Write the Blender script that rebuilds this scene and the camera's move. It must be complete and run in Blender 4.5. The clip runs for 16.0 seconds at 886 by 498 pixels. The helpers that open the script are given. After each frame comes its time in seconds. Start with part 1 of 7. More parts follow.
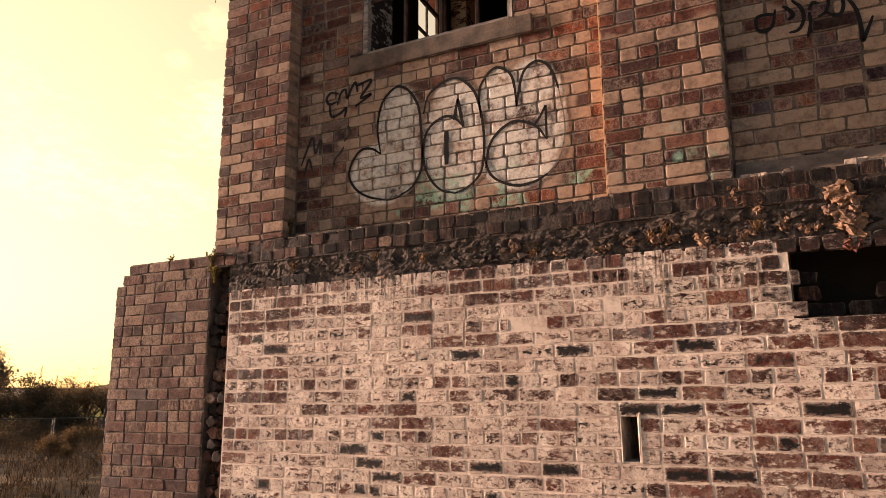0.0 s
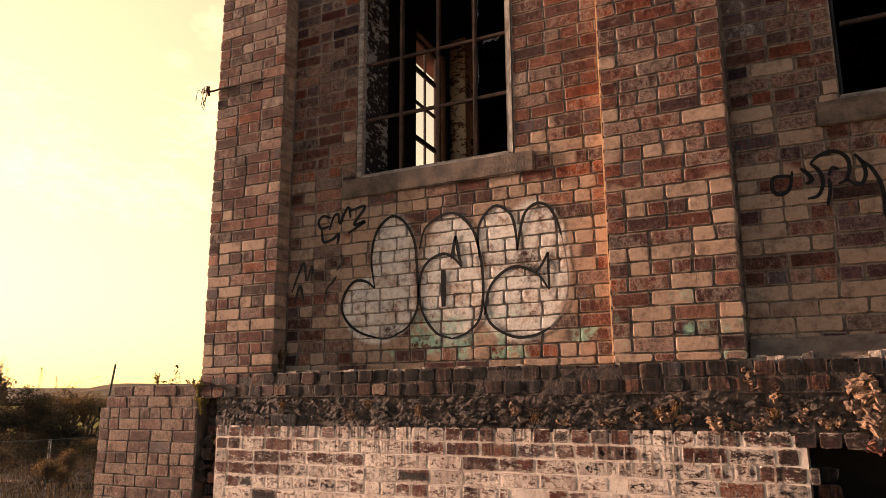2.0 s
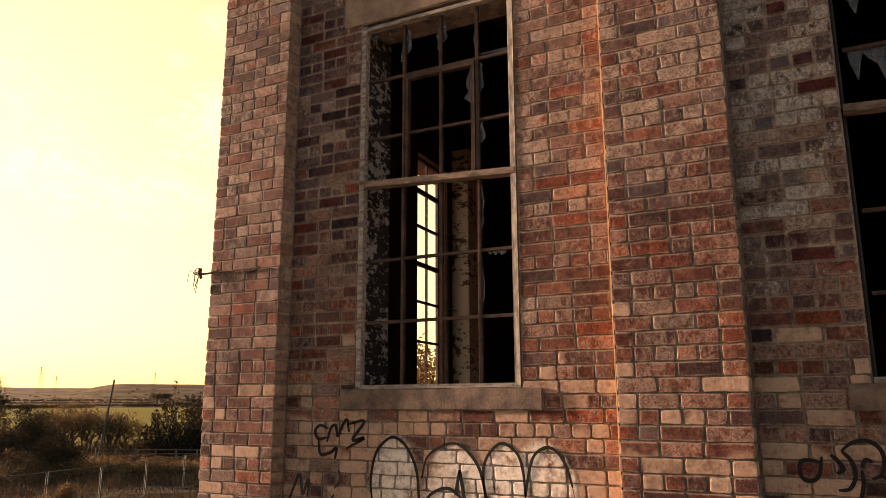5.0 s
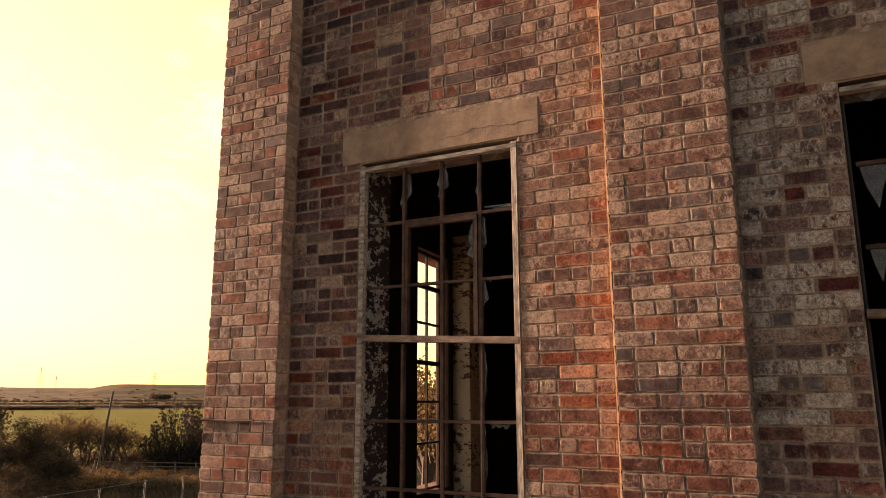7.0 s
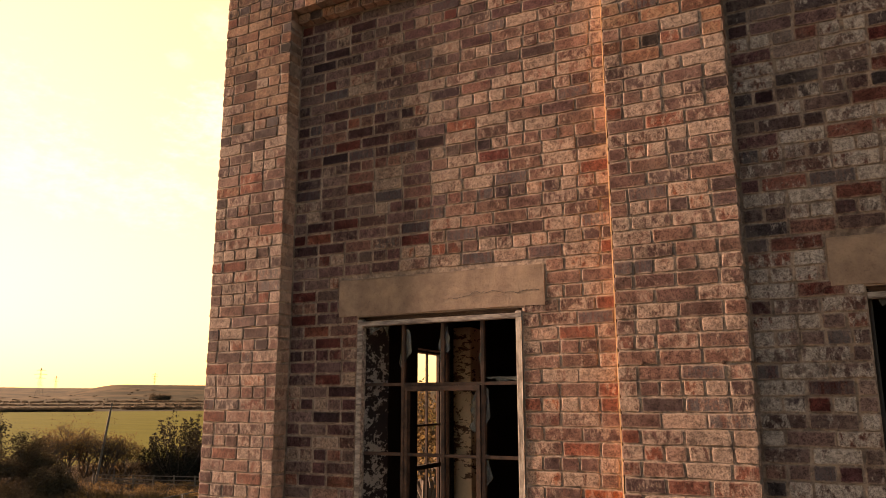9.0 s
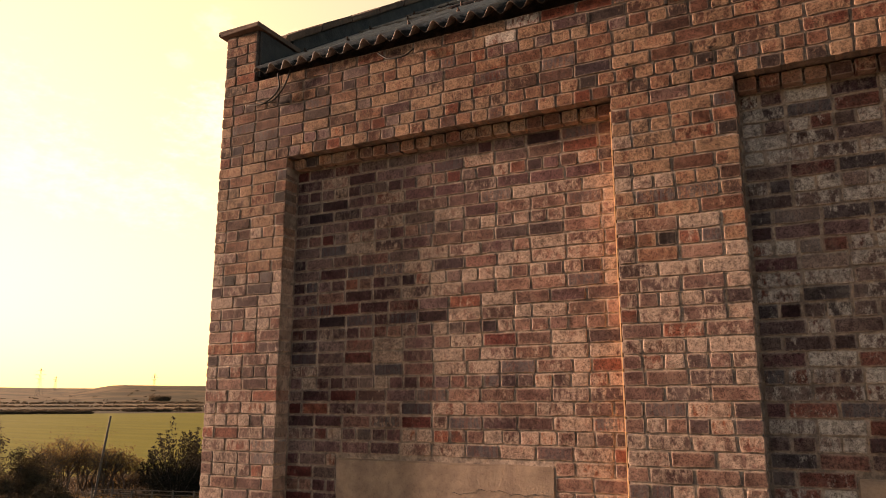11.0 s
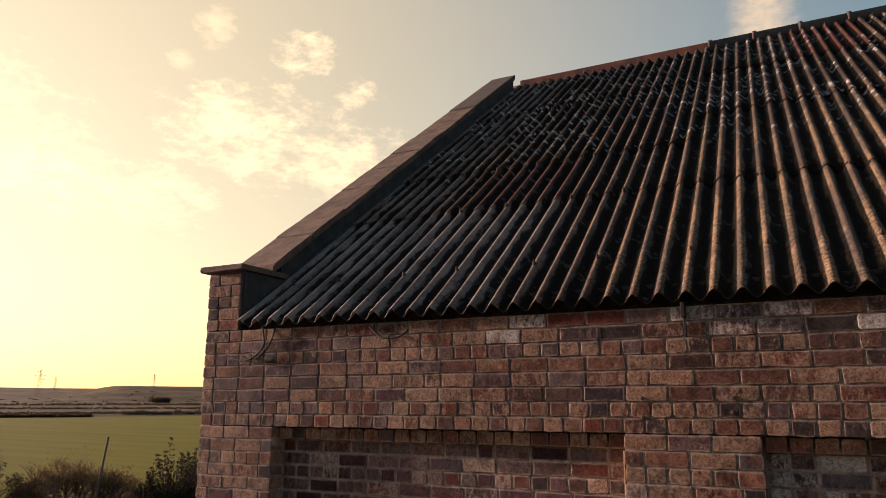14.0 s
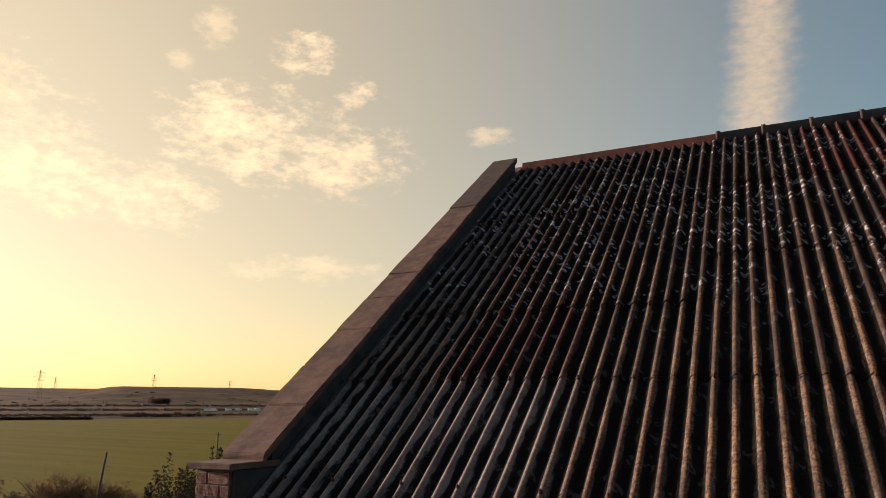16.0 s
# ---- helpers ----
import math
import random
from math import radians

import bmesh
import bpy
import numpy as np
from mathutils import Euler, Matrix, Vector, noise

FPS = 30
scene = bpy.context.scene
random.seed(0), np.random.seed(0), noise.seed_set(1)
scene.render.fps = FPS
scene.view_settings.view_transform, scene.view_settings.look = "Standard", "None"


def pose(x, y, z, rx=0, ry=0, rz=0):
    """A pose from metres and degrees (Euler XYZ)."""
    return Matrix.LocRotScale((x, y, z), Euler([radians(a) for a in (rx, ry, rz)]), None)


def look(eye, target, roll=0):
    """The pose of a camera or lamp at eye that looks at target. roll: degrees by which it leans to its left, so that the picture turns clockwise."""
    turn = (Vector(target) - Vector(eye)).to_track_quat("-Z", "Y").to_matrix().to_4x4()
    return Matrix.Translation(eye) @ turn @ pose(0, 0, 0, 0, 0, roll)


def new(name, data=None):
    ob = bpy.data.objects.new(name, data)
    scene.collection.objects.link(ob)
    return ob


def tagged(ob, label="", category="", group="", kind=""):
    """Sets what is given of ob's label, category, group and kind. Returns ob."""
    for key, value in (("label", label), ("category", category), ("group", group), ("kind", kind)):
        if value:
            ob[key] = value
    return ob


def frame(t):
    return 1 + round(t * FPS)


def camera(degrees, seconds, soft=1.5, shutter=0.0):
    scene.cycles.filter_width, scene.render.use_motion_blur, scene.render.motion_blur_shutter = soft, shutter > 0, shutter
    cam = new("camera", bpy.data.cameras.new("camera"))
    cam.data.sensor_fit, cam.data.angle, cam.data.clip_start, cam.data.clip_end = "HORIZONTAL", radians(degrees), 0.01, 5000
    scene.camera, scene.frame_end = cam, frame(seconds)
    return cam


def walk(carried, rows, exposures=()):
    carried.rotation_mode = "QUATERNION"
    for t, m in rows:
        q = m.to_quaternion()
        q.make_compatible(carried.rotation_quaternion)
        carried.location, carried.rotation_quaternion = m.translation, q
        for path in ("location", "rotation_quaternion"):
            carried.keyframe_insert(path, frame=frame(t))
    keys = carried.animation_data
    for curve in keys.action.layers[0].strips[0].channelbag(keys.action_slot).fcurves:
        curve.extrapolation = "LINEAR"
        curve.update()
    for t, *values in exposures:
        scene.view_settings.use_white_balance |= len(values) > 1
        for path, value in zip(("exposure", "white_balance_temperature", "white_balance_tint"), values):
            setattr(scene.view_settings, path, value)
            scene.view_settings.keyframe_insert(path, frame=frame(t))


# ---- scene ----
# x runs along the brick front, y into the building, z up; the recessed wall bays lie in y = 0.
cam = camera(61.8, 16.0, soft=0.75)
ROWS = [
    (0.0, 1.055, -4.319, 1.453, 27.09, 11.68, -0.33),
    (0.5, 1.060, -4.304, 1.698, 27.09, 11.69, -0.32),
    (1.0, 1.064, -4.290, 1.942, 27.09, 11.69, -0.30),
    (1.5, 1.064, -4.270, 2.188, 27.09, 11.69, -0.28),
    (2.0, 1.054, -4.261, 2.432, 27.09, 11.70, -0.27),
    (2.5, 1.044, -4.256, 2.679, 27.09, 11.70, -0.25),
    (3.0, 1.045, -4.248, 2.920, 27.09, 11.70, -0.24),
    (3.5, 1.042, -4.242, 3.164, 27.09, 11.71, -0.22),
    (4.0, 1.044, -4.256, 3.408, 27.09, 11.71, -0.21),
    (6.5, 1.066, -4.332, 4.722, 27.10, 11.73, -0.13),
    (7.0, 1.056, -4.311, 5.007, 27.10, 11.73, -0.11),
    (7.5, 1.044, -4.292, 5.291, 27.10, 11.73, -0.09),
    (8.0, 1.040, -4.287, 5.565, 27.10, 11.74, -0.08),
    (8.5, 1.040, -4.287, 5.844, 27.10, 11.74, -0.06),
    (9.0, 1.037, -4.289, 6.124, 27.10, 11.74, -0.05),
    (11.5, 0.994, -4.256, 7.645, 27.10, 11.76, 0.03),
    (12.0, 0.986, -4.252, 7.961, 27.10, 11.76, 0.05),
    (12.5, 0.980, -4.254, 8.283, 27.10, 11.77, 0.06),
    (13.0, 0.975, -4.256, 8.599, 27.11, 11.77, 0.08),
    (13.5, 0.984, -4.243, 8.936, 27.11, 11.77, 0.10),
    (14.0, 1.014, -4.247, 9.272, 27.11, 11.78, 0.11),
    (14.5, 1.028, -4.258, 9.625, 27.11, 11.78, 0.13),
    (15.0, 1.036, -4.257, 9.965, 27.11, 11.78, 0.14),
    (15.5, 1.021, -4.242, 10.315, 27.11, 11.78, 0.16),
    (16.0, 1.005, -4.236, 10.689, 27.11, 11.79, 0.17),
]
EXPOSURES = [(0.0, 1.71, 6750, 13), (3.5, 1.79, 7150, 13), (8.0, 2.01, 7500, 13), (11.5, 1.95, 7100, 13), (12.5, 1.70, 6350, 13), (13.5, 1.44, 5900, 12), (14.5, 1.28, 5750, 11), (16.0, 1.06, 5700, 11)]
walk(cam, [(t, pose(x, y, z, 90 + pitch, 0, yaw) @ pose(0, 0, 0, 0, 0, roll)) for t, x, y, z, yaw, pitch, roll in ROWS], EXPOSURES)

# ---------------------------------------------------------------- light
SUN_OFF, SUN_UP = 6.2, 9.0          # degrees off the plane of the front, and above the horizon
SUN_WAY = Vector((-math.cos(radians(SUN_OFF)) * math.cos(radians(SUN_UP)), -math.sin(radians(SUN_OFF)) * math.cos(radians(SUN_UP)), math.sin(radians(SUN_UP))))
sun = new("sun", bpy.data.lights.new("sun", "SUN"))
sun.data.energy, sun.data.angle, sun.data.color = 5.0, radians(3.6), (1.0, 0.70, 0.54)
sun.matrix_world = look(SUN_WAY * 60, (0, 0, 0))


class Nodes:
    """A small helper to write node trees as expressions."""

    def __init__(self, tree):
        self.tree = tree

    def node(self, kind, ins=None, out=0, **settings):
        n = self.tree.nodes.new(kind)
        for k, v in settings.items():
            if k == "operation":
                n.operation = v
            elif k == "blend_type":
                n.blend_type = v
            elif k == "data_type":
                n.data_type = v
            elif k == "feature":
                n.feature = v
            elif k == "sky_type":
                n.sky_type = v
            elif k == "interpolation_type":
                n.interpolation_type = v
        for k, v in (ins or {}).items():
            self.put(n.inputs[k], v)
        return n.outputs[out]

    def put(self, socket, v):
        if isinstance(v, bpy.types.NodeSocket):
            self.tree.links.new(v, socket)
        else:
            if isinstance(v, tuple) and len(v) == 3 and socket.type == "RGBA":
                v = (*v, 1.0)
            socket.default_value = v

    def m(self, op, a, b=0.0, c=0.0):
        return self.node("ShaderNodeMath", {0: a, 1: b, 2: c}, operation=op)

    def smooth(self, x, lo, hi, a=0.0, b=1.0):
        return self.node("ShaderNodeMapRange", {"Value": x, "From Min": lo, "From Max": hi, "To Min": a, "To Max": b}, interpolation_type="SMOOTHSTEP")

    def line(self, x, lo, hi, a=0.0, b=1.0):
        return self.node("ShaderNodeMapRange", {"Value": x, "From Min": lo, "From Max": hi, "To Min": a, "To Max": b})

    def mix(self, f, a, b, kind="MIX"):
        n = self.tree.nodes.new("ShaderNodeMix")
        n.data_type, n.blend_type = "RGBA", kind
        self.put(n.inputs[0], f), self.put(n.inputs[6], a), self.put(n.inputs[7], b)
        return n.outputs[2]

    def noise(self, at, scale, detail=3.0, rough=0.55, out=0):
        return self.node("ShaderNodeTexNoise", {"Vector": at, "Scale": scale, "Detail": detail, "Roughness": rough}, out)

    def ramp(self, f, stops, constant=False):
        n = self.tree.nodes.new("ShaderNodeValToRGB")
        r = n.color_ramp
        r.interpolation = "CONSTANT" if constant else "LINEAR"
        while len(r.elements) < len(stops):
            r.elements.new(0.5)
        for e, (p, c) in zip(r.elements, stops):
            e.position, e.color = p, (*c, 1.0)
        self.put(n.inputs[0], f)
        return n.outputs[0]

    def stretch(self, at, sx, sy, sz):
        n = self.tree.nodes.new("ShaderNodeMapping")
        n.inputs["Scale"].default_value = (sx, sy, sz)
        self.put(n.inputs["Vector"], at)
        return n.outputs[0]


def make_sky():
    world = bpy.data.worlds.new("evening_sky")
    scene.world = world
    world.use_nodes = True
    t = world.node_tree
    t.nodes.clear()
    N = Nodes(t)
    sky = t.nodes.new("ShaderNodeTexSky")
    sky.sky_type, sky.sun_disc = "NISHITA", False
    sky.sun_elevation, sky.sun_rotation = radians(SUN_UP), math.atan2(SUN_WAY.x, SUN_WAY.y) % (2 * math.pi)
    sky.dust_density, sky.air_density, sky.ozone_density = 0.7, 1.0, 1.0
    way = N.node("ShaderNodeTexCoord", out=0)
    sep = t.nodes.new("ShaderNodeSeparateXYZ")
    N.put(sep.inputs[0], way)
    X, Y, Z = sep.outputs
    az = N.m("MULTIPLY", N.m("ARCTAN2", N.m("MULTIPLY", X, -1.0), Y), 180 / math.pi)
    el = N.m("MULTIPLY", N.m("ARCSINE", Z), 180 / math.pi)
    near = N.node("ShaderNodeVectorMath", {0: way, 1: (-math.sin(radians(72)) * 0.988, math.cos(radians(72)) * 0.988, 0.156)}, 1, operation="DOT_PRODUCT")
    # the hazy glow that fills the sky on the sun's side
    glow = N.m("POWER", N.line(near, -0.15, 1.0), 2.2)
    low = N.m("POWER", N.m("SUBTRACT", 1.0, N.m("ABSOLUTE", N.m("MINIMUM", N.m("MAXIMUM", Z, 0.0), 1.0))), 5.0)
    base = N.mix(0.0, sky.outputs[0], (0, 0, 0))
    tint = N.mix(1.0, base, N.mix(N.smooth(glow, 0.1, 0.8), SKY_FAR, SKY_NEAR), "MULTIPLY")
    # unseen sky behind the camera is tinted to colour the front's fill
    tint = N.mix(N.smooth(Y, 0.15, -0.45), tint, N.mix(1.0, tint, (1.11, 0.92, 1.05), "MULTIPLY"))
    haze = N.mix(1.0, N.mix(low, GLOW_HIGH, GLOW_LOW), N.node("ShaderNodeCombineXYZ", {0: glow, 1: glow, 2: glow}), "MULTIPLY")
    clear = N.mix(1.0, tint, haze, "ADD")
    # clouds, as soft banks broken up by noise
    flat = N.node("ShaderNodeCombineXYZ", {0: az, 1: N.m("MULTIPLY", el, 1.9), 2: 0.0})
    puff = N.noise(flat, 0.32, 7.0, 0.62)
    fine = N.noise(flat, 1.1, 7.0, 0.65)
    cloud = None
    rag = N.m("MULTIPLY", N.m("SUBTRACT", puff, 0.5), 4.4)
    rag = N.m("ADD", rag, N.m("MULTIPLY", N.m("SUBTRACT", fine, 0.5), 2.6))
    for a0, e0, wa, we, gain in CLOUDS:
        d = N.m("ADD", N.m("POWER", N.m("DIVIDE", N.m("SUBTRACT", az, a0), wa), 2.0), N.m("POWER", N.m("DIVIDE", N.m("SUBTRACT", el, e0), we), 2.0))
        k = N.m("MULTIPLY", N.smooth(N.m("SUBTRACT", d, rag), 1.15, -0.9), gain)
        cloud = k if cloud is None else N.m("MAXIMUM", cloud, k)
    # a broad drifting trail, nearly upright
    trail = N.m("ABSOLUTE", N.m("DIVIDE", N.m("ADD", N.m("SUBTRACT", az, N.line(el, 18.0, 30.0, 3.2, 1.4)), N.m("MULTIPLY", N.m("SUBTRACT", N.noise(flat, 0.7, 3.0), 0.5), 2.0)), 2.7))
    trail = N.m("MULTIPLY", N.m("MULTIPLY", N.smooth(trail, 1.15, 0.1), N.smooth(el, 13.0, 19.0)), N.line(fine, 0.25, 0.75, 0.4, 0.85))
    body = N.m("MINIMUM", N.m("MAXIMUM", cloud, trail), 1.0)
    lit = N.mix(1.0, CLOUD, N.mix(N.m("POWER", glow, 0.6), (0.36, 0.34, 0.34), (1.0, 0.93, 0.80)), "MULTIPLY")
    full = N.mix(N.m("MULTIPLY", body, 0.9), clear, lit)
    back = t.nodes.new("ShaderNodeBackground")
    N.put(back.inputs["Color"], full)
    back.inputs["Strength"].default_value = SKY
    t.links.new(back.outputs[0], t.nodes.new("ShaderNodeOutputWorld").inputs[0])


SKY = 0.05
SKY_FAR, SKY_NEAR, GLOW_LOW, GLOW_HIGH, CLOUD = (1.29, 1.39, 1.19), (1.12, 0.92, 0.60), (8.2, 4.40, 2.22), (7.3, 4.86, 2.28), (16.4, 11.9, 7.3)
# azimuth to the left of +y, elevation, half widths in degrees, weight
CLOUDS = [(43.0, 20.0, 6.5, 4.0, 1.0), (35.5, 18.5, 5.5, 3.2, 0.9), (38.5, 26.0, 2.4, 1.9, 1.0), (33.8, 23.4, 1.9, 1.2, 0.9), (45.7, 27.3, 1.8, 1.6, 0.45),
          (23.4, 20.3, 1.8, 1.0, 0.55), (57.0, 15.8, 6.0, 3.4, 1.0), (50.0, 14.6, 5.5, 2.6, 0.9), (37.8, 9.9, 6.0, 1.2, 0.5), (48.0, 24.4, 1.2, 0.8, 0.4),
          (70.0, 20.0, 14.0, 5.0, 0.8), (-30.0, 24.0, 16.0, 4.0, 0.4), (110.0, 17.0, 20.0, 5.0, 0.7)]
make_sky()

# ---------------------------------------------------------------- materials
def material(name):
    mat = bpy.data.materials.new(name)
    mat.use_nodes = True
    t = mat.node_tree
    bsdf = t.nodes["Principled BSDF"]
    return mat, Nodes(t), bsdf


def bump(N, bsdf, height, strength, distance):
    N.put(bsdf.inputs["Normal"], N.node("ShaderNodeBump", {"Strength": strength, "Distance": distance, "Height": height}))


def place(N):
    return N.node("ShaderNodeNewGeometry", out=0)


def axes(N, at):
    n = N.tree.nodes.new("ShaderNodeSeparateXYZ")
    N.put(n.inputs[0], at)
    return n.outputs


def own_random(N, joined):
    """A number of its own for each brick: each object's, or each island's in a joined mesh."""
    if joined:
        return N.tree.nodes.new("ShaderNodeNewGeometry").outputs["Random Per Island"]
    return N.tree.nodes.new("ShaderNodeObjectInfo").outputs["Random"]


RED = [(0.0, (0.070, 0.045, 0.045)), (0.15, (0.120, 0.066, 0.058)), (0.50, (0.172, 0.096, 0.076)), (0.80, (0.215, 0.122, 0.092)), (0.84, (0.165, 0.060, 0.042)), (0.96, (0.205, 0.070, 0.043)), (1.0, (0.270, 0.095, 0.045))]
LOWER = [(0.0, (0.070, 0.038, 0.034)), (0.15, (0.105, 0.045, 0.036)), (0.50, (0.158, 0.062, 0.043)), (0.78, (0.200, 0.086, 0.058)), (0.82, (0.140, 0.041, 0.027)), (0.93, (0.205, 0.060, 0.030)), (1.0, (0.300, 0.085, 0.031))]
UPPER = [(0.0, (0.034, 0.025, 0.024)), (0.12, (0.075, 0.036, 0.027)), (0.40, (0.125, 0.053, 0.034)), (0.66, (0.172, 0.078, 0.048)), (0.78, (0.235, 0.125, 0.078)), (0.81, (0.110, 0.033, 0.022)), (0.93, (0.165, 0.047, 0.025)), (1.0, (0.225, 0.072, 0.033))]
PALE = [(0.0, (0.060, 0.050, 0.054)), (0.2, (0.110, 0.072, 0.066)), (0.55, (0.160, 0.110, 0.096)), (0.80, (0.210, 0.155, 0.132)), (0.84, (0.120, 0.050, 0.041)), (1.0, (0.185, 0.068, 0.048))]
DULL = [(0.0, (0.074, 0.037, 0.031)), (0.3, (0.120, 0.056, 0.044)), (0.6, (0.155, 0.076, 0.058)), (0.85, (0.190, 0.106, 0.082)), (1.0, (0.165, 0.056, 0.037))]
SOOT = [(0.0, (0.010, 0.009, 0.009)), (0.4, (0.032, 0.019, 0.016)), (0.75, (0.070, 0.034, 0.025)), (0.93, (0.105, 0.044, 0.028)), (1.0, (0.170, 0.054, 0.028))]
BARE = [(0.0, (0.030, 0.014, 0.013)), (0.16, (0.060, 0.019, 0.015)), (0.21, (0.095, 0.028, 0.020)), (0.55, (0.150, 0.043, 0.029)), (0.85, (0.125, 0.038, 0.028)), (1.0, (0.210, 0.075, 0.044))]

# dark mauve, the tone of brick in shade
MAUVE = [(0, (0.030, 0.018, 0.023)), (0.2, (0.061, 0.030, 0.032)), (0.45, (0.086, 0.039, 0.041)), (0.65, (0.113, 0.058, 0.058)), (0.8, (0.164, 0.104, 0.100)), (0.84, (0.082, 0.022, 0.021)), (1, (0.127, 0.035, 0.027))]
# the pale sprayed letter bodies on the west bay: centre x, z and half widths
LETTERS = [(-1.62, 3.06, 0.29, 0.24), (-1.50, 3.35, 0.18, 0.36), (-1.07, 3.22, 0.24, 0.44), (-0.73, 3.35, 0.15, 0.32), (-0.50, 3.28, 0.24, 0.40), (-0.60, 3.03, 0.27, 0.24)]


def weather(N, at, col, wash=True, pale=0.35, rnd=None):
    """What a century adds over brick and mortar alike: a buff wash on the foot of the bays, sprayed letter bodies, green traces, soot."""
    X, Y, Z = axes(N, at)
    blot = N.noise(at, 2.3, 4.0)
    grain = N.noise(at, 26.0, 4.0, 0.65)
    # grey bloom
    bloom = N.m("MULTIPLY", N.smooth(N.m("ADD", N.m("MULTIPLY", blot, 0.7), N.m("MULTIPLY", grain, 0.5)), 0.54, 0.80), pale)
    col = N.mix(bloom, col, (0.30, 0.255, 0.215))
    if wash:
        edge = N.m("ADD", Z, N.m("MULTIPLY", N.m("SUBTRACT", blot, 0.5), 0.7))
        foot = N.m("MULTIPLY", N.smooth(edge, 4.22, 3.92), N.smooth(N.m("ADD", N.m("MULTIPLY", grain, 0.6), N.m("MULTIPLY", N.noise(at, 7.0, 3.0), 0.5)), 0.38, 0.62))
        if rnd is not None:
            # whole bricks are buff or red
            edge = N.m("ADD", edge, N.m("MULTIPLY", N.m("SUBTRACT", N.m("FRACT", N.m("MULTIPLY", rnd, 5.31)), 0.5), 1.1))
            bay = N.m("MAXIMUM", N.m("MULTIPLY", N.smooth(X, -2.41, -2.40), N.smooth(X, 0.0, -0.01)), N.smooth(X, 0.70, 0.71))
            few = N.m("SUBTRACT", N.m("FRACT", N.m("MULTIPLY", rnd, 3.17)), N.m("ADD", N.line(bay, 0.0, 1.0, 0.60, 0.45), N.m("MULTIPLY", N.smooth(X, 0.70, 0.71), 0.16)))
            few = N.m("ADD", few, N.m("MULTIPLY", N.m("MULTIPLY", N.smooth(X, -2.15, -1.85), N.smooth(X, -0.10, -0.40)), N.smooth(Z, 3.05, 3.45, 0.10, 0.30)))
            foot = N.m("MULTIPLY", N.smooth(edge, 4.10, 4.0), N.smooth(few, 0.0, 0.04))
            foot = N.m("MULTIPLY", foot, N.smooth(N.m("ADD", N.m("MULTIPLY", grain, 0.5), N.m("MULTIPLY", N.noise(at, 9.0, 3.0), 0.5)), 0.28, 0.52, 0.35, 1.0))
        col = N.mix(N.m("MULTIPLY", foot, 0.76 if rnd is not None else 0.0), col, N.mix(grain, (0.50, 0.360, 0.260), (0.27, 0.172, 0.120)))
        body = None
        for cx, cz, rx, rz in LETTERS:
            d = N.m("ADD", N.m("POWER", N.m("DIVIDE", N.m("SUBTRACT", X, cx), rx), 2.0), N.m("POWER", N.m("DIVIDE", N.m("SUBTRACT", Z, cz), rz), 2.0))
            k = N.smooth(d, 1.12, 0.86)
            body = k if body is None else N.m("MAXIMUM", body, k)
        spray = N.m("MULTIPLY", body, N.smooth(N.m("ADD", N.m("MULTIPLY", grain, 0.5), N.m("MULTIPLY", N.noise(at, 5.0, 3.0), 0.5)), 0.36, 0.56))
        col = N.mix(N.m("MULTIPLY", spray, 0.90 if rnd is not None else 0.22), col, N.mix(grain, (0.76, 0.71, 0.64), (0.56, 0.50, 0.44)))
        green = N.m("MULTIPLY", N.m("MULTIPLY", N.smooth(Z, 3.15, 2.85), N.smooth(N.noise(at, 3.7, 2.0), 0.47, 0.55)), N.m("MULTIPLY", N.smooth(grain, 0.40, 0.55), N.smooth(X, -1.7, -1.4)))
        green = N.m("MULTIPLY", green, N.smooth(X, 0.9, 0.4))
        if rnd is not None:
            green = N.m("MULTIPLY", green, N.smooth(N.m("FRACT", N.m("MULTIPLY", rnd, 4.71)), 0.45, 0.55))
            col = N.mix(N.m("MULTIPLY", green, 0.75), col, (0.25, 0.42, 0.31))
    # grime in patches and specks
    dirt = N.m("ADD", N.m("MULTIPLY", N.noise(at, 19.0, 6.0, 0.75), 0.75), N.m("MULTIPLY", N.noise(at, 3.6, 3.0), 0.35))
    col = N.mix(N.smooth(dirt, 0.50, 0.68, 0.0, 0.68), col, N.mix(1.0, col, (0.36, 0.33, 0.34), "MULTIPLY"))
    return col, grain


def on_brick(N):
    """Where a point lies on its own brick: across, up, and how far it is from the brick's rim, in metres."""
    def pair(layer):
        n = N.tree.nodes.new("ShaderNodeUVMap")
        n.uv_map = layer
        sep = N.tree.nodes.new("ShaderNodeSeparateXYZ")
        N.put(sep.inputs[0], n.outputs[0])
        return sep.outputs[0], sep.outputs[1]

    u, v = pair("from_middle")
    hw, hh = pair("half_size")
    return u, v, N.m("MINIMUM", N.m("SUBTRACT", hw, N.m("ABSOLUTE", u)), N.m("SUBTRACT", hh, N.m("ABSOLUTE", v)))


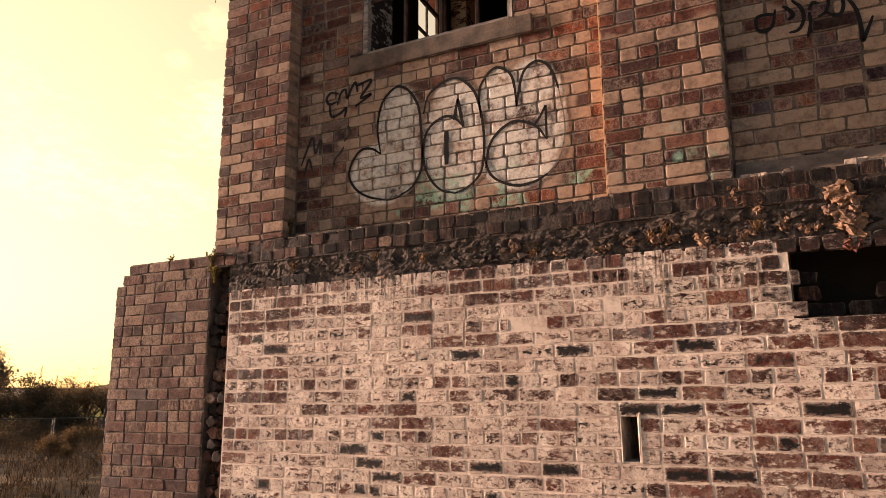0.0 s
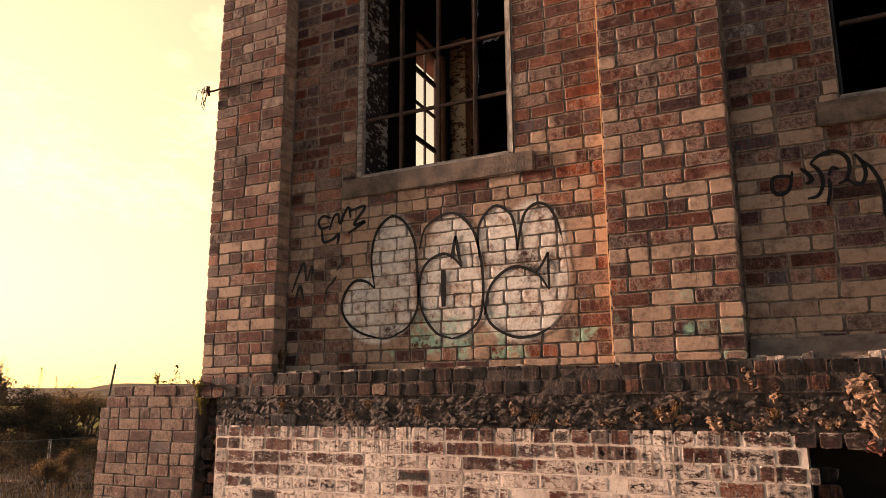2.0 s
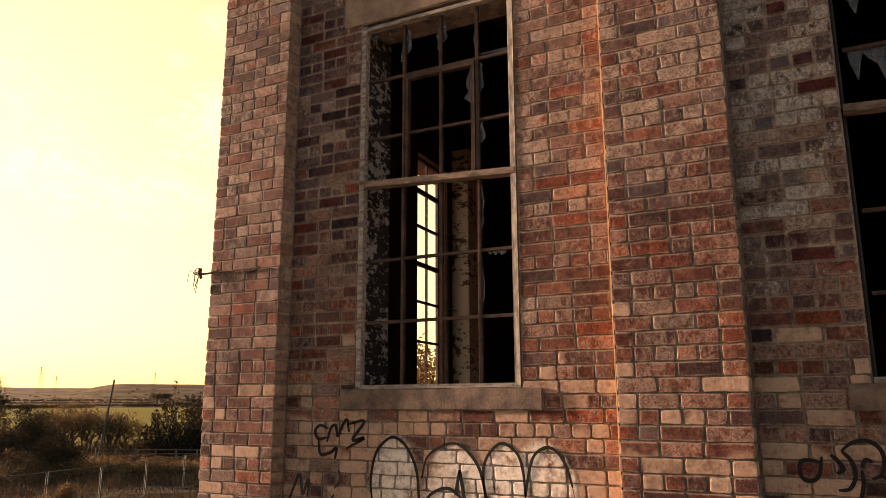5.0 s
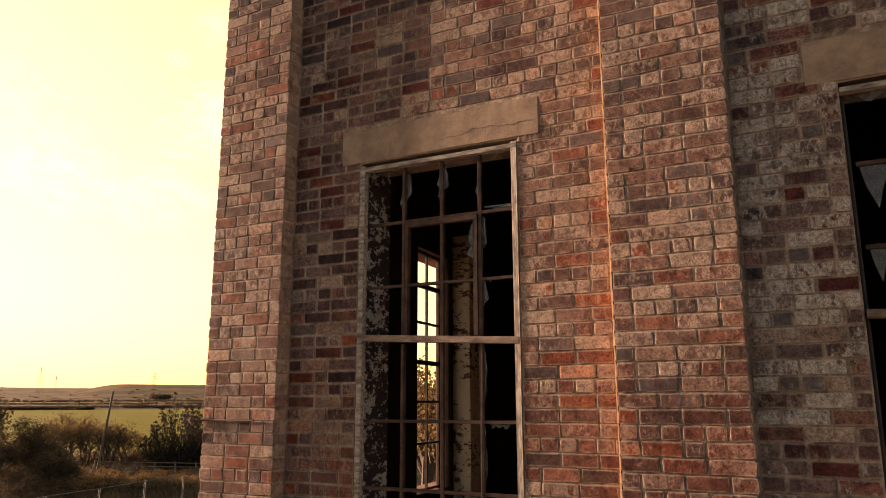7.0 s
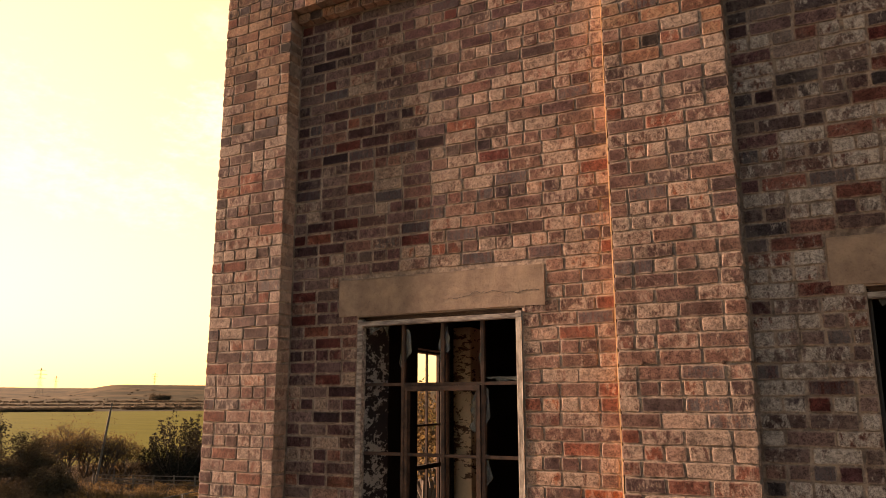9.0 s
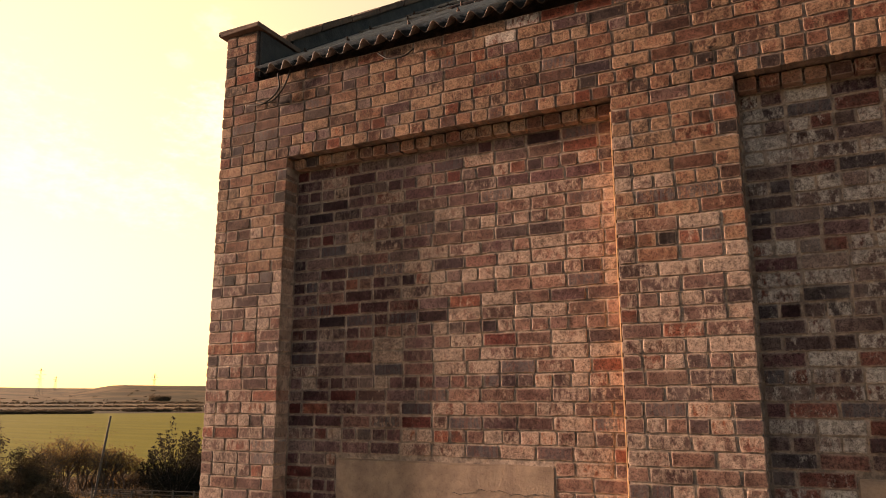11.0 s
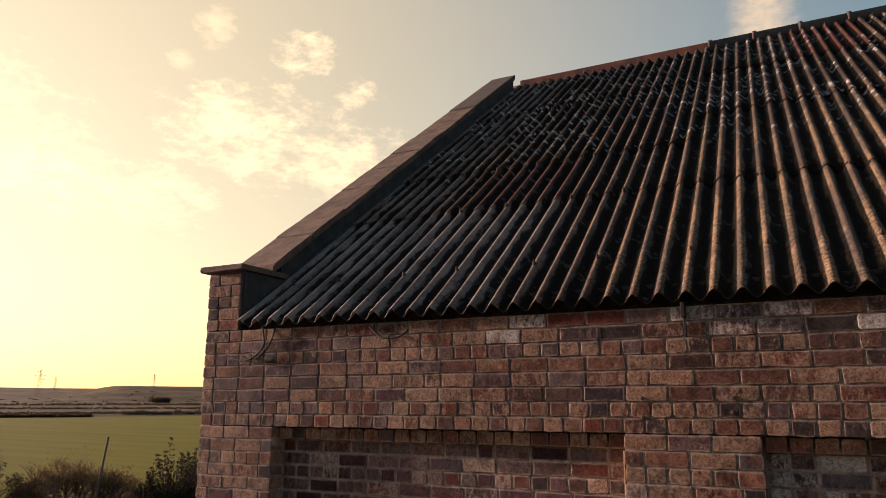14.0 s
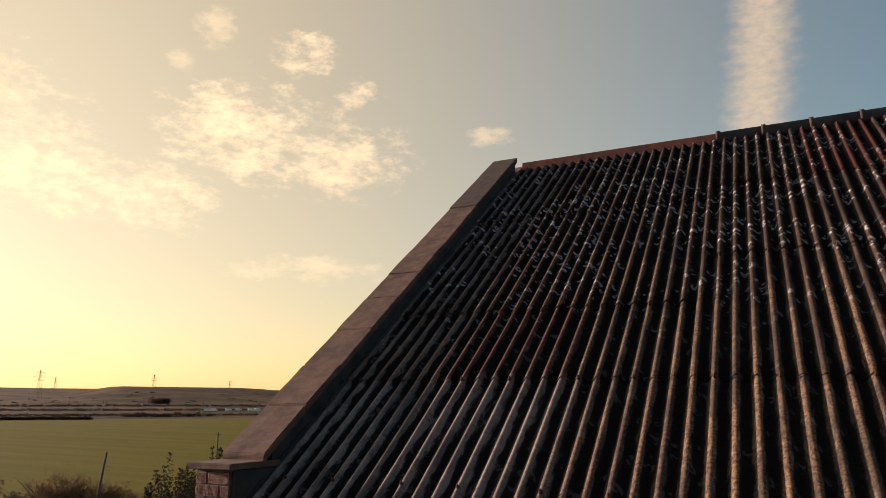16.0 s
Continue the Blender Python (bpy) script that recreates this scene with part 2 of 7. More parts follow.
def brick_material(name, stops, joined, wash=False, pale=0.3, paint=False, film=0.6, film_colour=(0.430, 0.335, 0.272), soot=0.0, smear=0.5, arris=0.13):
    mat, N, bsdf = material(name)
    at = place(N)
    rnd = own_random(N, joined)
    u, v, rim = on_brick(N)

    def own(k):
        return N.m("FRACT", N.m("MULTIPLY", rnd, k))

    shift = N.node("ShaderNodeCombineXYZ", {0: N.m("MULTIPLY", rnd, 37.0), 1: N.m("MULTIPLY", rnd, 11.0), 2: N.m("MULTIPLY", rnd, 5.0)})
    here = N.node("ShaderNodeVectorMath", {0: at, 1: shift}, operation="ADD")
    cloud = N.noise(here, 11.0, 5.0, 0.62)
    fine = N.noise(here, 60.0, 5.0, 0.72)
    grit = N.noise(here, 170.0, 3.0, 0.6)
    streak = N.noise(N.stretch(here, 62.0, 62.0, 7.0), 1.0, 4.0, 0.62)
    tone = N.line(own(13.7), 0.0, 1.0, 0.74, 1.20)
    col = N.mix(1.0, N.ramp(rnd, stops), N.node("ShaderNodeCombineXYZ", {0: tone, 1: tone, 2: tone}), "MULTIPLY")
    # clouding from the kiln, then pitting
    col = N.mix(N.smooth(cloud, 0.36, 0.66, 0.0, 0.85), col, N.mix(1.0, col, (0.50, 0.45, 0.47), "MULTIPLY"))
    col = N.mix(N.smooth(fine, 0.48, 0.62, 0.0, 0.85), col, N.mix(1.0, col, (0.42, 0.38, 0.38), "MULTIPLY"))
    # lime that ran down the faces and wore off again in flecks: thick on some bricks, nearly absent on others
    fleck = N.noise(N.stretch(here, 30.0, 30.0, 15.0), 1.0, 6.0, 0.70)
    thick = N.m("ADD", N.m("ADD", N.m("MULTIPLY", N.m("SUBTRACT", fleck, 0.5), 1.5), N.m("MULTIPLY", N.m("SUBTRACT", N.noise(at, 2.1, 3.0), 0.5), 0.7)), N.line(own(7.9), 0.0, 1.0, -0.30, 0.28))
    lime = N.m("MULTIPLY", N.smooth(thick, -0.07, 0.17), film)
    col = N.mix(lime, col, N.mix(N.smooth(fine, 0.40, 0.62), film_colour, tuple(c * 0.50 for c in film_colour)))
    # blue-grey overburnt bricks
    burnt = N.m("MULTIPLY", N.smooth(own(7.31), 0.92, 0.97), N.smooth(N.m("ADD", N.m("MULTIPLY", streak, 0.6), N.m("MULTIPLY", fine, 0.4)), 0.40, 0.56))
    col = N.mix(N.m("MULTIPLY", burnt, 0.75), col, (0.070, 0.068, 0.074))
    col = N.mix(N.smooth(grit, 0.54, 0.62, 0.0, 0.75), col, N.mix(1.0, col, (0.30, 0.26, 0.26), "MULTIPLY"))
    # mortar smeared over the arrises
    ragged = N.m("ADD", rim, N.m("MULTIPLY", N.m("SUBTRACT", N.noise(at, 48.0, 4.0, 0.7), 0.5), 0.020))
    col = N.mix(N.m("MULTIPLY", N.smooth(ragged, 0.0100, 0.0010), smear), col, (0.330, 0.248, 0.196))
    if soot:
        run = N.smooth(N.noise(N.stretch(at, 34.0, 34.0, 2.2), 1.0, 4.0, 0.7), 0.40, 0.56)
        col = N.mix(N.m("MULTIPLY", run, soot), col, (0.010, 0.009, 0.009))
    col, grain = weather(N, at, col, wash, pale, rnd)
    rough = N.line(cloud, 0.3, 0.7, 0.80, 0.95)
    pillow = N.smooth(N.m("ADD", rim, N.m("MULTIPLY", N.m("SUBTRACT", fine, 0.5), 0.010)), 0.0, 0.015)
    height = N.m("ADD", N.m("MULTIPLY", pillow, 0.05 if paint else arris), N.m("ADD", N.m("ADD", N.m("MULTIPLY", cloud, 0.45), N.m("MULTIPLY", lime, 0.22)), N.m("ADD", N.m("MULTIPLY", fine, 0.55), N.m("MULTIPLY", streak, 0.10))))
    if paint:
        X, Y, Z = axes(N, at)
        rag = N.m("ADD", N.m("MULTIPLY", N.m("SUBTRACT", N.noise(N.stretch(at, 16.0, 16.0, 34.0), 1.0, 8.0, 0.84), 0.5), 2.4), 0.5)
        # which bricks have lost their paint: more towards both ends and under the ledge
        side = N.m("ADD", N.m("MULTIPLY", N.smooth(X, -0.1, 1.0), 0.46), N.m("MULTIPLY", N.smooth(X, -2.25, -2.85), 0.40))
        side = N.m("ADD", side, N.m("MULTIPLY", N.smooth(N.m("ADD", Z, N.m("MULTIPLY", N.noise(N.stretch(at, 9.0, 9.0, 1.5), 1.0, 3.0), 0.2)), 2.05, 2.30), 0.25))
        lost = N.m("ADD", N.m("ADD", own(5.77), N.m("MULTIPLY", N.m("SUBTRACT", N.noise(at, 1.5, 3.0), 0.5), 1.5)), side)
        lost = N.smooth(lost, 0.42, 1.22)
        hold = N.m("ADD", rag, N.m("MULTIPLY", N.smooth(ragged, 0.012, -0.002), 0.30))
        hold = N.m("ADD", hold, N.line(lost, 0.0, 1.0, 0.13, -0.22))
        on = N.smooth(hold, 0.44, 0.50)
        old = N.mix(N.smooth(N.noise(at, 6.0, 4.0), 0.35, 0.7), (0.72, 0.60, 0.50), (0.56, 0.44, 0.365))
        old = N.mix(N.m("MULTIPLY", N.smooth(N.noise(at, 3.1, 6.0, 0.7), 0.46, 0.66), 0.55), old, (0.33, 0.235, 0.20))
        old = N.mix(N.m("MULTIPLY", N.smooth(fine, 0.50, 0.60), 0.50), old, (0.36, 0.235, 0.19))
        old = N.mix(N.m("MULTIPLY", N.smooth(N.noise(at, 44.0, 7.0, 0.80), 0.535, 0.59), 0.75), old, (0.10, 0.044, 0.036))
        thin = N.line(own(4.13), 0.0, 1.0, 0.78, 1.08)
        old = N.mix(1.0, old, N.node("ShaderNodeCombineXYZ", {0: thin, 1: thin, 2: thin}), "MULTIPLY")
        old = N.mix(N.m("MULTIPLY", N.smooth(N.noise(at, 13.0, 6.0, 0.75), 0.50, 0.62), 0.55), old, (0.27, 0.165, 0.130))
        old = N.mix(N.m("MULTIPLY", N.smooth(ragged, 0.004, -0.001), 0.35), old, (0.20, 0.14, 0.115))
        col = N.mix(N.smooth(N.noise(here, 20.0, 5.0, 0.75), 0.44, 0.62, 0.0, 0.22), col, old)
        # hollow bricks within a painted rim, and rows of round holes: their inner darkness is painted black
        core = N.m("MULTIPLY", N.smooth(own(9.31), 0.91, 0.93), N.smooth(N.m("ADD", rim, N.m("MULTIPLY", N.m("SUBTRACT", rag, 0.5), 0.075)), 0.014, 0.020))
        du = N.m("MULTIPLY", N.m("SUBTRACT", N.m("FRACT", N.m("ADD", N.m("DIVIDE", u, 0.050), N.m("MULTIPLY", own(2.3), 0.9))), 0.5), 0.050)
        hole = N.m("SQRT", N.m("ADD", N.m("POWER", du, 2.0), N.m("POWER", v, 2.0)))
        hole = N.m("MULTIPLY", N.smooth(N.m("ADD", hole, N.m("MULTIPLY", N.m("SUBTRACT", rag, 0.5), 0.080)), 0.011, 0.006), N.smooth(N.m("ADD", own(3.37), N.m("MULTIPLY", N.m("SUBTRACT", N.noise(at, 2.3, 2.0), 0.5), 0.9)), 0.90, 0.97))
        col = N.mix(on, col, old)
        col = N.mix(N.m("MAXIMUM", core, hole), col, (0.012, 0.010, 0.010))
        drip = N.m("MULTIPLY", N.smooth(N.noise(N.stretch(at, 26.0, 26.0, 1.6), 1.0, 4.0, 0.7), 0.50, 0.62), N.smooth(Z, 1.85, 2.25))
        col = N.mix(N.m("MULTIPLY", drip, 0.85), col, (0.025, 0.019, 0.017))
        # soot that came out of the broken hole
        far = N.m("SQRT", N.m("ADD", N.m("POWER", N.m("DIVIDE", N.m("SUBTRACT", X, 1.22), 0.52), 2.0), N.m("POWER", N.m("DIVIDE", N.m("SUBTRACT", Z, 2.08), 0.34), 2.0)))
        col = N.mix(N.smooth(N.m("ADD", far, N.m("MULTIPLY", N.m("SUBTRACT", rag, 0.5), 0.9)), 0.98, 0.68, 0.0, 0.72), col, (0.022, 0.017, 0.016))
        height = N.m("SUBTRACT", N.m("ADD", height, N.m("MULTIPLY", on, 0.4)), N.m("MULTIPLY", N.m("MAXIMUM", core, hole), 1.0))
        rough = N.m("SUBTRACT", rough, N.m("MULTIPLY", on, 0.12))
    N.put(bsdf.inputs["Base Color"], col)
    N.put(bsdf.inputs["Roughness"], rough)
    bsdf.inputs["Specular IOR Level"].default_value = 0.12
    bump(N, bsdf, height, 1.0, 0.0075)
    return mat


def mortar_material(name, colour, wash=False, paint=False):
    mat, N, bsdf = material(name)
    at = place(N)
    col = N.mix(N.smooth(N.noise(at, 9.0, 4.0), 0.40, 0.60), colour, tuple(c * 0.55 for c in colour))
    col = N.mix(N.m("MULTIPLY", N.smooth(N.noise(at, 45.0, 4.0, 0.7), 0.52, 0.60), 0.6), col, tuple(c * 0.34 for c in colour))
    if wash:
        # the foot of the wall was never repointed
        old = N.m("ADD", axes(N, at)[2], N.m("MULTIPLY", N.m("SUBTRACT", N.noise(at, 2.0, 3.0), 0.5), 0.8))
        col = N.mix(N.smooth(old, 4.5, 4.0), col, N.mix(1.0, col, (0.72, 0.70, 0.68), "MULTIPLY"))
    col, grain = weather(N, at, col, wash, 0.15)
    if paint:
        on = N.smooth(N.m("ADD", N.m("MULTIPLY", N.noise(at, 1.6, 3.0), 0.45), N.m("MULTIPLY", N.noise(N.stretch(at, 16.0, 16.0, 34.0), 1.0, 6.0, 0.75), 0.75)), 0.47, 0.53)
        col = N.mix(on, col, N.mix(N.smooth(N.noise(at, 5.0, 5.0, 0.7), 0.42, 0.64), (0.60, 0.49, 0.41), (0.36, 0.27, 0.22)))
    N.put(bsdf.inputs["Base Color"], col)
    bsdf.inputs["Roughness"].default_value = 0.95
    bump(N, bsdf, N.m("ADD", N.noise(at, 60.0, 5.0, 0.7), N.noise(at, 220.0, 3.0)), 0.9, 0.006)
    return mat


def plain_material(name, a, b, scale=6.0, rough=0.85, metal=0.0, relief=0.4, depth=0.004, fine=90.0, along=None):
    """Two tones by broad noise, a third darkening by fine grain, and relief."""
    mat, N, bsdf = material(name)
    at = place(N)
    src = N.stretch(at, *along) if along else at
    broad = N.noise(src, scale, 5.0, 0.65)
    grain = N.noise(src, fine, 4.0, 0.65)
    col = N.mix(N.smooth(broad, 0.32, 0.68), a, b)
    col = N.mix(N.m("MULTIPLY", N.smooth(grain, 0.5, 0.8), 0.45), col, N.mix(1.0, col, (0.35, 0.33, 0.32), "MULTIPLY"))
    N.put(bsdf.inputs["Base Color"], col)
    N.put(bsdf.inputs["Roughness"], N.line(grain, 0.2, 0.8, max(0.05, rough - 0.1), min(1.0, rough + 0.08)))
    bsdf.inputs["Metallic"].default_value = metal
    bsdf.inputs["Specular IOR Level"].default_value = 0.3
    bump(N, bsdf, N.m("ADD", broad, grain), relief, depth)
    return mat


M = {}
for joined, tag in ((False, ""), (True, "_joined")):
    M["brick" + tag] = brick_material("weathered_brick" + tag, RED, joined, wash=True, pale=0.12, film=0.68, film_colour=(0.405, 0.305, 0.240))
    M["lower" + tag] = brick_material("lower_red_brick" + tag, LOWER, joined, wash=True, pale=0.05, film=0.34, arris=0.18)
    M["mauve" + tag] = brick_material("shade_mauve_brick" + tag, MAUVE, joined, wash=True, pale=0.05, film=0.20)
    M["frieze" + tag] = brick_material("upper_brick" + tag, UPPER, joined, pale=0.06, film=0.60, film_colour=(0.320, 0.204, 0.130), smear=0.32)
    # real lime, whitened further to stand in for skylight on bay two
    M["limed" + tag] = brick_material("limed_brick" + tag, PALE, joined, pale=0.22, film=0.85, film_colour=(0.43, 0.380, 0.335))
    M["dull" + tag] = brick_material("dull_brick" + tag, DULL, joined, pale=0.10, film=0.62, film_colour=(0.36, 0.245, 0.175), smear=0.25)
    M["soot" + tag] = brick_material("sooty_brick" + tag, SOOT, joined, pale=0.05, film=0.12, soot=0.85, smear=0.25)
    M["painted" + tag] = brick_material("flaking_painted_brick" + tag, BARE, joined, pale=0.03, paint=True, film=0.10, smear=0.2)
M["mortar"] = mortar_material("lime_mortar", (0.315, 0.235, 0.182), wash=True)
M["mortar_frieze"] = mortar_material("pale_frieze_mortar", (0.180, 0.125, 0.094))
M["mortar_dark"] = mortar_material("dark_mortar", (0.105, 0.074, 0.058))
M["mortar_painted"] = mortar_material("painted_mortar", (0.24, 0.185, 0.15), paint=True)
M["rubble"] = plain_material("broken_mortar", (0.012, 0.010, 0.009), (0.100, 0.072, 0.058), 26.0, 0.95, 0, 0.8, 0.012, 45.0)
M["rubble_dark"] = plain_material("sooty_mortar", (0.016, 0.013, 0.012), (0.060, 0.040, 0.032), 16.0, 0.95, 0, 1.0, 0.012, 50.0)
M["lump"] = plain_material("loose_mortar_lump", (0.20, 0.12, 0.08), (0.10, 0.06, 0.045), 14.0, 0.95, 0, 1.0, 0.012, 60.0)
M["crumb"] = plain_material("broken_orange_mortar", (0.34, 0.20, 0.120), (0.085, 0.048, 0.034), 30.0, 0.95, 0, 1.0, 0.010, 70.0)
M["flaunch"] = plain_material("pale_broken_mortar", (0.46, 0.36, 0.29), (0.17, 0.12, 0.095), 18.0, 0.95, 0, 0.9, 0.008, 60.0)
M["skirt"] = plain_material("grey_mortar_skirt", (0.215, 0.155, 0.118), (0.105, 0.074, 0.058), 7.0, 0.95, 0, 0.9, 0.006, 55.0)
M["concrete"] = plain_material("buff_concrete", (0.255, 0.185, 0.135), (0.16, 0.112, 0.084), 6.0, 0.92, 0, 0.7, 0.004, 80.0)
M["sill"] = plain_material("dark_concrete", (0.15, 0.108, 0.082), (0.060, 0.044, 0.036), 9.0, 0.92, 0, 0.9, 0.006, 70.0)
M["coping"] = plain_material("sandstone_coping", (0.150, 0.088, 0.058), (0.072, 0.044, 0.033), 5.5, 0.9, 0, 0.6, 0.006, 50.0)
M["coping_dark"] = plain_material("mossy_coping", (0.075, 0.050, 0.037), (0.045, 0.034, 0.028), 6.0, 0.95, 0, 0.8, 0.01, 40.0)
M["tar"] = plain_material("black_bitumen", (0.022, 0.019, 0.018), (0.05, 0.042, 0.038), 5.0, 0.75, 0, 0.6, 0.008, 40.0)
M["wood"] = plain_material("weathered_timber", (0.42, 0.36, 0.30), (0.15, 0.118, 0.098), 1.0, 0.85, 0, 0.6, 0.002, 5.0, (40.0, 40.0, 9.0))
M["wood_grey"] = plain_material("grey_timber", (0.30, 0.265, 0.235), (0.085, 0.070, 0.062), 1.0, 0.85, 0, 0.6, 0.002, 5.0, (9.0, 40.0, 40.0))
M["wood_old"] = plain_material("brown_weathered_timber", (0.21, 0.155, 0.120), (0.060, 0.042, 0.034), 1.0, 0.85, 0, 0.8, 0.003, 5.0, (9.0, 40.0, 40.0))
M["bar"] = plain_material("rusty_glazing_bar", (0.075, 0.042, 0.030), (0.022, 0.015, 0.012), 12.0, 0.8, 0.2, 0.6, 0.002, 140.0)
M["iron"] = plain_material("rusty_iron", (0.10, 0.05, 0.032), (0.035, 0.026, 0.022), 16.0, 0.75, 0.4, 0.7, 0.002, 150.0)
def flaked(name, on, under, scale, cover):
    """Old limewash that has come off in hard-edged flakes."""
    mat, N, bsdf = material(name)
    at = place(N)
    f = N.m("ADD", N.m("MULTIPLY", N.noise(N.stretch(at, 1.0, 1.0, 2.0), scale, 6.0, 0.7), 0.8), N.m("MULTIPLY", N.noise(at, scale * 0.25, 2.0), 0.3))
    k = N.smooth(f, cover, cover + 0.03)
    N.put(bsdf.inputs["Base Color"], N.mix(k, under, N.mix(N.noise(at, 40.0, 4.0), on, tuple(c * 0.75 for c in on))))
    bsdf.inputs["Roughness"].default_value = 0.95
    bump(N, bsdf, k, 0.6, 0.006)
    return mat


M["plaster"] = flaked("flaking_whitewash", (0.44, 0.39, 0.35), (0.022, 0.013, 0.013), 13.0, 0.575)
M["limewash"] = flaked("stained_limewash", (0.70, 0.56, 0.40), (0.11, 0.065, 0.042), 9.0, 0.47)
# gloom of the unlit room, put into one near-black colour
M["inside"] = plain_material("room_gloom_black", (0.026, 0.019, 0.016), (0.014, 0.011, 0.010), 2.0, 0.95, 0, 0.4, 0.004)
M["spray"] = plain_material("black_spray_paint", (0.0035, 0.0035, 0.004), (0.010, 0.009, 0.009), 8.0, 0.97, 0, 0.3, 0.001)
M["spray_ghost"] = plain_material("ghost_of_spray_paint", (0.20, 0.165, 0.145), (0.09, 0.07, 0.062), 30.0, 0.8, 0, 0.3, 0.001)
M["spray_faint"] = plain_material("faded_spray_paint", (0.03, 0.022, 0.02), (0.015, 0.012, 0.012), 8.0, 0.75, 0, 0.3, 0.001)
M["ridge_red"] = plain_material("red_ridge_board", (0.16, 0.055, 0.035), (0.06, 0.03, 0.024), 4.0, 0.9, 0, 0.6, 0.006, 40.0)
M["ridge"] = plain_material("cement_ridge", (0.10, 0.075, 0.06), (0.055, 0.043, 0.037), 4.0, 0.95, 0, 0.7, 0.008, 40.0)
M["cable"] = plain_material("perished_cable", (0.010, 0.009, 0.008), (0.022, 0.016, 0.013), 20.0, 0.85, 0, 0.2, 0.001)
M["galv"] = plain_material("galvanised_tube", (0.075, 0.070, 0.066), (0.030, 0.028, 0.027), 20.0, 0.7, 0.2, 0.2, 0.001)
M["bark"] = plain_material("bark", (0.085, 0.062, 0.045), (0.045, 0.034, 0.027), 5.0, 0.95, 0, 0.8, 0.02, 30.0)
M["post"] = plain_material("old_fence_timber", (0.13, 0.10, 0.075), (0.07, 0.055, 0.045), 6.0, 0.95, 0, 0.6, 0.01, 30.0)
M["white"] = plain_material("white_van_paint", (0.75, 0.73, 0.68), (0.62, 0.60, 0.55), 0.6, 0.5, 0, 0.05, 0.001)
M["dark"] = plain_material("dark_rubber_and_glass", (0.03, 0.03, 0.032), (0.02, 0.02, 0.022), 3.0, 0.5, 0, 0.1, 0.001)


SKEW = 0.055                                  # the gables run off square by this much in each metre
AMP, WAVE, X_ROOF0 = 0.031, 0.1395, -2.7235   # half height and length of the sheets' wave, and where it starts


def roof_material(name, rust=0.0):
    mat, N, bsdf = material(name)
    at = place(N)
    X, Y, Z = axes(N, at)
    rnd = N.tree.nodes.new("ShaderNodeObjectInfo").outputs["Random"]
    flow = N.stretch(at, 7.0, 1.2, 1.2)
    broad = N.noise(flow, 1.0, 5.0, 0.65)
    grain = N.noise(at, 55.0, 5.0, 0.7)
    # the eaves sheets are newer, paler and smoother than the ones above
    newer = N.smooth(N.m("ADD", Y, N.m("MULTIPLY", N.m("SUBTRACT", N.noise(at, 2.0, 3.0), 0.5), 0.12)), 1.38, 1.24)
    newer = N.m("MULTIPLY", newer, N.smooth(X, -0.2, -1.1))
    newer = N.m("MAXIMUM", newer, N.smooth(N.m("ADD", N.m("ADD", X, N.m("MULTIPLY", Y, SKEW)), N.m("MULTIPLY", N.m("SUBTRACT", N.noise(at, 3.0, 3.0), 0.5), 0.5)), -1.65, -1.95, 0.0, 0.55))
    low_down = N.smooth(Y, 4.2, 0.6)
    col = N.mix(N.smooth(broad, 0.38, 0.62), N.mix(low_down, (0.085, 0.054, 0.035), (0.250, 0.148, 0.076)), N.mix(low_down, (0.026, 0.020, 0.016), (0.080, 0.053, 0.035)))
    col = N.mix(N.m("MULTIPLY", N.smooth(rnd, 0.55, 0.95), 0.45), col, (0.06, 0.032, 0.022))
    col = N.mix(rust, col, (0.085, 0.020, 0.013))
    pale = N.mix(N.smooth(N.noise(N.stretch(at, 5.0, 1.5, 1.5), 1.0, 5.0, 0.7), 0.40, 0.62), (0.205, 0.160, 0.132), (0.088, 0.066, 0.055))
    pale = N.mix(N.m("MULTIPLY", N.smooth(N.noise(at, 11.0, 4.0, 0.7), 0.54, 0.66), 0.7), pale, (0.095, 0.040, 0.024))
    col = N.mix(newer, col, pale)
    # shade of the grooves and sunless flanks painted in, with algae-like streaks
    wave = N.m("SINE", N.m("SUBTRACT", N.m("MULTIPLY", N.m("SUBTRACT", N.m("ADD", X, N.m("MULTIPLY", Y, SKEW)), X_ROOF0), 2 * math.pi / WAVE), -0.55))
    groove_shade = N.m("ADD", N.m("MULTIPLY", wave, -0.30), N.noise(N.stretch(at, 22.0, 3.0, 3.0), 1.0, 5.0, 0.7))
    groove_shade = N.m("SUBTRACT", groove_shade, N.m("MULTIPLY", newer, 0.16))
    col = N.mix(N.m("MULTIPLY", N.smooth(groove_shade, 0.38, 0.56), 0.97), col, (0.0065, 0.0055, 0.0050))
    blot = N.m("MULTIPLY", N.smooth(N.noise(at, 48.0, 5.0, 0.78), 0.46, 0.54), N.line(newer, 0.0, 1.0, 0.85, 0.30))
    col = N.mix(blot, col, (0.018, 0.014, 0.012))
    col = N.mix(N.m("MULTIPLY", N.smooth(grain, 0.56, 0.66), 0.6), col, (0.020, 0.016, 0.014))
    # curled pale lichen, thickest on the upper sheets: broken rings
    warp = N.node("ShaderNodeVectorMath", {0: at, 1: N.node("ShaderNodeVectorMath", {0: N.noise(at, 9.0, 2.0, 0.5, 1), 1: (0.09, 0.09, 0.09)}, operation="MULTIPLY")}, operation="ADD")
    cell = N.tree.nodes.new("ShaderNodeTexVoronoi")
    cell.inputs["Scale"].default_value = 8.5
    N.put(cell.inputs["Vector"], warp)
    ring = N.m("ABSOLUTE", N.m("SUBTRACT", cell.outputs["Distance"], 0.27))
    pick = N.tree.nodes.new("ShaderNodeSeparateColor")
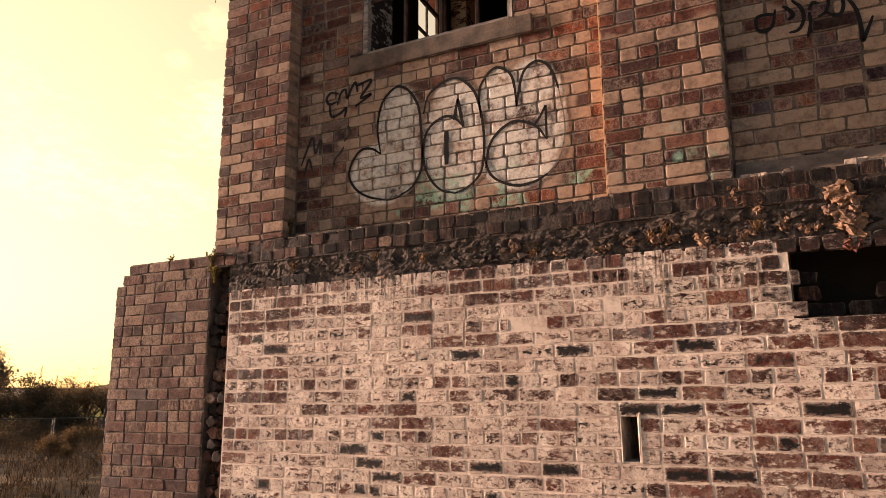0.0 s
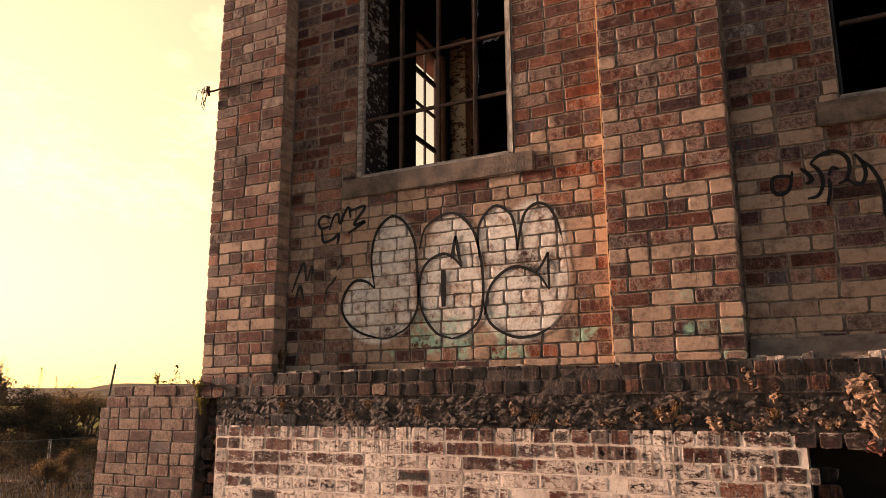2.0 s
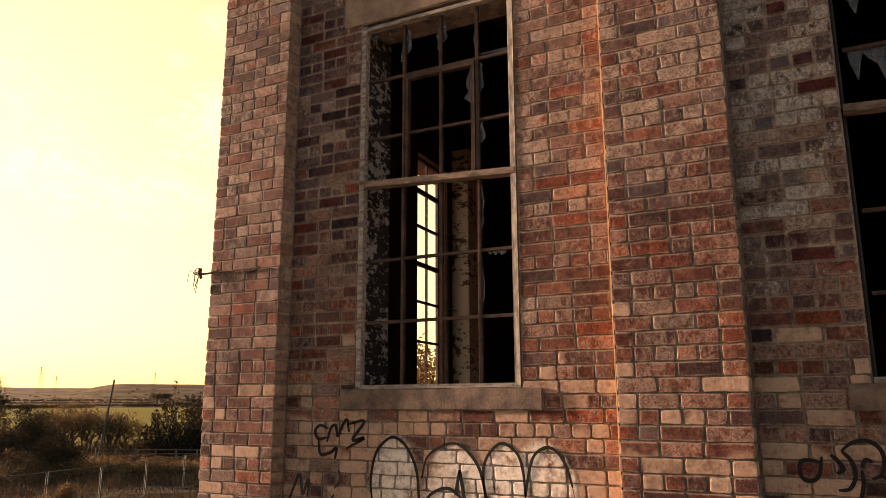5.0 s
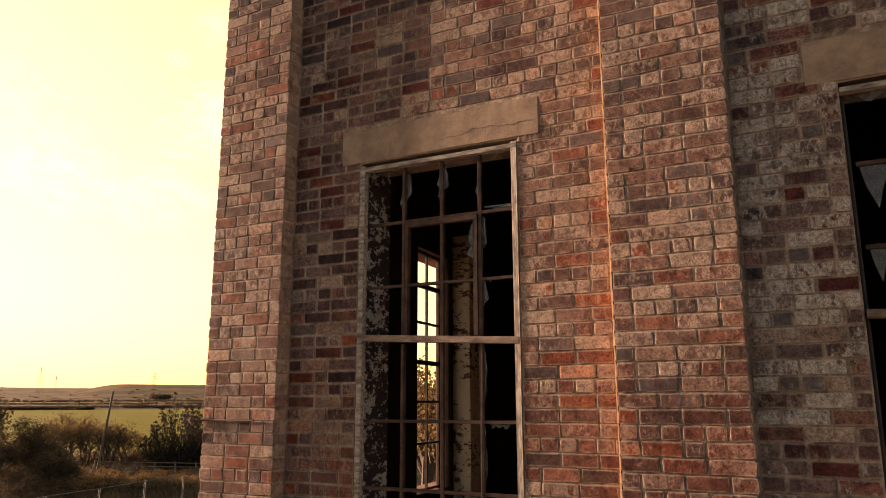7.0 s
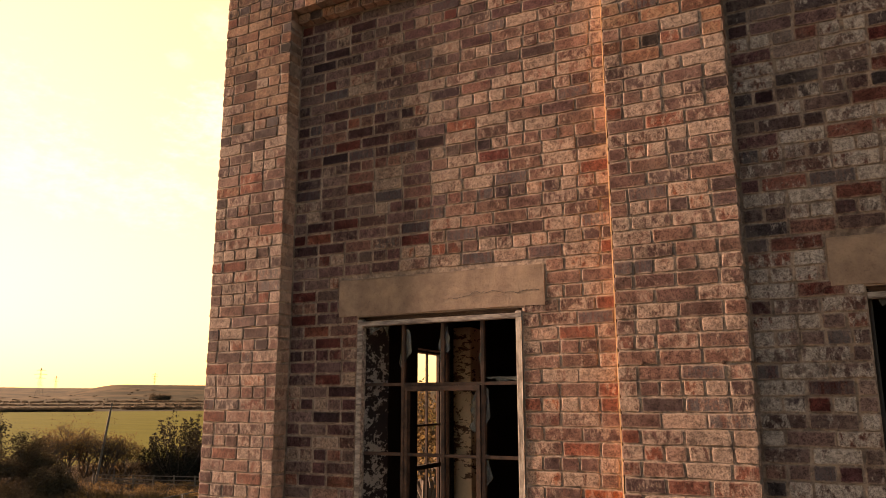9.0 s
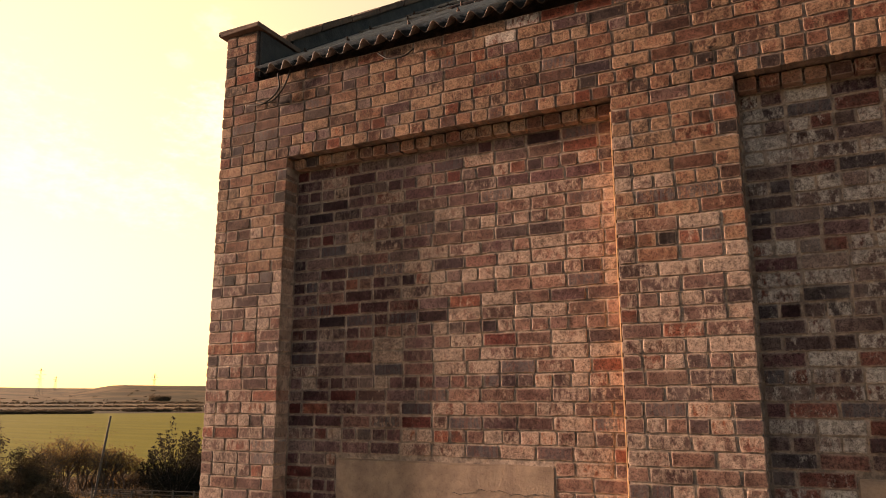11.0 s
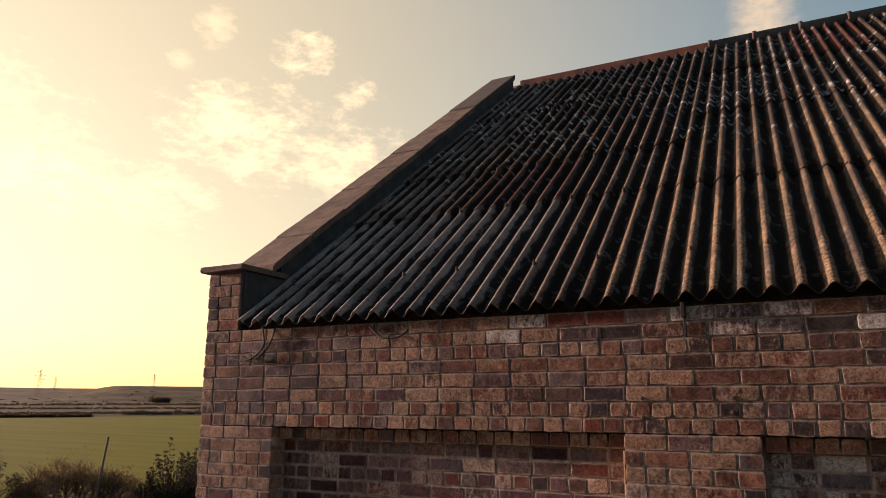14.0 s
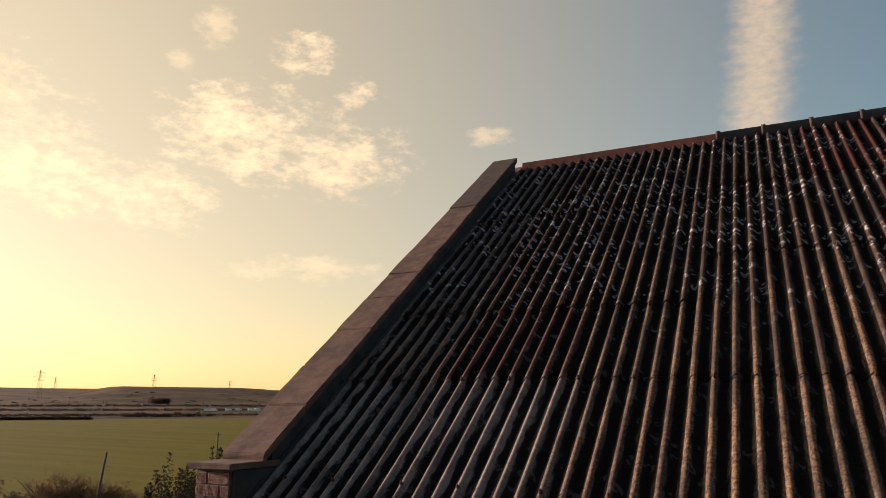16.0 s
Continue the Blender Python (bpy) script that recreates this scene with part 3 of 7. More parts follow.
    N.put(pick.inputs[0], cell.outputs["Color"])
    where = N.m("MULTIPLY", N.smooth(N.noise(at, 1.5, 3.0), 0.42, 0.52), N.smooth(Z, 11.0, 12.2))
    some = N.smooth(N.m("SUBTRACT", pick.outputs[0], N.m("MULTIPLY", where, 0.55)), 0.50, 0.40)
    gap = N.smooth(N.noise(at, 17.0, 2.0), 0.47, 0.53)
    lich = N.m("MULTIPLY", N.m("MULTIPLY", N.smooth(ring, 0.13, 0.07), some), N.m("MULTIPLY", gap, N.line(where, 0.0, 1.0, 0.12, 1.0)))
    col = N.mix(N.m("MULTIPLY", lich, 0.62), col, (0.52, 0.50, 0.48))
    N.put(bsdf.inputs["Base Color"], col)
    N.put(bsdf.inputs["Roughness"], N.m("SUBTRACT", N.line(grain, 0.3, 0.7, 0.62, 0.86), N.m("MULTIPLY", newer, 0.15)))
    N.put(bsdf.inputs["Specular IOR Level"], N.m("MULTIPLY", N.m("MULTIPLY", N.smooth(groove_shade, 0.62, 0.34, 0.03, 0.32), N.line(low_down, 0.0, 1.0, 0.30, 1.0)), N.line(newer, 0.0, 1.0, 0.6, 1.2)))
    bump(N, bsdf, N.m("ADD", N.m("ADD", grain, broad), N.m("MULTIPLY", lich, 0.6)), 0.7, 0.006)
    return mat


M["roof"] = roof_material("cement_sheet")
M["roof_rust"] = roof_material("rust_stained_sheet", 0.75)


def glass_material():
    mat, N, bsdf = material("dusty_glass")
    at = place(N)
    N.put(bsdf.inputs["Base Color"], N.mix(N.smooth(N.noise(at, 25.0, 4.0), 0.4, 0.65), (0.11, 0.11, 0.11), (0.04, 0.04, 0.04)))
    bsdf.inputs["Roughness"].default_value = 0.25
    bsdf.inputs["Alpha"].default_value = 0.45
    return mat


M["glass"] = glass_material()


def leaf_material(name, stops):
    mat, N, bsdf = material(name)
    rnd = N.tree.nodes.new("ShaderNodeNewGeometry").outputs["Random Per Island"]
    at = place(N)
    N.put(bsdf.inputs["Base Color"], N.mix(N.m("MULTIPLY", N.smooth(N.noise(at, 0.8, 2.0), 0.4, 0.65), 0.5), N.ramp(rnd, stops), stops[0][1]))
    bsdf.inputs["Roughness"].default_value = 0.8
    bsdf.inputs["Specular IOR Level"].default_value = 0.2
    # thin leaves let some light through
    through_leaf = N.node("ShaderNodeBsdfTranslucent", {"Color": N.ramp(rnd, stops)})
    both = N.tree.nodes.new("ShaderNodeMixShader")
    both.inputs[0].default_value = 0.4
    N.tree.links.new(bsdf.outputs[0], both.inputs[1])
    N.tree.links.new(through_leaf, both.inputs[2])
    N.tree.links.new(both.outputs[0], N.tree.nodes["Material Output"].inputs[0])
    return mat


M["leaf_dark"] = leaf_material("dark_foliage", [(0.0, (0.034, 0.025, 0.017)), (0.6, (0.058, 0.042, 0.024)), (1.0, (0.095, 0.066, 0.034))])
M["leaf_black"] = leaf_material("evergreen_foliage", [(0.0, (0.012, 0.010, 0.008)), (0.6, (0.022, 0.018, 0.012)), (1.0, (0.036, 0.028, 0.017))])
M["leaf_brown"] = leaf_material("autumn_foliage", [(0.0, (0.075, 0.046, 0.022)), (0.5, (0.13, 0.080, 0.034)), (1.0, (0.21, 0.135, 0.052))])
M["leaf_far"] = leaf_material("distant_scrub", [(0.0, (0.055, 0.042, 0.030)), (0.6, (0.075, 0.056, 0.038)), (1.0, (0.105, 0.076, 0.050))])
M["grass"] = leaf_material("dry_grass", [(0.0, (0.020, 0.014, 0.010)), (0.5, (0.036, 0.024, 0.014)), (1.0, (0.080, 0.052, 0.026))])
M["hedge"] = leaf_material("hedge_foliage", [(0.0, (0.034, 0.026, 0.020)), (0.6, (0.050, 0.038, 0.026)), (1.0, (0.072, 0.054, 0.036))])
M["straw"] = leaf_material("dry_straw", [(0.0, (0.20, 0.11, 0.05)), (0.5, (0.36, 0.21, 0.10)), (1.0, (0.50, 0.33, 0.18))])
M["weed"] = leaf_material("wall_weed", [(0.0, (0.07, 0.06, 0.02)), (0.6, (0.16, 0.12, 0.03)), (1.0, (0.26, 0.19, 0.05))])


def ground_material():
    mat, N, bsdf = material("fields_and_rough_grass")
    at = place(N)
    X, Y, Z = axes(N, at)
    r = N.node("ShaderNodeVectorMath", {0: N.node("ShaderNodeCombineXYZ", {0: X, 1: Y, 2: 0.0})}, 1, operation="LENGTH")
    rough_grass = N.mix(N.smooth(N.noise(at, 0.35, 5.0, 0.7), 0.35, 0.65), (0.050, 0.036, 0.022), (0.024, 0.017, 0.014))
    rough_grass = N.mix(N.smooth(N.noise(at, 0.12, 4.0), 0.56, 0.64), rough_grass, (0.15, 0.11, 0.075))
    rows = N.node("ShaderNodeTexNoise", {"Vector": N.stretch(at, 0.012, 0.16, 0.0), "Scale": 1.0, "Detail": 4.0})
    crop = N.mix(N.smooth(rows, 0.35, 0.68), (0.130, 0.110, 0.008), (0.102, 0.092, 0.007))
    crop = N.mix(N.m("MULTIPLY", N.noise(at, 1.5, 4.0, 0.7), 0.5), crop, (0.115, 0.108, 0.008))
    heath = N.mix(N.smooth(N.noise(N.stretch(at, 1.0, 1.0, 4.0), 0.011, 7.0, 0.7), 0.42, 0.58), (0.110, 0.070, 0.038), (0.042, 0.032, 0.019))
    heath = N.mix(N.m("MULTIPLY", N.smooth(N.noise(at, 0.05, 4.0), 0.5, 0.65), 0.5), heath, (0.075, 0.056, 0.034))
    wob = N.m("ADD", r, N.m("MULTIPLY", N.m("SUBTRACT", N.noise(at, 0.02, 3.0), 0.5), 30.0))
    col = N.mix(N.smooth(wob, 92.0, 100.0), rough_grass, crop)
    col = N.mix(N.smooth(r, 470.0, 474.0), col, heath)
    # ground near the front, mostly unseen, made pale to bounce light onto the wall
    yard = N.m("ADD", r, N.m("MULTIPLY", N.m("SUBTRACT", N.noise(at, 0.5, 4.0, 0.7), 0.5), 9.0))
    stone = N.mix(N.smooth(N.noise(at, 7.0, 6.0, 0.75), 0.40, 0.60), (0.47, 0.41, 0.36), (0.22, 0.18, 0.155))
    col = N.mix(N.smooth(yard, 21.0, 17.0), col, stone)
    N.put(bsdf.inputs["Base Color"], col)
    bsdf.inputs["Roughness"].default_value = 1.0
    bsdf.inputs["Specular IOR Level"].default_value = 0.05
    bump(N, bsdf, N.noise(at, 3.0, 5.0, 0.7), 0.6, 0.15)
    return mat


M["ground"] = ground_material()

# ---------------------------------------------------------------- mesh helpers
def mesh_of(name, bm, mat, smooth=False):
    me = bpy.data.meshes.new(name)
    bm.normal_update()
    bm.to_mesh(me)
    bm.free()
    me.materials.append(mat)
    if smooth:
        for p in me.polygons:
            p.use_smooth = True
    return me


def part(name, bm, mat, parent, label="", smooth=False):
    ob = new(name, mesh_of(name, bm, mat, smooth))
    ob.parent = parent
    if label:
        ob["label"] = label
    return ob


def holder(name, at=(0, 0, 0)):
    ob = new(name)
    ob.empty_display_size = 0.1
    ob.location = at
    return ob


def add_box(bm, x0, x1, y0, y1, z0, z1, bevel=0.0, jag=0.0, rnd=random):
    vs = [bm.verts.new((x, y, z)) for z in (z0, z1) for y in (y0, y1) for x in (x0, x1)]
    faces = [bm.faces.new([vs[i] for i in f]) for f in ((0, 2, 3, 1), (4, 5, 7, 6), (0, 1, 5, 4), (1, 3, 7, 5), (3, 2, 6, 7), (2, 0, 4, 6))]
    if bevel:
        edges = list({e for f in faces for e in f.edges})
        out = bmesh.ops.bevel(bm, geom=edges, offset=bevel, segments=2, affect="EDGES", profile=0.6)
        if jag:
            for v in {v for f in out["faces"] for v in f.verts}:
                v.co += Vector((rnd.uniform(-jag, jag), rnd.uniform(-jag, jag), rnd.uniform(-jag, jag)))
    return bm


def tube(bm, points, radii, sides=6, cap=True):
    """A tapered tube along a line of points."""
    rings = []
    for i, p in enumerate(points):
        a = points[max(0, i - 1)]
        b = points[min(len(points) - 1, i + 1)]
        d = (Vector(b) - Vector(a)).normalized()
        u = d.orthogonal().normalized()
        if abs(d.z) < 0.95:
            u = d.cross(Vector((0, 0, 1))).normalized()
        w = d.cross(u)
        r = radii[i] if isinstance(radii, (list, tuple)) else radii
        rings.append([bm.verts.new(Vector(p) + (u * math.cos(k * 2 * math.pi / sides) + w * math.sin(k * 2 * math.pi / sides)) * r) for k in range(sides)])
    for a, b in zip(rings, rings[1:]):
        for k in range(sides):
            bm.faces.new((a[k], a[(k + 1) % sides], b[(k + 1) % sides], b[k]))
    if cap:
        bm.faces.new(rings[0][::-1])
        bm.faces.new(rings[-1])
    return bm


def curve_points(ctrl, steps=8):
    """A smooth line through control points (Catmull-Rom)."""
    c = [Vector(p) for p in ctrl]
    c = [c[0] * 2 - c[1]] + c + [c[-1] * 2 - c[-2]]
    out = []
    for i in range(1, len(c) - 2):
        for s in range(steps):
            t = s / steps
            a, b, d, e = c[i - 1], c[i], c[i + 1], c[i + 2]
            out.append(0.5 * (2 * b + (d - a) * t + (2 * a - 5 * b + 4 * d - e) * t * t + (3 * b - a - 3 * d + e) * t ** 3))
    out.append(c[-2])
    return out


def slab(bm, u0, u1, z0, z1, y0, y1, holes=(), along="x"):
    """A wall slab with rectangular openings right through it. along: the axis that u runs on; y0..y1 is its thickness on the other axis."""
    us = sorted({u0, u1, *[h[0] for h in holes], *[h[1] for h in holes]})
    zs = sorted({z0, z1, *[h[2] for h in holes], *[h[3] for h in holes]})
    us, zs = [u for u in us if u0 <= u <= u1], [z for z in zs if z0 <= z <= z1]

    def solid(i, j):
        if not (0 <= i < len(us) - 1 and 0 <= j < len(zs) - 1):
            return False
        u, z = (us[i] + us[i + 1]) / 2, (zs[j] + zs[j + 1]) / 2
        return not any(h[0] < u < h[1] and h[2] < z < h[3] for h in holes)

    def at(u, y, z):
        return bm.verts.new((u, y, z) if along == "x" else (y, u, z))

    def quad(*ps):
        bm.faces.new([at(*p) for p in ps])

    for i in range(len(us) - 1):
        for j in range(len(zs) - 1):
            if not solid(i, j):
                continue
            a, b, c, d = us[i], us[i + 1], zs[j], zs[j + 1]
            quad((a, y0, c), (b, y0, c), (b, y0, d), (a, y0, d))
            quad((b, y1, c), (a, y1, c), (a, y1, d), (b, y1, d))
            if not solid(i - 1, j):
                quad((a, y1, c), (a, y0, c), (a, y0, d), (a, y1, d))
            if not solid(i + 1, j):
                quad((b, y0, c), (b, y1, c), (b, y1, d), (b, y0, d))
            if not solid(i, j - 1):
                quad((a, y1, c), (b, y1, c), (b, y0, c), (a, y0, c))
            if not solid(i, j + 1):
                quad((a, y0, d), (b, y0, d), (b, y1, d), (a, y1, d))
    bmesh.ops.remove_doubles(bm, verts=bm.verts, dist=0.0005)
    bmesh.ops.recalc_face_normals(bm, faces=bm.faces)
    return bm


# ---------------------------------------------------------------- bricks
BRICK_MESHES = {}
LONG, SHORT, JOINT = 0.2298, 0.1149, 0.0078
PERPEND = 0.0112                      # upright joints are the wider ones


def brick_shape(w, h, depth, k, wear=1.0):
    """Corner-worn front and sides of one brick; the front faces -y, the origin lies in its middle."""
    rnd = random.Random(int(w * 1000) * 97 + int(h * 1000) * 13 + k)
    hw, hh = w / 2, h / 2
    c = rnd.uniform(0.006, 0.013) * wear
    outline = [(-hw + c, -hh), (-0.3 * hw, -hh), (0.35 * hw, -hh), (hw - c, -hh), (hw, -hh + c), (hw, hh - c), (hw - c, hh), (0.3 * hw, hh), (-0.35 * hw, hh), (-hw + c, hh), (-hw, hh - c), (-hw, -hh + c)]
    outline = [(x + rnd.uniform(-0.0060, 0.0034) * wear * math.copysign(1, x), z + rnd.uniform(-0.0046, 0.0030) * wear * math.copysign(1, z)) for x, z in outline]
    e = 0.0026 * wear
    inner = []
    for x, z in outline:
        inner.append((x - math.copysign(e * rnd.uniform(0.7, 1.5), x), z - math.copysign(e * rnd.uniform(0.7, 1.5), z)))
    verts = [(x, rnd.uniform(-0.0006, 0.0007), z) for x, z in inner]
    verts += [(x, 0.0016 * wear + rnd.uniform(0, 0.0012), z) for x, z in outline]
    verts += [(x, depth, z) for x, z in outline]
    n = len(outline)
    faces = [tuple(range(n))]
    for i in range(n):
        j = (i + 1) % n
        faces.append((i, n + i, n + j, j))
        faces.append((n + i, 2 * n + i, 2 * n + j, n + j))
    return verts, faces


def lay_out(me, spots):
    """Gives each corner its place on its own brick and the brick's half size; spots by vertex."""
    which = np.empty(len(me.loops), dtype=np.int32)
    me.loops.foreach_get("vertex_index", which)
    table = np.array(spots, dtype=np.float32)[which]
    for layer, cols in (("from_middle", (0, 1)), ("half_size", (2, 3))):
        me.uv_layers.new(name=layer).data.foreach_set("uv", np.ascontiguousarray(table[:, cols]).ravel())


def brick_mesh(w, h, depth, k, mat, wear):
    key = (round(w, 3), round(h, 3), round(depth, 3), k, mat.name, wear)
    if key not in BRICK_MESHES:
        v, f = brick_shape(w, h, depth, k, wear)
        me = bpy.data.meshes.new("brick")
        me.from_pydata(v, [], f)
        lay_out(me, [(p[0], p[2], w / 2, h / 2) for p in v])
        me.materials.append(mat)
        BRICK_MESHES[key] = me
    return BRICK_MESHES[key]


def lay_courses(u0, u1, z0, z1, zref, pitch, header, rnd, holes=()):
    """Garden-wall bond: three courses of stretchers to one of headers. Yields the middle, the width and the height of each brick."""
    i = math.floor((z0 - zref) / pitch + 0.3)
    while zref + i * pitch < z1 - 0.02:
        lo, hi = max(z0, zref + i * pitch), min(z1, zref + (i + 1) * pitch)
        if hi - lo > 0.03:
            zm, hgt = (lo + hi) / 2, hi - lo - JOINT
            gaps = sorted((h[0], h[1]) for h in holes if h[2] < zm < h[3])
            spans, a = [], u0
            for g0, g1 in gaps:
                if g0 > a:
                    spans.append((a, min(g0, u1)))
                a = max(a, g1)
            if a < u1:
                spans.append((a, u1))
            heads = header(i)
            for s0, s1 in spans:
                if s1 - s0 < 0.03:
                    continue
                u = s0 - (0 if heads else ((i % 2) * SHORT + rnd.uniform(-0.006, 0.006)))
                while u < s1 - 0.004:
                    w = SHORT if heads or rnd.random() < 0.07 else LONG
                    w += rnd.uniform(-0.006, 0.006)
                    a, b = max(u, s0), min(u + w, s1)
                    if s1 - b < 0.035:
                        b = s1
                        w = b - u
                    if b - a > 0.03:
                        yield (a + b) / 2, zm, round((b - a - PERPEND) * 200) / 200, round(hgt * 500) / 500, i
                    u += w
        i += 1


def build_bricks(owner, cells, mats, y, depth, rnd, near, wear=0.85, rough=0.0009, pull=None, turn=None):
    """Bricks as parts of owner where near() says so (300 at most); the others joined into one part. turn: a matrix that stands the face elsewhere."""
    made, vv, ff, spots = 0, [], [], []
    turn = turn or Matrix.Identity(4)
    for u, z, w, h, i in cells:
        k = rnd.randrange(9)
        out = rnd.gauss(0, rough)
        if pull:
            out += pull(u, z, rnd)
        m = turn @ pose(u, y + out, z + rnd.gauss(0, 0.0008), rnd.gauss(0, 0.3), rnd.gauss(0, 0.35), rnd.gauss(0, 0.2))
        pick = mats(u, z, rnd)
        if made < 300 and near(u, z) and pick[2] is None:
            ob = new("brick", brick_mesh(w, h, depth, k, pick[0], wear))
            ob.parent = owner
            ob.matrix_world = m
            made += 1
        else:
            v, f = brick_shape(w, h, depth, k, wear)
            n = len(vv)
            vv += [tuple(m @ Vector(p)) for p in v]
            spots += [(p[0], p[2], w / 2, h / 2) for p in v]
            ff += [(tuple(n + q for q in face), pick[1]) for face in f]
    for mat in dict.fromkeys(x[1] for x in ff):
        faces = [f for f, g in ff if g is mat]
        used = {q: j for j, q in enumerate(sorted({q for f in faces for q in f}))}
        me = bpy.data.meshes.new("bricks")
        me.from_pydata([vv[q] for q in used], [], [tuple(used[q] for q in f) for f in faces])
        lay_out(me, [spots[q] for q in used])
        me.materials.append(mat)
        ob = new("bricks", me)
        ob.parent = owner
        tagged(ob, kind="stuff")


def worn(u, z, rnd):
    """Low down the joints have weathered back, so that the bricks stand out of them."""
    return -0.0024 * min(1.0, max(0.0, (5.5 - z) / 0.8))


def same(kind):
    return lambda u, z, rnd: (M[kind], M[kind + "_joined"], None)

# ---------------------------------------------------------------- the building's shell
GROUND = -1.1
PITCH, ZREF = 0.0845, 5.141           # height of a course, and the top of one header course
WEST, EAST, BACK = -3.075, 3.80, 13.0  # outer faces of the building
PROUD = 0.135                         # the piers stand this far before the bays
LEDGE, BAND, EAVE = 2.64, 9.1125, 9.86
TOP = 9.787                           # top of the last course under the sheets
WIN = (-1.82, -0.61, 4.0, 6.705)      # opening of the west bay
STEP = 3.075                          # from bay to bay
WIN2 = (WIN[0] + STEP, WIN[1] + STEP, WIN[2], WIN[3])
GABLE_WIN = (2.67, 3.525, 4.07, 6.70)   # opening in the west gable, along y
SLOPE, ROOF0, RIDGE_Y = 0.685, 9.957, 6.5


def roof_z(y):
    return ROOF0 + SLOPE * (y if y < RIDGE_Y else 2 * RIDGE_Y - y)


def structure(name, bm, mat, label, category):
    ob = new(name, mesh_of(name, bm, mat))
    return tagged(ob, label, category, kind="structure")


rnd = random.Random(11)
# front wall of the two bays, with its window openings; lintels and sills are let into it
LINTELS = [(-1.985, -0.45, 6.705, 6.97), (-1.985 + STEP, -0.45 + STEP, 6.705, 6.97)]
SILLS = [(-1.935, -0.468, 3.862, 4.0), (-1.935 + STEP, -0.468 + STEP, 3.862, 4.0)]
OPEN = [WIN, WIN2]
wall_front_bay_1 = structure("wall_front_bay_1", slab(bmesh.new(), -2.41, 0.012, 2.3, BAND, 0.0062, 0.36, [WIN]), M["mortar"], "weathered red brick wall bay with broken window and graffiti", "wall")
wall_front_bay_2 = structure("wall_front_bay_2", slab(bmesh.new(), 0.69, 3.11, 2.3, BAND, 0.0062, 0.36, [WIN2]), M["mortar"], "weathered red brick wall bay with dark broken window", "wall")
pier_1 = structure("wall_pier_1", slab(bmesh.new(), WEST + 0.008, -2.41, 2.48, BAND, -PROUD + 0.0062, 0.36), M["mortar"], "corner brick pier, sunlit and weathered", "wall")
pier_2 = structure("wall_pier_2", slab(bmesh.new(), 0.012, 0.69, 2.48, BAND, -PROUD + 0.0062, 0.36), M["mortar"], "brick pier between two bays, buff-washed at its foot", "wall")
pier_3 = structure("wall_pier_3", slab(bmesh.new(), 3.11, EAST - 0.008, 2.3, BAND, -PROUD + 0.0062, 0.36), M["mortar"], "plain brick pier at the end of the front", "wall")
frieze = structure("wall_frieze", slab(bmesh.new(), WEST + 0.008, EAST - 0.008, BAND + 0.006, TOP, -PROUD + 0.0062, 0.36), M["mortar_frieze"], "brick band below the eaves with corbelled header courses", "wall")
# black strip set back under the sheets, added for the shade in that gap
bm = bmesh.new()
add_box(bm, -2.735, EAST - 0.36, -0.045, 0.10, TOP + 0.001, EAVE + 0.07, 0.004, 0.002)
structure("wall_plate", bm, M["rubble_dark"], "near-black strip added for the shaded gap under the roof sheets", "trim")
HOLES = [(0.93, 1.50, 1.86, 2.262), (0.014, 0.112, 1.130, 1.388)]
plinth = structure("wall_plinth", slab(bmesh.new(), -2.88, EAST - 0.008, GROUND - 0.3, 2.262, -0.1452, 0.36, HOLES), M["mortar_painted"], "brick plinth with flaking pale paint and holes", "wall")
stub = structure("wall_stub", slab(bmesh.new(), -4.122, -3.08, GROUND - 0.3, 2.398, -PROUD + 0.0005, 0.42), M["mortar_dark"], "broken-off lower brick wall with stepped end", "wall")
bm = bmesh.new()
add_box(bm, -4.055, -3.082, -PROUD + 0.0005, 0.42, 2.399, 2.49)
add_box(bm, -3.985, -3.082, -PROUD + 0.0005, 0.42, 2.4905, 2.572)
part("wall_top", bm, M["mortar_dark"], stub)
scar = structure("wall_scar", slab(bmesh.new(), -3.08, -2.88, GROUND - 0.3, 2.468, -0.03, 0.36), M["rubble"], "dark ragged scar where two brick walls part", "wall")

# gables, back wall, floor
def gable(name, x0, x1, hole, mat, label):
    bm = bmesh.new()
    top = EAVE - 0.25
    if hole:
        y0, y1, z0, z1 = hole[0]
        slab(bm, 0.36, BACK, GROUND - 0.3, top, x0, x1 - 0.16, [(y0 - 0.1, y1 + 0.55, z0, z1)], along="y")
        slab(bm, 0.36, BACK, GROUND - 0.3, top, x1 - 0.158, x1, hole, along="y")
    else:
        slab(bm, 0.36, BACK, GROUND - 0.3, top, x0, x1, hole, along="y")
    c = [(0.36, top), (BACK, top), (BACK, roof_z(BACK) + 0.02), (RIDGE_Y, roof_z(RIDGE_Y) + 0.02), (0.36, roof_z(0.36) + 0.02)]
    lo = [bm.verts.new((x0, y, z)) for y, z in c]
    hi = [bm.verts.new((x1, y, z)) for y, z in c]
    bm.faces.new(lo), bm.faces.new(hi[::-1])
    for i in range(1, len(c)):
        j = (i + 1) % len(c)
        bm.faces.new((lo[i], hi[i], hi[j], lo[j]))
    bmesh.ops.recalc_face_normals(bm, faces=bm.faces)
    return structure(name, bm, mat, label, "wall")


M["gable"] = plain_material("plain_gable_brick", (0.20, 0.115, 0.085), (0.13, 0.075, 0.06), 5.0, 0.95, 0, 0.6, 0.006, 40.0)
gable("wall_gable_west", WEST, -2.70, [GABLE_WIN], M["gable"], "brick gable wall with a tall steel window")
gable("wall_gable_east", EAST - 0.36, EAST, [], M["gable"], "plain closing brick gable wall")
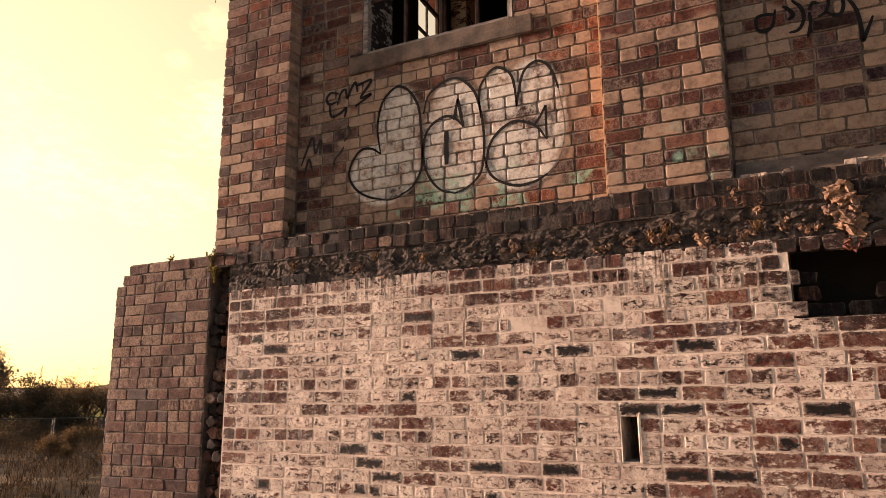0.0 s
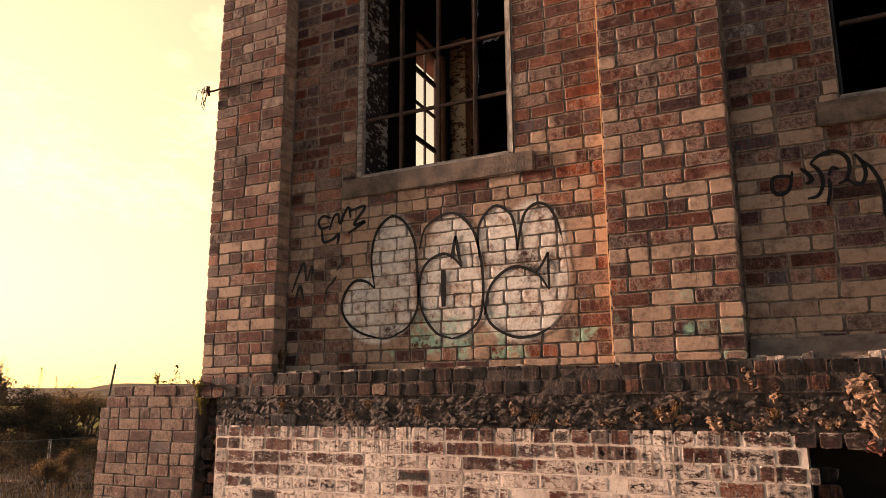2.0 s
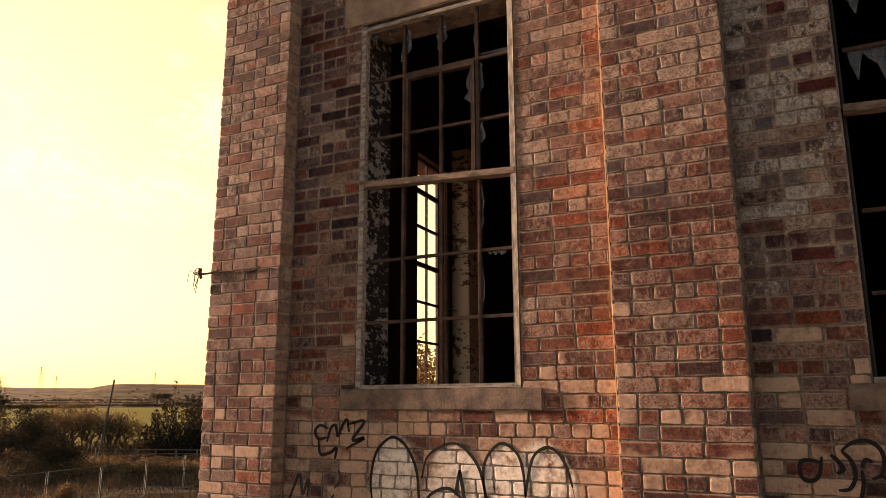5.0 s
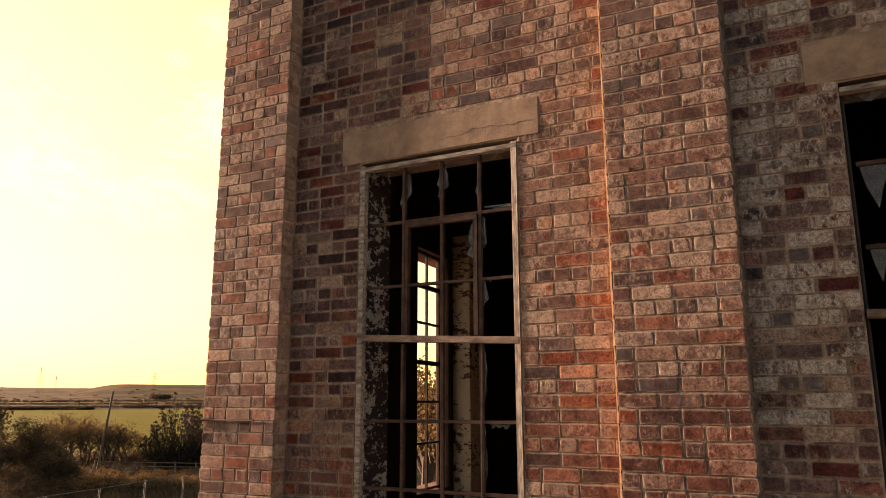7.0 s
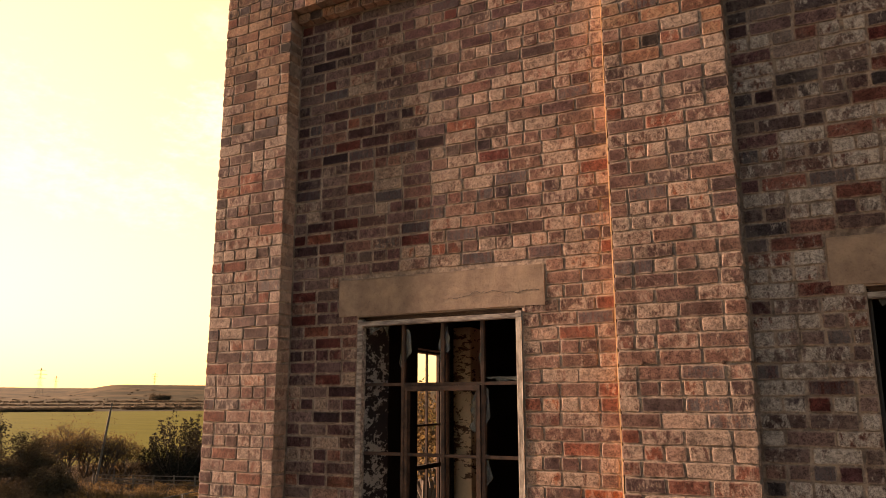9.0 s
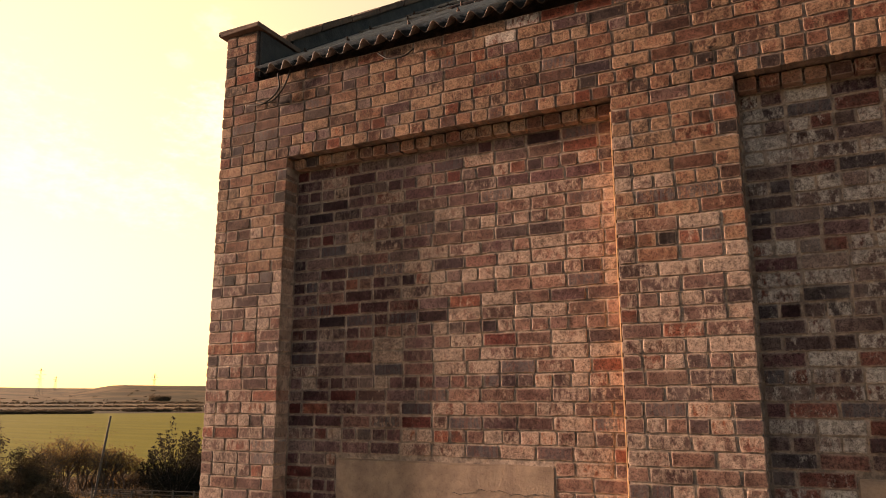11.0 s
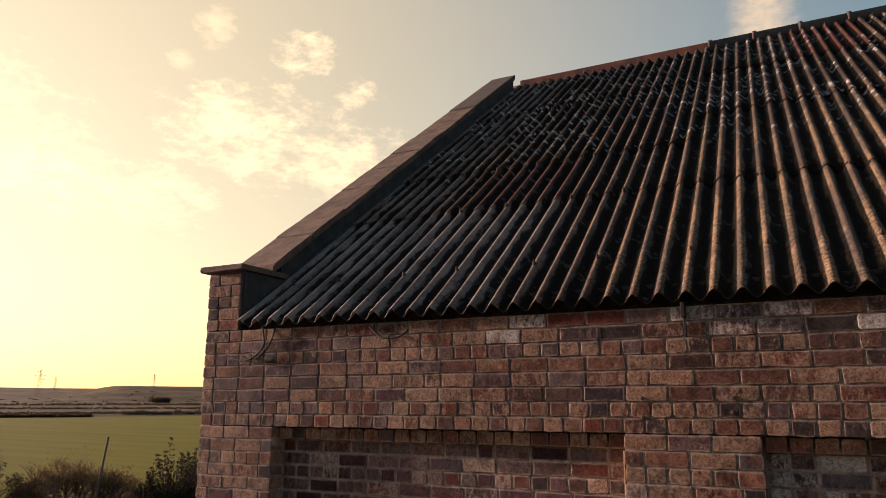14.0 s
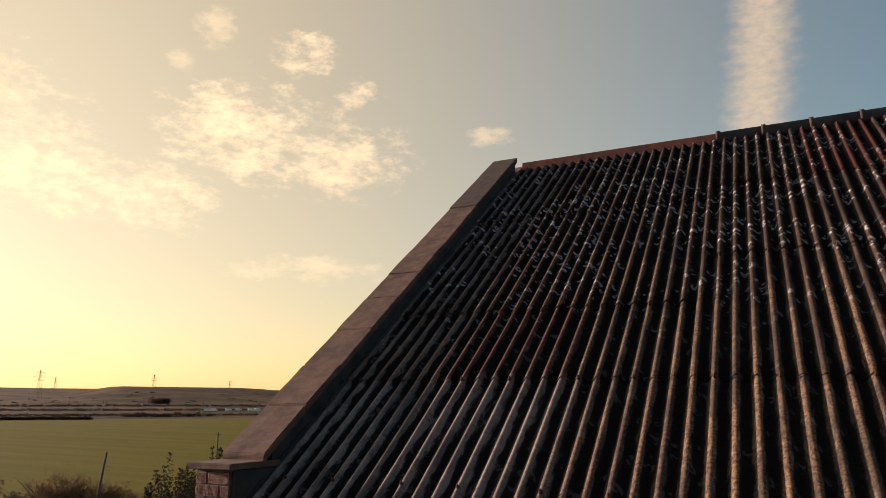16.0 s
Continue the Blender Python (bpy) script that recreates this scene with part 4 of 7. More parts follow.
wall_back = structure("wall_back", slab(bmesh.new(), -2.70, EAST - 0.36, GROUND - 0.3, roof_z(BACK) - 0.02, BACK - 0.36, BACK), M["gable"], "plain brick back wall", "wall")
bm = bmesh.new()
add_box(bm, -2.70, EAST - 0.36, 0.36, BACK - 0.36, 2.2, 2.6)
floor = structure("floor", bm, M["inside"], "near-black floor inside the derelict building, gloom in its colour", "floor")
# near-black inner skins: the room's gloom is put into their colour
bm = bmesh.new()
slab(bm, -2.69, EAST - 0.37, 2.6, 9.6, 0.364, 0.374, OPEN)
structure("wall_inner_front", bm, M["inside"], "inner face of the front wall, room's gloom in its colour", "wall")
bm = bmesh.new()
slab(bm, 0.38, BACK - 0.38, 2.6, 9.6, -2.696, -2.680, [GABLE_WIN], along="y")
structure("wall_inner_west", bm, M["inside"], "inner face of the gable wall, room's gloom in its colour", "wall")
bm = bmesh.new()
add_box(bm, -2.678, -2.45, 3.62, 4.05, 2.602, 7.0, 0.012)
tagged(structure("wall_inner_pier", bm, M["limewash"], "whitewashed brick pier beside the gable window", "wall"))
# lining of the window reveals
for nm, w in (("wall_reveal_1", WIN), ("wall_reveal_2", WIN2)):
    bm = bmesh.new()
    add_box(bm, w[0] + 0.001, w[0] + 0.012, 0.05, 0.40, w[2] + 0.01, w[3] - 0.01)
    # the second reveal is near-black, the opening's shade put into its colour
    structure(nm, bm, M["plaster"] if w is WIN else M["inside"], "brick window reveal, flaking whitewash west, painted darkness east", "wall")
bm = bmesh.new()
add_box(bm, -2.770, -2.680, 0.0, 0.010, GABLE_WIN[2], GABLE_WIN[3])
for v in bm.verts:                    # splayed towards the room, a shape chosen to catch the low sun
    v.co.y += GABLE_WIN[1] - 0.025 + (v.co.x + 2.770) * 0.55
# the reveal's sunlit look is put into this bright orange
M["reveal_lit"] = plain_material("sunlit_reveal_orange", (0.52, 0.33, 0.18), (0.30, 0.16, 0.085), 6.0, 0.9, 0, 0.6, 0.006, 40.0)
structure("wall_reveal_3", bm, M["reveal_lit"], "brick reveal of the gable window, sunlit orange in its colour", "wall")


# unseen orange face on the middle pier's west side, added to bounce sun onto the bay
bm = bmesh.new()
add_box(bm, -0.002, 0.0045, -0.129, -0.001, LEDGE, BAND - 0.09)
M["return"] = plain_material("bounce_orange", (0.62, 0.38, 0.20), (0.48, 0.27, 0.13), 6.0, 0.9, 0, 0.6, 0.006, 40.0)
part("return_face", bm, M["return"], pier_2, "added orange side that bounces sun onto the bay")


# ---------------------------------------------------------------- lintels, sills, ledge
def stone_bar(name, x0, x1, z0, z1, y0, y1, mat, label, cat, seed):
    r = random.Random(seed)
    bm = bmesh.new()
    n = 9
    add_box(bm, x0, x1, y0, y1, z0, z1)
    bmesh.ops.subdivide_edges(bm, edges=[e for e in bm.edges if abs(e.verts[0].co.x - e.verts[1].co.x) > 0.2], cuts=n)
    bmesh.ops.bevel(bm, geom=[e for e in bm.edges if len(e.link_faces) == 2 and e.calc_face_angle() > 0.5], offset=0.008, segments=2, affect="EDGES")
    for v in bm.verts:
        v.co += Vector((0, r.uniform(-0.0025, 0.0025), r.uniform(-0.003, 0.003)))
    return tagged(new(name, mesh_of(name, bm, mat)), label, cat, kind="structure")


for i, (a, b, c, d) in enumerate(LINTELS):
    stone_bar("lintel_%d" % (i + 1), a, b, c, d, -0.004, 0.30, M["concrete"], "buff cast concrete lintel over the window", "lintel", 5 + i)
# a crack that runs along the first lintel
bm = bmesh.new()
r = random.Random(12)
line, x, z = [], -1.12, 6.79
while x < -0.47:
    line.append(Vector((x, -0.0062, z)))
    x += r.uniform(0.012, 0.035)
    z += r.uniform(-0.012, 0.013)
tube(bm, line, [0.0004 + 0.0012 * r.random() for _ in line], 4)
crack = new("crack", mesh_of("crack", bm, M["dark"]))
crack.parent = bpy.data.objects["lintel_1"]
for i, (a, b, c, d) in enumerate(SILLS):
    stone_bar("window_sill_%d" % (i + 1), a, b, c, d, -0.026, 0.20, M["sill"], "dark weathered concrete window sill", "sill", 15 + i)


def ragged_band(name, x0, x1, z0, z1, y, amp, mat, label, seed, step=0.022):
    """A broken, crumbling strip of wall: an uneven surface, with its back closed."""
    bm = bmesh.new()
    nx, nz = int((x1 - x0) / step), int((z1 - z0) / step) + 1
    grid = []
    for j in range(nz + 1):
        row = []
        for i in range(nx + 1):
            x, z = x0 + (x1 - x0) * i / nx, z0 + (z1 - z0) * j / nz
            p = Vector((x * 3.1, seed, z * 4.5))
            d = noise.noise(p) * 0.7 + (0.4 - abs(noise.noise(p * 3.3))) * 0.6 + (0.3 - abs(noise.noise(p * 6.0))) * 0.35 + noise.noise(p * 17.0) * 0.16
            edge = min(j, nz - j) / nz * 2
            row.append(bm.verts.new((x, y - amp * d - 0.035 * (1 - edge) * 0.3, z + 0.012 * noise.noise(p * 2.1))))
        grid.append(row)
    for j in range(nz):
        for i in range(nx):
            bm.faces.new((grid[j][i], grid[j][i + 1], grid[j + 1][i + 1], grid[j + 1][i]))
    return structure(name, bm, mat, label, "ledge")


ledge = ragged_band("wall_ledge_break", -2.90, EAST - 0.01, 2.235, 2.49, -0.124, 0.024, M["rubble"], "crumbling black mortar band on top of the plinth", 3.0, 0.016)
bm = bmesh.new()
add_box(bm, WEST + 0.01, EAST - 0.01, -0.1432, 0.36, 2.47, LEDGE - 0.004)
add_box(bm, -2.88, EAST - 0.012, -0.085, 0.355, 2.266, 2.468)
for v in bm.verts:
    if v.co.z > 2.5 and v.co.y < 0:
        v.co.z -= 0.02
ledge_core = structure("wall_ledge", bm, M["rubble_dark"], "sooty brick ledge at the foot of the piers", "ledge")


def lumps(owner, n, x0, x1, z0, z1, y, size, mat, seed, label):
    """Loose lumps of mortar that cling to the broken band, each a small uneven stone."""
    r = random.Random(seed)
    for _ in range(n):
        bm = bmesh.new()
        bmesh.ops.create_icosphere(bm, subdivisions=3, radius=1.0)
        s = size * r.uniform(0.5, 1.3)
        sx, sz = s * r.uniform(0.7, 1.5), s * r.uniform(0.6, 1.2)
        off = r.uniform(0, 50)
        for v in bm.verts:
            k = 1 + 0.7 * noise.noise(v.co * 1.7 + Vector((off, 0, 0))) + 0.35 * noise.noise(v.co * 5.0 + Vector((off, 3, 0)))
            v.co = Vector((v.co.x * sx * k, v.co.y * s * 0.55 * k, v.co.z * sz * k))
        ob = part("mortar_lump", bm, mat, owner, label)
        ob.location = (r.uniform(x0, x1), y + r.uniform(-0.01, 0.012), r.uniform(z0, z1))


lumps(ledge, 5, 1.10, 1.45, 2.34, 2.52, -0.16, 0.036, M["lump"], 21, "pale orange loose mortar")
lumps(ledge, 8, -2.6, 1.3, 2.27, 2.33, -0.14, 0.016, M["lump"], 4, "pale orange loose mortar")

def rock(bm, at, size, r):
    """One angular broken bit: the hull of a few scattered points."""
    own = [bm.verts.new(at + Vector((r.gauss(0, 0.45) * size.x, r.gauss(0, 0.45) * size.y, r.gauss(0, 0.45) * size.z))) for _ in range(11)]
    out = bmesh.ops.convex_hull(bm, input=own)
    inside = {g for g in out["geom_interior"] if isinstance(g, bmesh.types.BMVert)} | {g for g in out["geom_unused"] if isinstance(g, bmesh.types.BMVert)}
    bmesh.ops.delete(bm, geom=list(inside), context="VERTS")


def chunk(owner, x0, x1, z0, z1, out, mat, seed, label):
    """A crumbling lump of bedding mortar or brick that juts from the ledge: angular bits packed together."""
    r = random.Random(seed)
    bm = bmesh.new()
    size = min(x1 - x0, z1 - z0)
    for _ in range(46):
        s = size * r.uniform(0.10, 0.34)
        rock(bm, Vector((min(x1, max(x0, r.gauss((x0 + x1) / 2, (x1 - x0) * 0.27))), -0.135 - out * r.uniform(0.0, 0.5), min(z1, max(z0, r.gauss((z0 + z1) / 2, (z1 - z0) * 0.27))))), Vector((s * 1.2, s * 0.95, s)), r)
    return part("mortar_chunk", bm, mat, owner, label)


# loose dark crust along the whole band
r = random.Random(55)
bm = bmesh.new()
for _ in range(420):
    s = r.uniform(0.006, 0.024)
    rock(bm, Vector((r.uniform(-2.85, 1.75), -0.132 - r.uniform(0, 0.012), r.uniform(2.245, 2.465))), Vector((s * 1.9, s * 0.45, s)), r)
tagged(part("broken_crust", bm, M["rubble"], ledge), kind="stuff")
for k, (a, b, c, d, out, m) in enumerate(((1.150, 1.280, 2.415, 2.545, 0.045, "crumb"), (1.175, 1.295, 2.265, 2.405, 0.040, "crumb"), (1.180, 1.275, 2.190, 2.260, 0.015, "ridge_red"),
                                          (0.672, 0.722, 2.500, 2.610, 0.020, "crumb"), (0.795, 0.835, 2.425, 2.525, 0.022, "crumb"), (0.480, 0.550, 2.270, 2.348, 0.020, "crumb"),
                                          (0.905, 0.955, 2.330, 2.385, 0.012, "crumb"), (0.700, 0.780, 2.300, 2.350, 0.010, "lump"), (-0.62, -0.56, 2.36, 2.42, 0.012, "lump"), (-1.78, -1.70, 2.33, 2.39, 0.012, "lump"),
                                          (0.10, 0.15, 2.31, 2.38, 0.014, "crumb"), (-0.09, 0.0, 2.300, 2.345, 0.014, "crumb"), (0.24, 0.30, 2.325, 2.375, 0.014, "crumb"), (0.33, 0.40, 2.315, 2.360, 0.012, "crumb"), (-0.34, -0.24, 2.300, 2.335, 0.012, "crumb"),
                                          (1.00, 1.12, 2.300, 2.350, 0.014, "crumb"), (0.57, 0.66, 2.295, 2.330, 0.010, "crumb"))):
    chunk(ledge, a, b, c, d, out, M[m], 300 + k, "crumbling orange bedding mortar" if m != "ridge_red" else "broken red brick end")

# a fillet of pale mortar on top of the ledge, broken into bits
r = random.Random(31)
for a, b in ((-2.36, -2.0), (-1.9, -1.2), (-1.1, -0.3), (0.68, 1.0), (1.2, 1.9)):
    bm = bmesh.new()
    x = a
    while x < b:
        w = r.uniform(0.03, 0.09)
        add_box(bm, x, min(b, x + w), -PROUD + 0.005 + r.uniform(0, 0.02), 0.009, LEDGE - 0.03, LEDGE + (r.uniform(-0.010, 0.011) if a < 0.5 else r.uniform(0.0, 0.035)), 0.004, 0.004, r)
        x += w
    ob = part("mortar_fillet", bm, M["flaunch"], ledge_core, "thin broken mortar fillet")
# a sloping skirt of grey mortar on the foot of the second bay
r = random.Random(77)
bm = bmesh.new()
rows, n = [], 90
for i in range(n + 1):
    x = 0.708 + i * (3.094 - 0.708) / n
    top, toe = 2.752 + 0.012 * noise.noise(Vector((x * 7, 0, 0))), -0.100 + 0.018 * noise.noise(Vector((x * 9, 4, 0)))
    ring = []
    for y, z in ((0.004, top + 0.004), (-0.010, top), (-0.040, top - 0.045), (toe + 0.016, 2.660), (toe, 2.630)):
        k = noise.noise(Vector((x * 16, y * 30, z * 16)))
        ring.append(bm.verts.new((x, y + 0.005 * k, z + 0.006 * k)))
    rows.append(ring)
for a, b in zip(rows, rows[1:]):
    for j in range(4):
        bm.faces.new((a[j], a[j + 1], b[j + 1], b[j]))
part("mortar_skirt", bm, M["skirt"], wall_front_bay_2, "sloping grey mortar skirt")
# backs of the holes in the plinth, their deep shade painted near-black
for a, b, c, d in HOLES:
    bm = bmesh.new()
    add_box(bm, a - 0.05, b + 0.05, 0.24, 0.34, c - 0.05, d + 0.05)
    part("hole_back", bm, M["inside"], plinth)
# plaster lips round the slot
bm = bmesh.new()
for x0, x1 in ((-0.004, 0.016), (0.108, 0.126)):
    add_box(bm, x0, x1, -PROUD - 0.0125, -PROUD + 0.02, 1.12, 1.395, 0.004, 0.004, r)
part("plaster_lip", bm, M["mortar_painted"], plinth, "pale plaster lips of a narrow slot")

# ---------------------------------------------------------------- roof
X_ROOF1 = EAST + 0.05


def sheet_mesh(x0, x1, y0, y1, lift, seed, mat):
    """One corrugated sheet with thickness, laid on the slope from y0 up to y1."""
    off = random.Random(seed)
    nx = int(round((x1 - x0) / WAVE * 12))
    ny = 7
    tilt, sag = off.uniform(-0.004, 0.004), off.uniform(0.0, 0.004)
    verts, faces = [], []
    norm = Vector((0, -SLOPE, 1)).normalized()
    for side in (0.0, -0.0070):
        for j in range(ny + 1):
            y = y0 + (y1 - y0) * j / ny
            for i in range(nx + 1):
                x = x0 + (x1 - x0) * i / nx
                h = AMP * math.sin(2 * math.pi * (x - X_ROOF0) / WAVE) + lift * (1 - j / ny) + tilt * (i / nx) - sag * math.sin(math.pi * j / ny)
                h += 0.0025 * noise.noise(Vector((x * 2, y * 2, seed)))
                p = Vector((x, y, ROOF0 + SLOPE * y)) + norm * (h + side)
                verts.append(p)
    n = (nx + 1) * (ny + 1)
    for j in range(ny):
        for i in range(nx):
            a = j * (nx + 1) + i
            faces.append((a, a + 1, a + nx + 2, a + nx + 1))
            faces.append((n + a + nx + 1, n + a + nx + 2, n + a + 1, n + a))
    for i in range(nx):
        faces.append((n + i, n + i + 1, i + 1, i))
        a = ny * (nx + 1) + i
        faces.append((a, a + 1, n + a + 1, n + a))
    for j in range(ny):
        a, b = j * (nx + 1), (j + 1) * (nx + 1)
        faces.append((a, b, n + b, n + a))
        a, b = a + nx, b + nx
        faces.append((b, a, n + a, n + b))
    me = bpy.data.meshes.new("roof_sheet")
    me.from_pydata(verts, [], faces)
    me.materials.append(mat)
    for p in me.polygons:
        p.use_smooth = True
    return me


def bolt(at, owner):
    bm = bmesh.new()
    tube(bm, [(0, 0, -0.01), (0, 0, 0.006), (0, 0, 0.008), (0, 0, 0.022), (0, 0, 0.026)], [0.014, 0.014, 0.008, 0.007, 0.003], 7)
    ob = part("bolt", bm, M["iron"], owner)
    ob.location = at
    ob.rotation_euler = (math.atan(SLOPE), 0, 0)


roof = tagged(holder("roof_front"), "weathered grey corrugated cement sheet roof with lichen", "roof", kind="structure")
norm = Vector((0, -SLOPE, 1)).normalized()
wide = WAVE * 7
col = 0
x = X_ROOF0
while x < X_ROOF1 - 0.1:
    x1 = min(x + wide + WAVE * 0.45, X_ROOF1)
    laps = [-0.20, 1.32, 2.30, 4.40, 6.36] if x < -0.15 else [-0.20, 1.32, 3.08, 4.75, 6.36]
    for k in range(4):
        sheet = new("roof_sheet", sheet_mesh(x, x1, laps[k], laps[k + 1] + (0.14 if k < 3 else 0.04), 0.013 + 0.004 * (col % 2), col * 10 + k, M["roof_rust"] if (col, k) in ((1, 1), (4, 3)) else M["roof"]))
        sheet.parent = roof
        for yb in ((laps[k] + 0.45, laps[k + 1] - 0.02) if k == 0 else (laps[k + 1] - 0.05,)):
            for c in (1, 4):
                xb = X_ROOF0 + WAVE * (round((x - X_ROOF0) / WAVE) + c + 0.25)
                if xb < x1:
                    p = Vector((xb, yb, ROOF0 + SLOPE * yb)) + norm * (AMP + 0.012)
                    bolt(p, sheet)
    x += wide
    col += 1
# back slope, plain sheets
bm = bmesh.new()
c = [(X_ROOF0, RIDGE_Y - 0.02), (X_ROOF1, RIDGE_Y - 0.02), (X_ROOF1, BACK + 0.2), (X_ROOF0, BACK + 0.2)]
vs = [bm.verts.new((a, b, roof_z(b) + 0.02)) for a, b in c] + [bm.verts.new((a, b, roof_z(b))) for a, b in c]
for f in ((3, 2, 1, 0), (4, 5, 6, 7), (0, 1, 5, 4), (1, 2, 6, 5), (2, 3, 7, 6), (3, 0, 4, 7)):
    bm.faces.new([vs[q] for q in f])
structure("roof_back", bm, M["roof"], "plain grey back slope of the roof", "roof")
# under-boarding of the front slope, near-black for the gloom of the room
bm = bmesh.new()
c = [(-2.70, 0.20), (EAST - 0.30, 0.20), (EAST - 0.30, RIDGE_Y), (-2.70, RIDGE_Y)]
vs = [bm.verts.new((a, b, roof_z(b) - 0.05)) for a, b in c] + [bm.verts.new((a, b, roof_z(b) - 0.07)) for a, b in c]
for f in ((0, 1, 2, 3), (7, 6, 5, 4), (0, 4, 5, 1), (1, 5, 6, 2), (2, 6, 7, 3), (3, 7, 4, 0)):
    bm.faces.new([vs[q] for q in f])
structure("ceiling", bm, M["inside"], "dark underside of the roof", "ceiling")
# ridge: an exposed red board, then cement ridge pieces
bm = bmesh.new()
add_box(bm, -2.68, 0.26, RIDGE_Y - 0.07, RIDGE_Y + 0.03, 14.31, 14.465, 0.006, 0.003)
part("ridge_board", bm, M["ridge_red"], roof, "flaking red ridge board")
x = 0.26
while x < EAST:
    bm = bmesh.new()
    tube(bm, [(x, RIDGE_Y, 14.395), (x + 0.04, RIDGE_Y, 14.395), (x + 0.05, RIDGE_Y, 14.387), (min(x + 0.62, EAST + 0.05), RIDGE_Y, 14.387)], [0.125, 0.125, 0.112, 0.112], 14)
    part("ridge_piece", bm, M["ridge"], roof, "dark cement ridge piece", True)
    x += 0.6

# ---------------------------------------------------------------- west parapet
parapet = tagged(holder("wall_parapet"), "tarred brick parapet of the gable with sandstone coping", "parapet", kind="structure")


def coping_z(y):
    return 10.20 + SLOPE * y


def sloped_block(y0, y1, x0, x1, dz0, dz1, seed=0, jag=0.003, bevel=0.008):
    """A block that follows the roof slope, its faces dz0 and dz1 from the line of the coping's top."""
    bm = bmesh.new()
    add_box(bm, x0, x1, y0, y1, dz0, dz1)
    bmesh.ops.subdivide_edges(bm, edges=list(bm.edges), cuts=2, use_grid_fill=True)
    bmesh.ops.bevel(bm, geom=[e for e in bm.edges if e.is_manifold and e.calc_face_angle() > 0.5], offset=bevel, segments=2, affect="EDGES")
    r = random.Random(seed)
    for v in bm.verts:
        v.co += Vector((r.uniform(-jag, jag), r.uniform(-jag, jag), r.uniform(-jag, jag)))
        v.co.z += coping_z(v.co.y)
    return bm


part("parapet_wall", sloped_block(0.30, 6.27, WEST + 0.005, -2.745, -0.42, -0.072, 2), M["tar"], parapet, "black tarred inner face")
joints = [0.18, 0.69, 1.2, 1.74, 2.29, 2.78, 3.35, 3.92, 4.5]
for i, (a, b) in enumerate(zip(joints, joints[1:])):
    lift = (0.0, 0.006, -0.003, 0.004, 0.0, 0.007, -0.002, 0.003)[i]
    part("coping_stone", sloped_block(a + 0.003, b - 0.003, -3.125, -2.715, -0.07 + lift, lift, 40 + i), M["coping"], parapet)
part("coping_stone", sloped_block(4.505, 6.28, -3.125, -2.715, -0.08, 0.014, 60), M["coping_dark"], parapet, "dark mossy top coping stone")
# cement fillet where the sheets meet the parapet
part("cement_fillet", sloped_block(-0.05, 6.2, -2.755, -2.685, -0.33, -0.19, 71, 0.006, 0.02), M["tar"], parapet, "black cement fillet")
# corner pier head with its cap stone
bm = bmesh.new()
slab(bm, WEST + 0.008, -2.762, TOP + 0.002, 10.228, -PROUD + 0.0062, 0.34)
pier_head = structure("wall_pier_head", bm, M["mortar_dark"], "small brick pier head at the eaves corner", "wall")
bm = bmesh.new()
add_box(bm, -2.760, -2.738, -PROUD + 0.03, 0.36, EAVE - 0.02, 10.226, 0.006, 0.004)
part("tarred_side", bm, M["tar"], pier_head, "black tarred side")
bm = bmesh.new()
add_box(bm, -3.128, -2.715, -0.178, 0.36, 10.230, 10.275, 0.010, 0.003)
part("cap_stone", bm, M["coping"], pier_head, "thin sandstone cap")

# ---------------------------------------------------------------- windows
def shard(name, owner, pts, y, r):
    """A jagged bit of dusty glass left in its bar; pts in x and z."""
    bm = bmesh.new()
    a = [bm.verts.new((x, y, z)) for x, z in pts]
    b = [bm.verts.new((x, y + 0.003, z)) for x, z in pts]
    bm.faces.new(a), bm.faces.new(b[::-1])
    for i in range(len(pts)):
        j = (i + 1) % len(pts)
        bm.faces.new((a[j], a[i], b[i], b[j]))
    return part(name, bm, M["glass"], owner)


def edge_shard(owner, x, z0, z1, reach, r, y=0.055):
    """Glass left along an upright bar."""
    n = 6
    pts = [(x, z0)] + [(x + reach * r.uniform(0.15, 1.0) * math.sin(math.pi * (i + 0.5) / n) + (0.3 * reach if i % 2 else 0), z0 + (z1 - z0) * (i + 0.5) / n) for i in range(n)] + [(x, z1)]
    if reach < 0:
        pts = pts[::-1]
    shard("glass_shard", owner, pts, y, r)


def top_shard(owner, x0, x1, z, drop, r, y=0.055):
    n = 6
    pts = [(x0, z)] + [(x0 + (x1 - x0) * (i + 0.5) / n, z - drop * r.uniform(0.1, 1.0)) for i in range(n)] + [(x1, z)]
    shard("glass_shard", owner, pts, y, r)


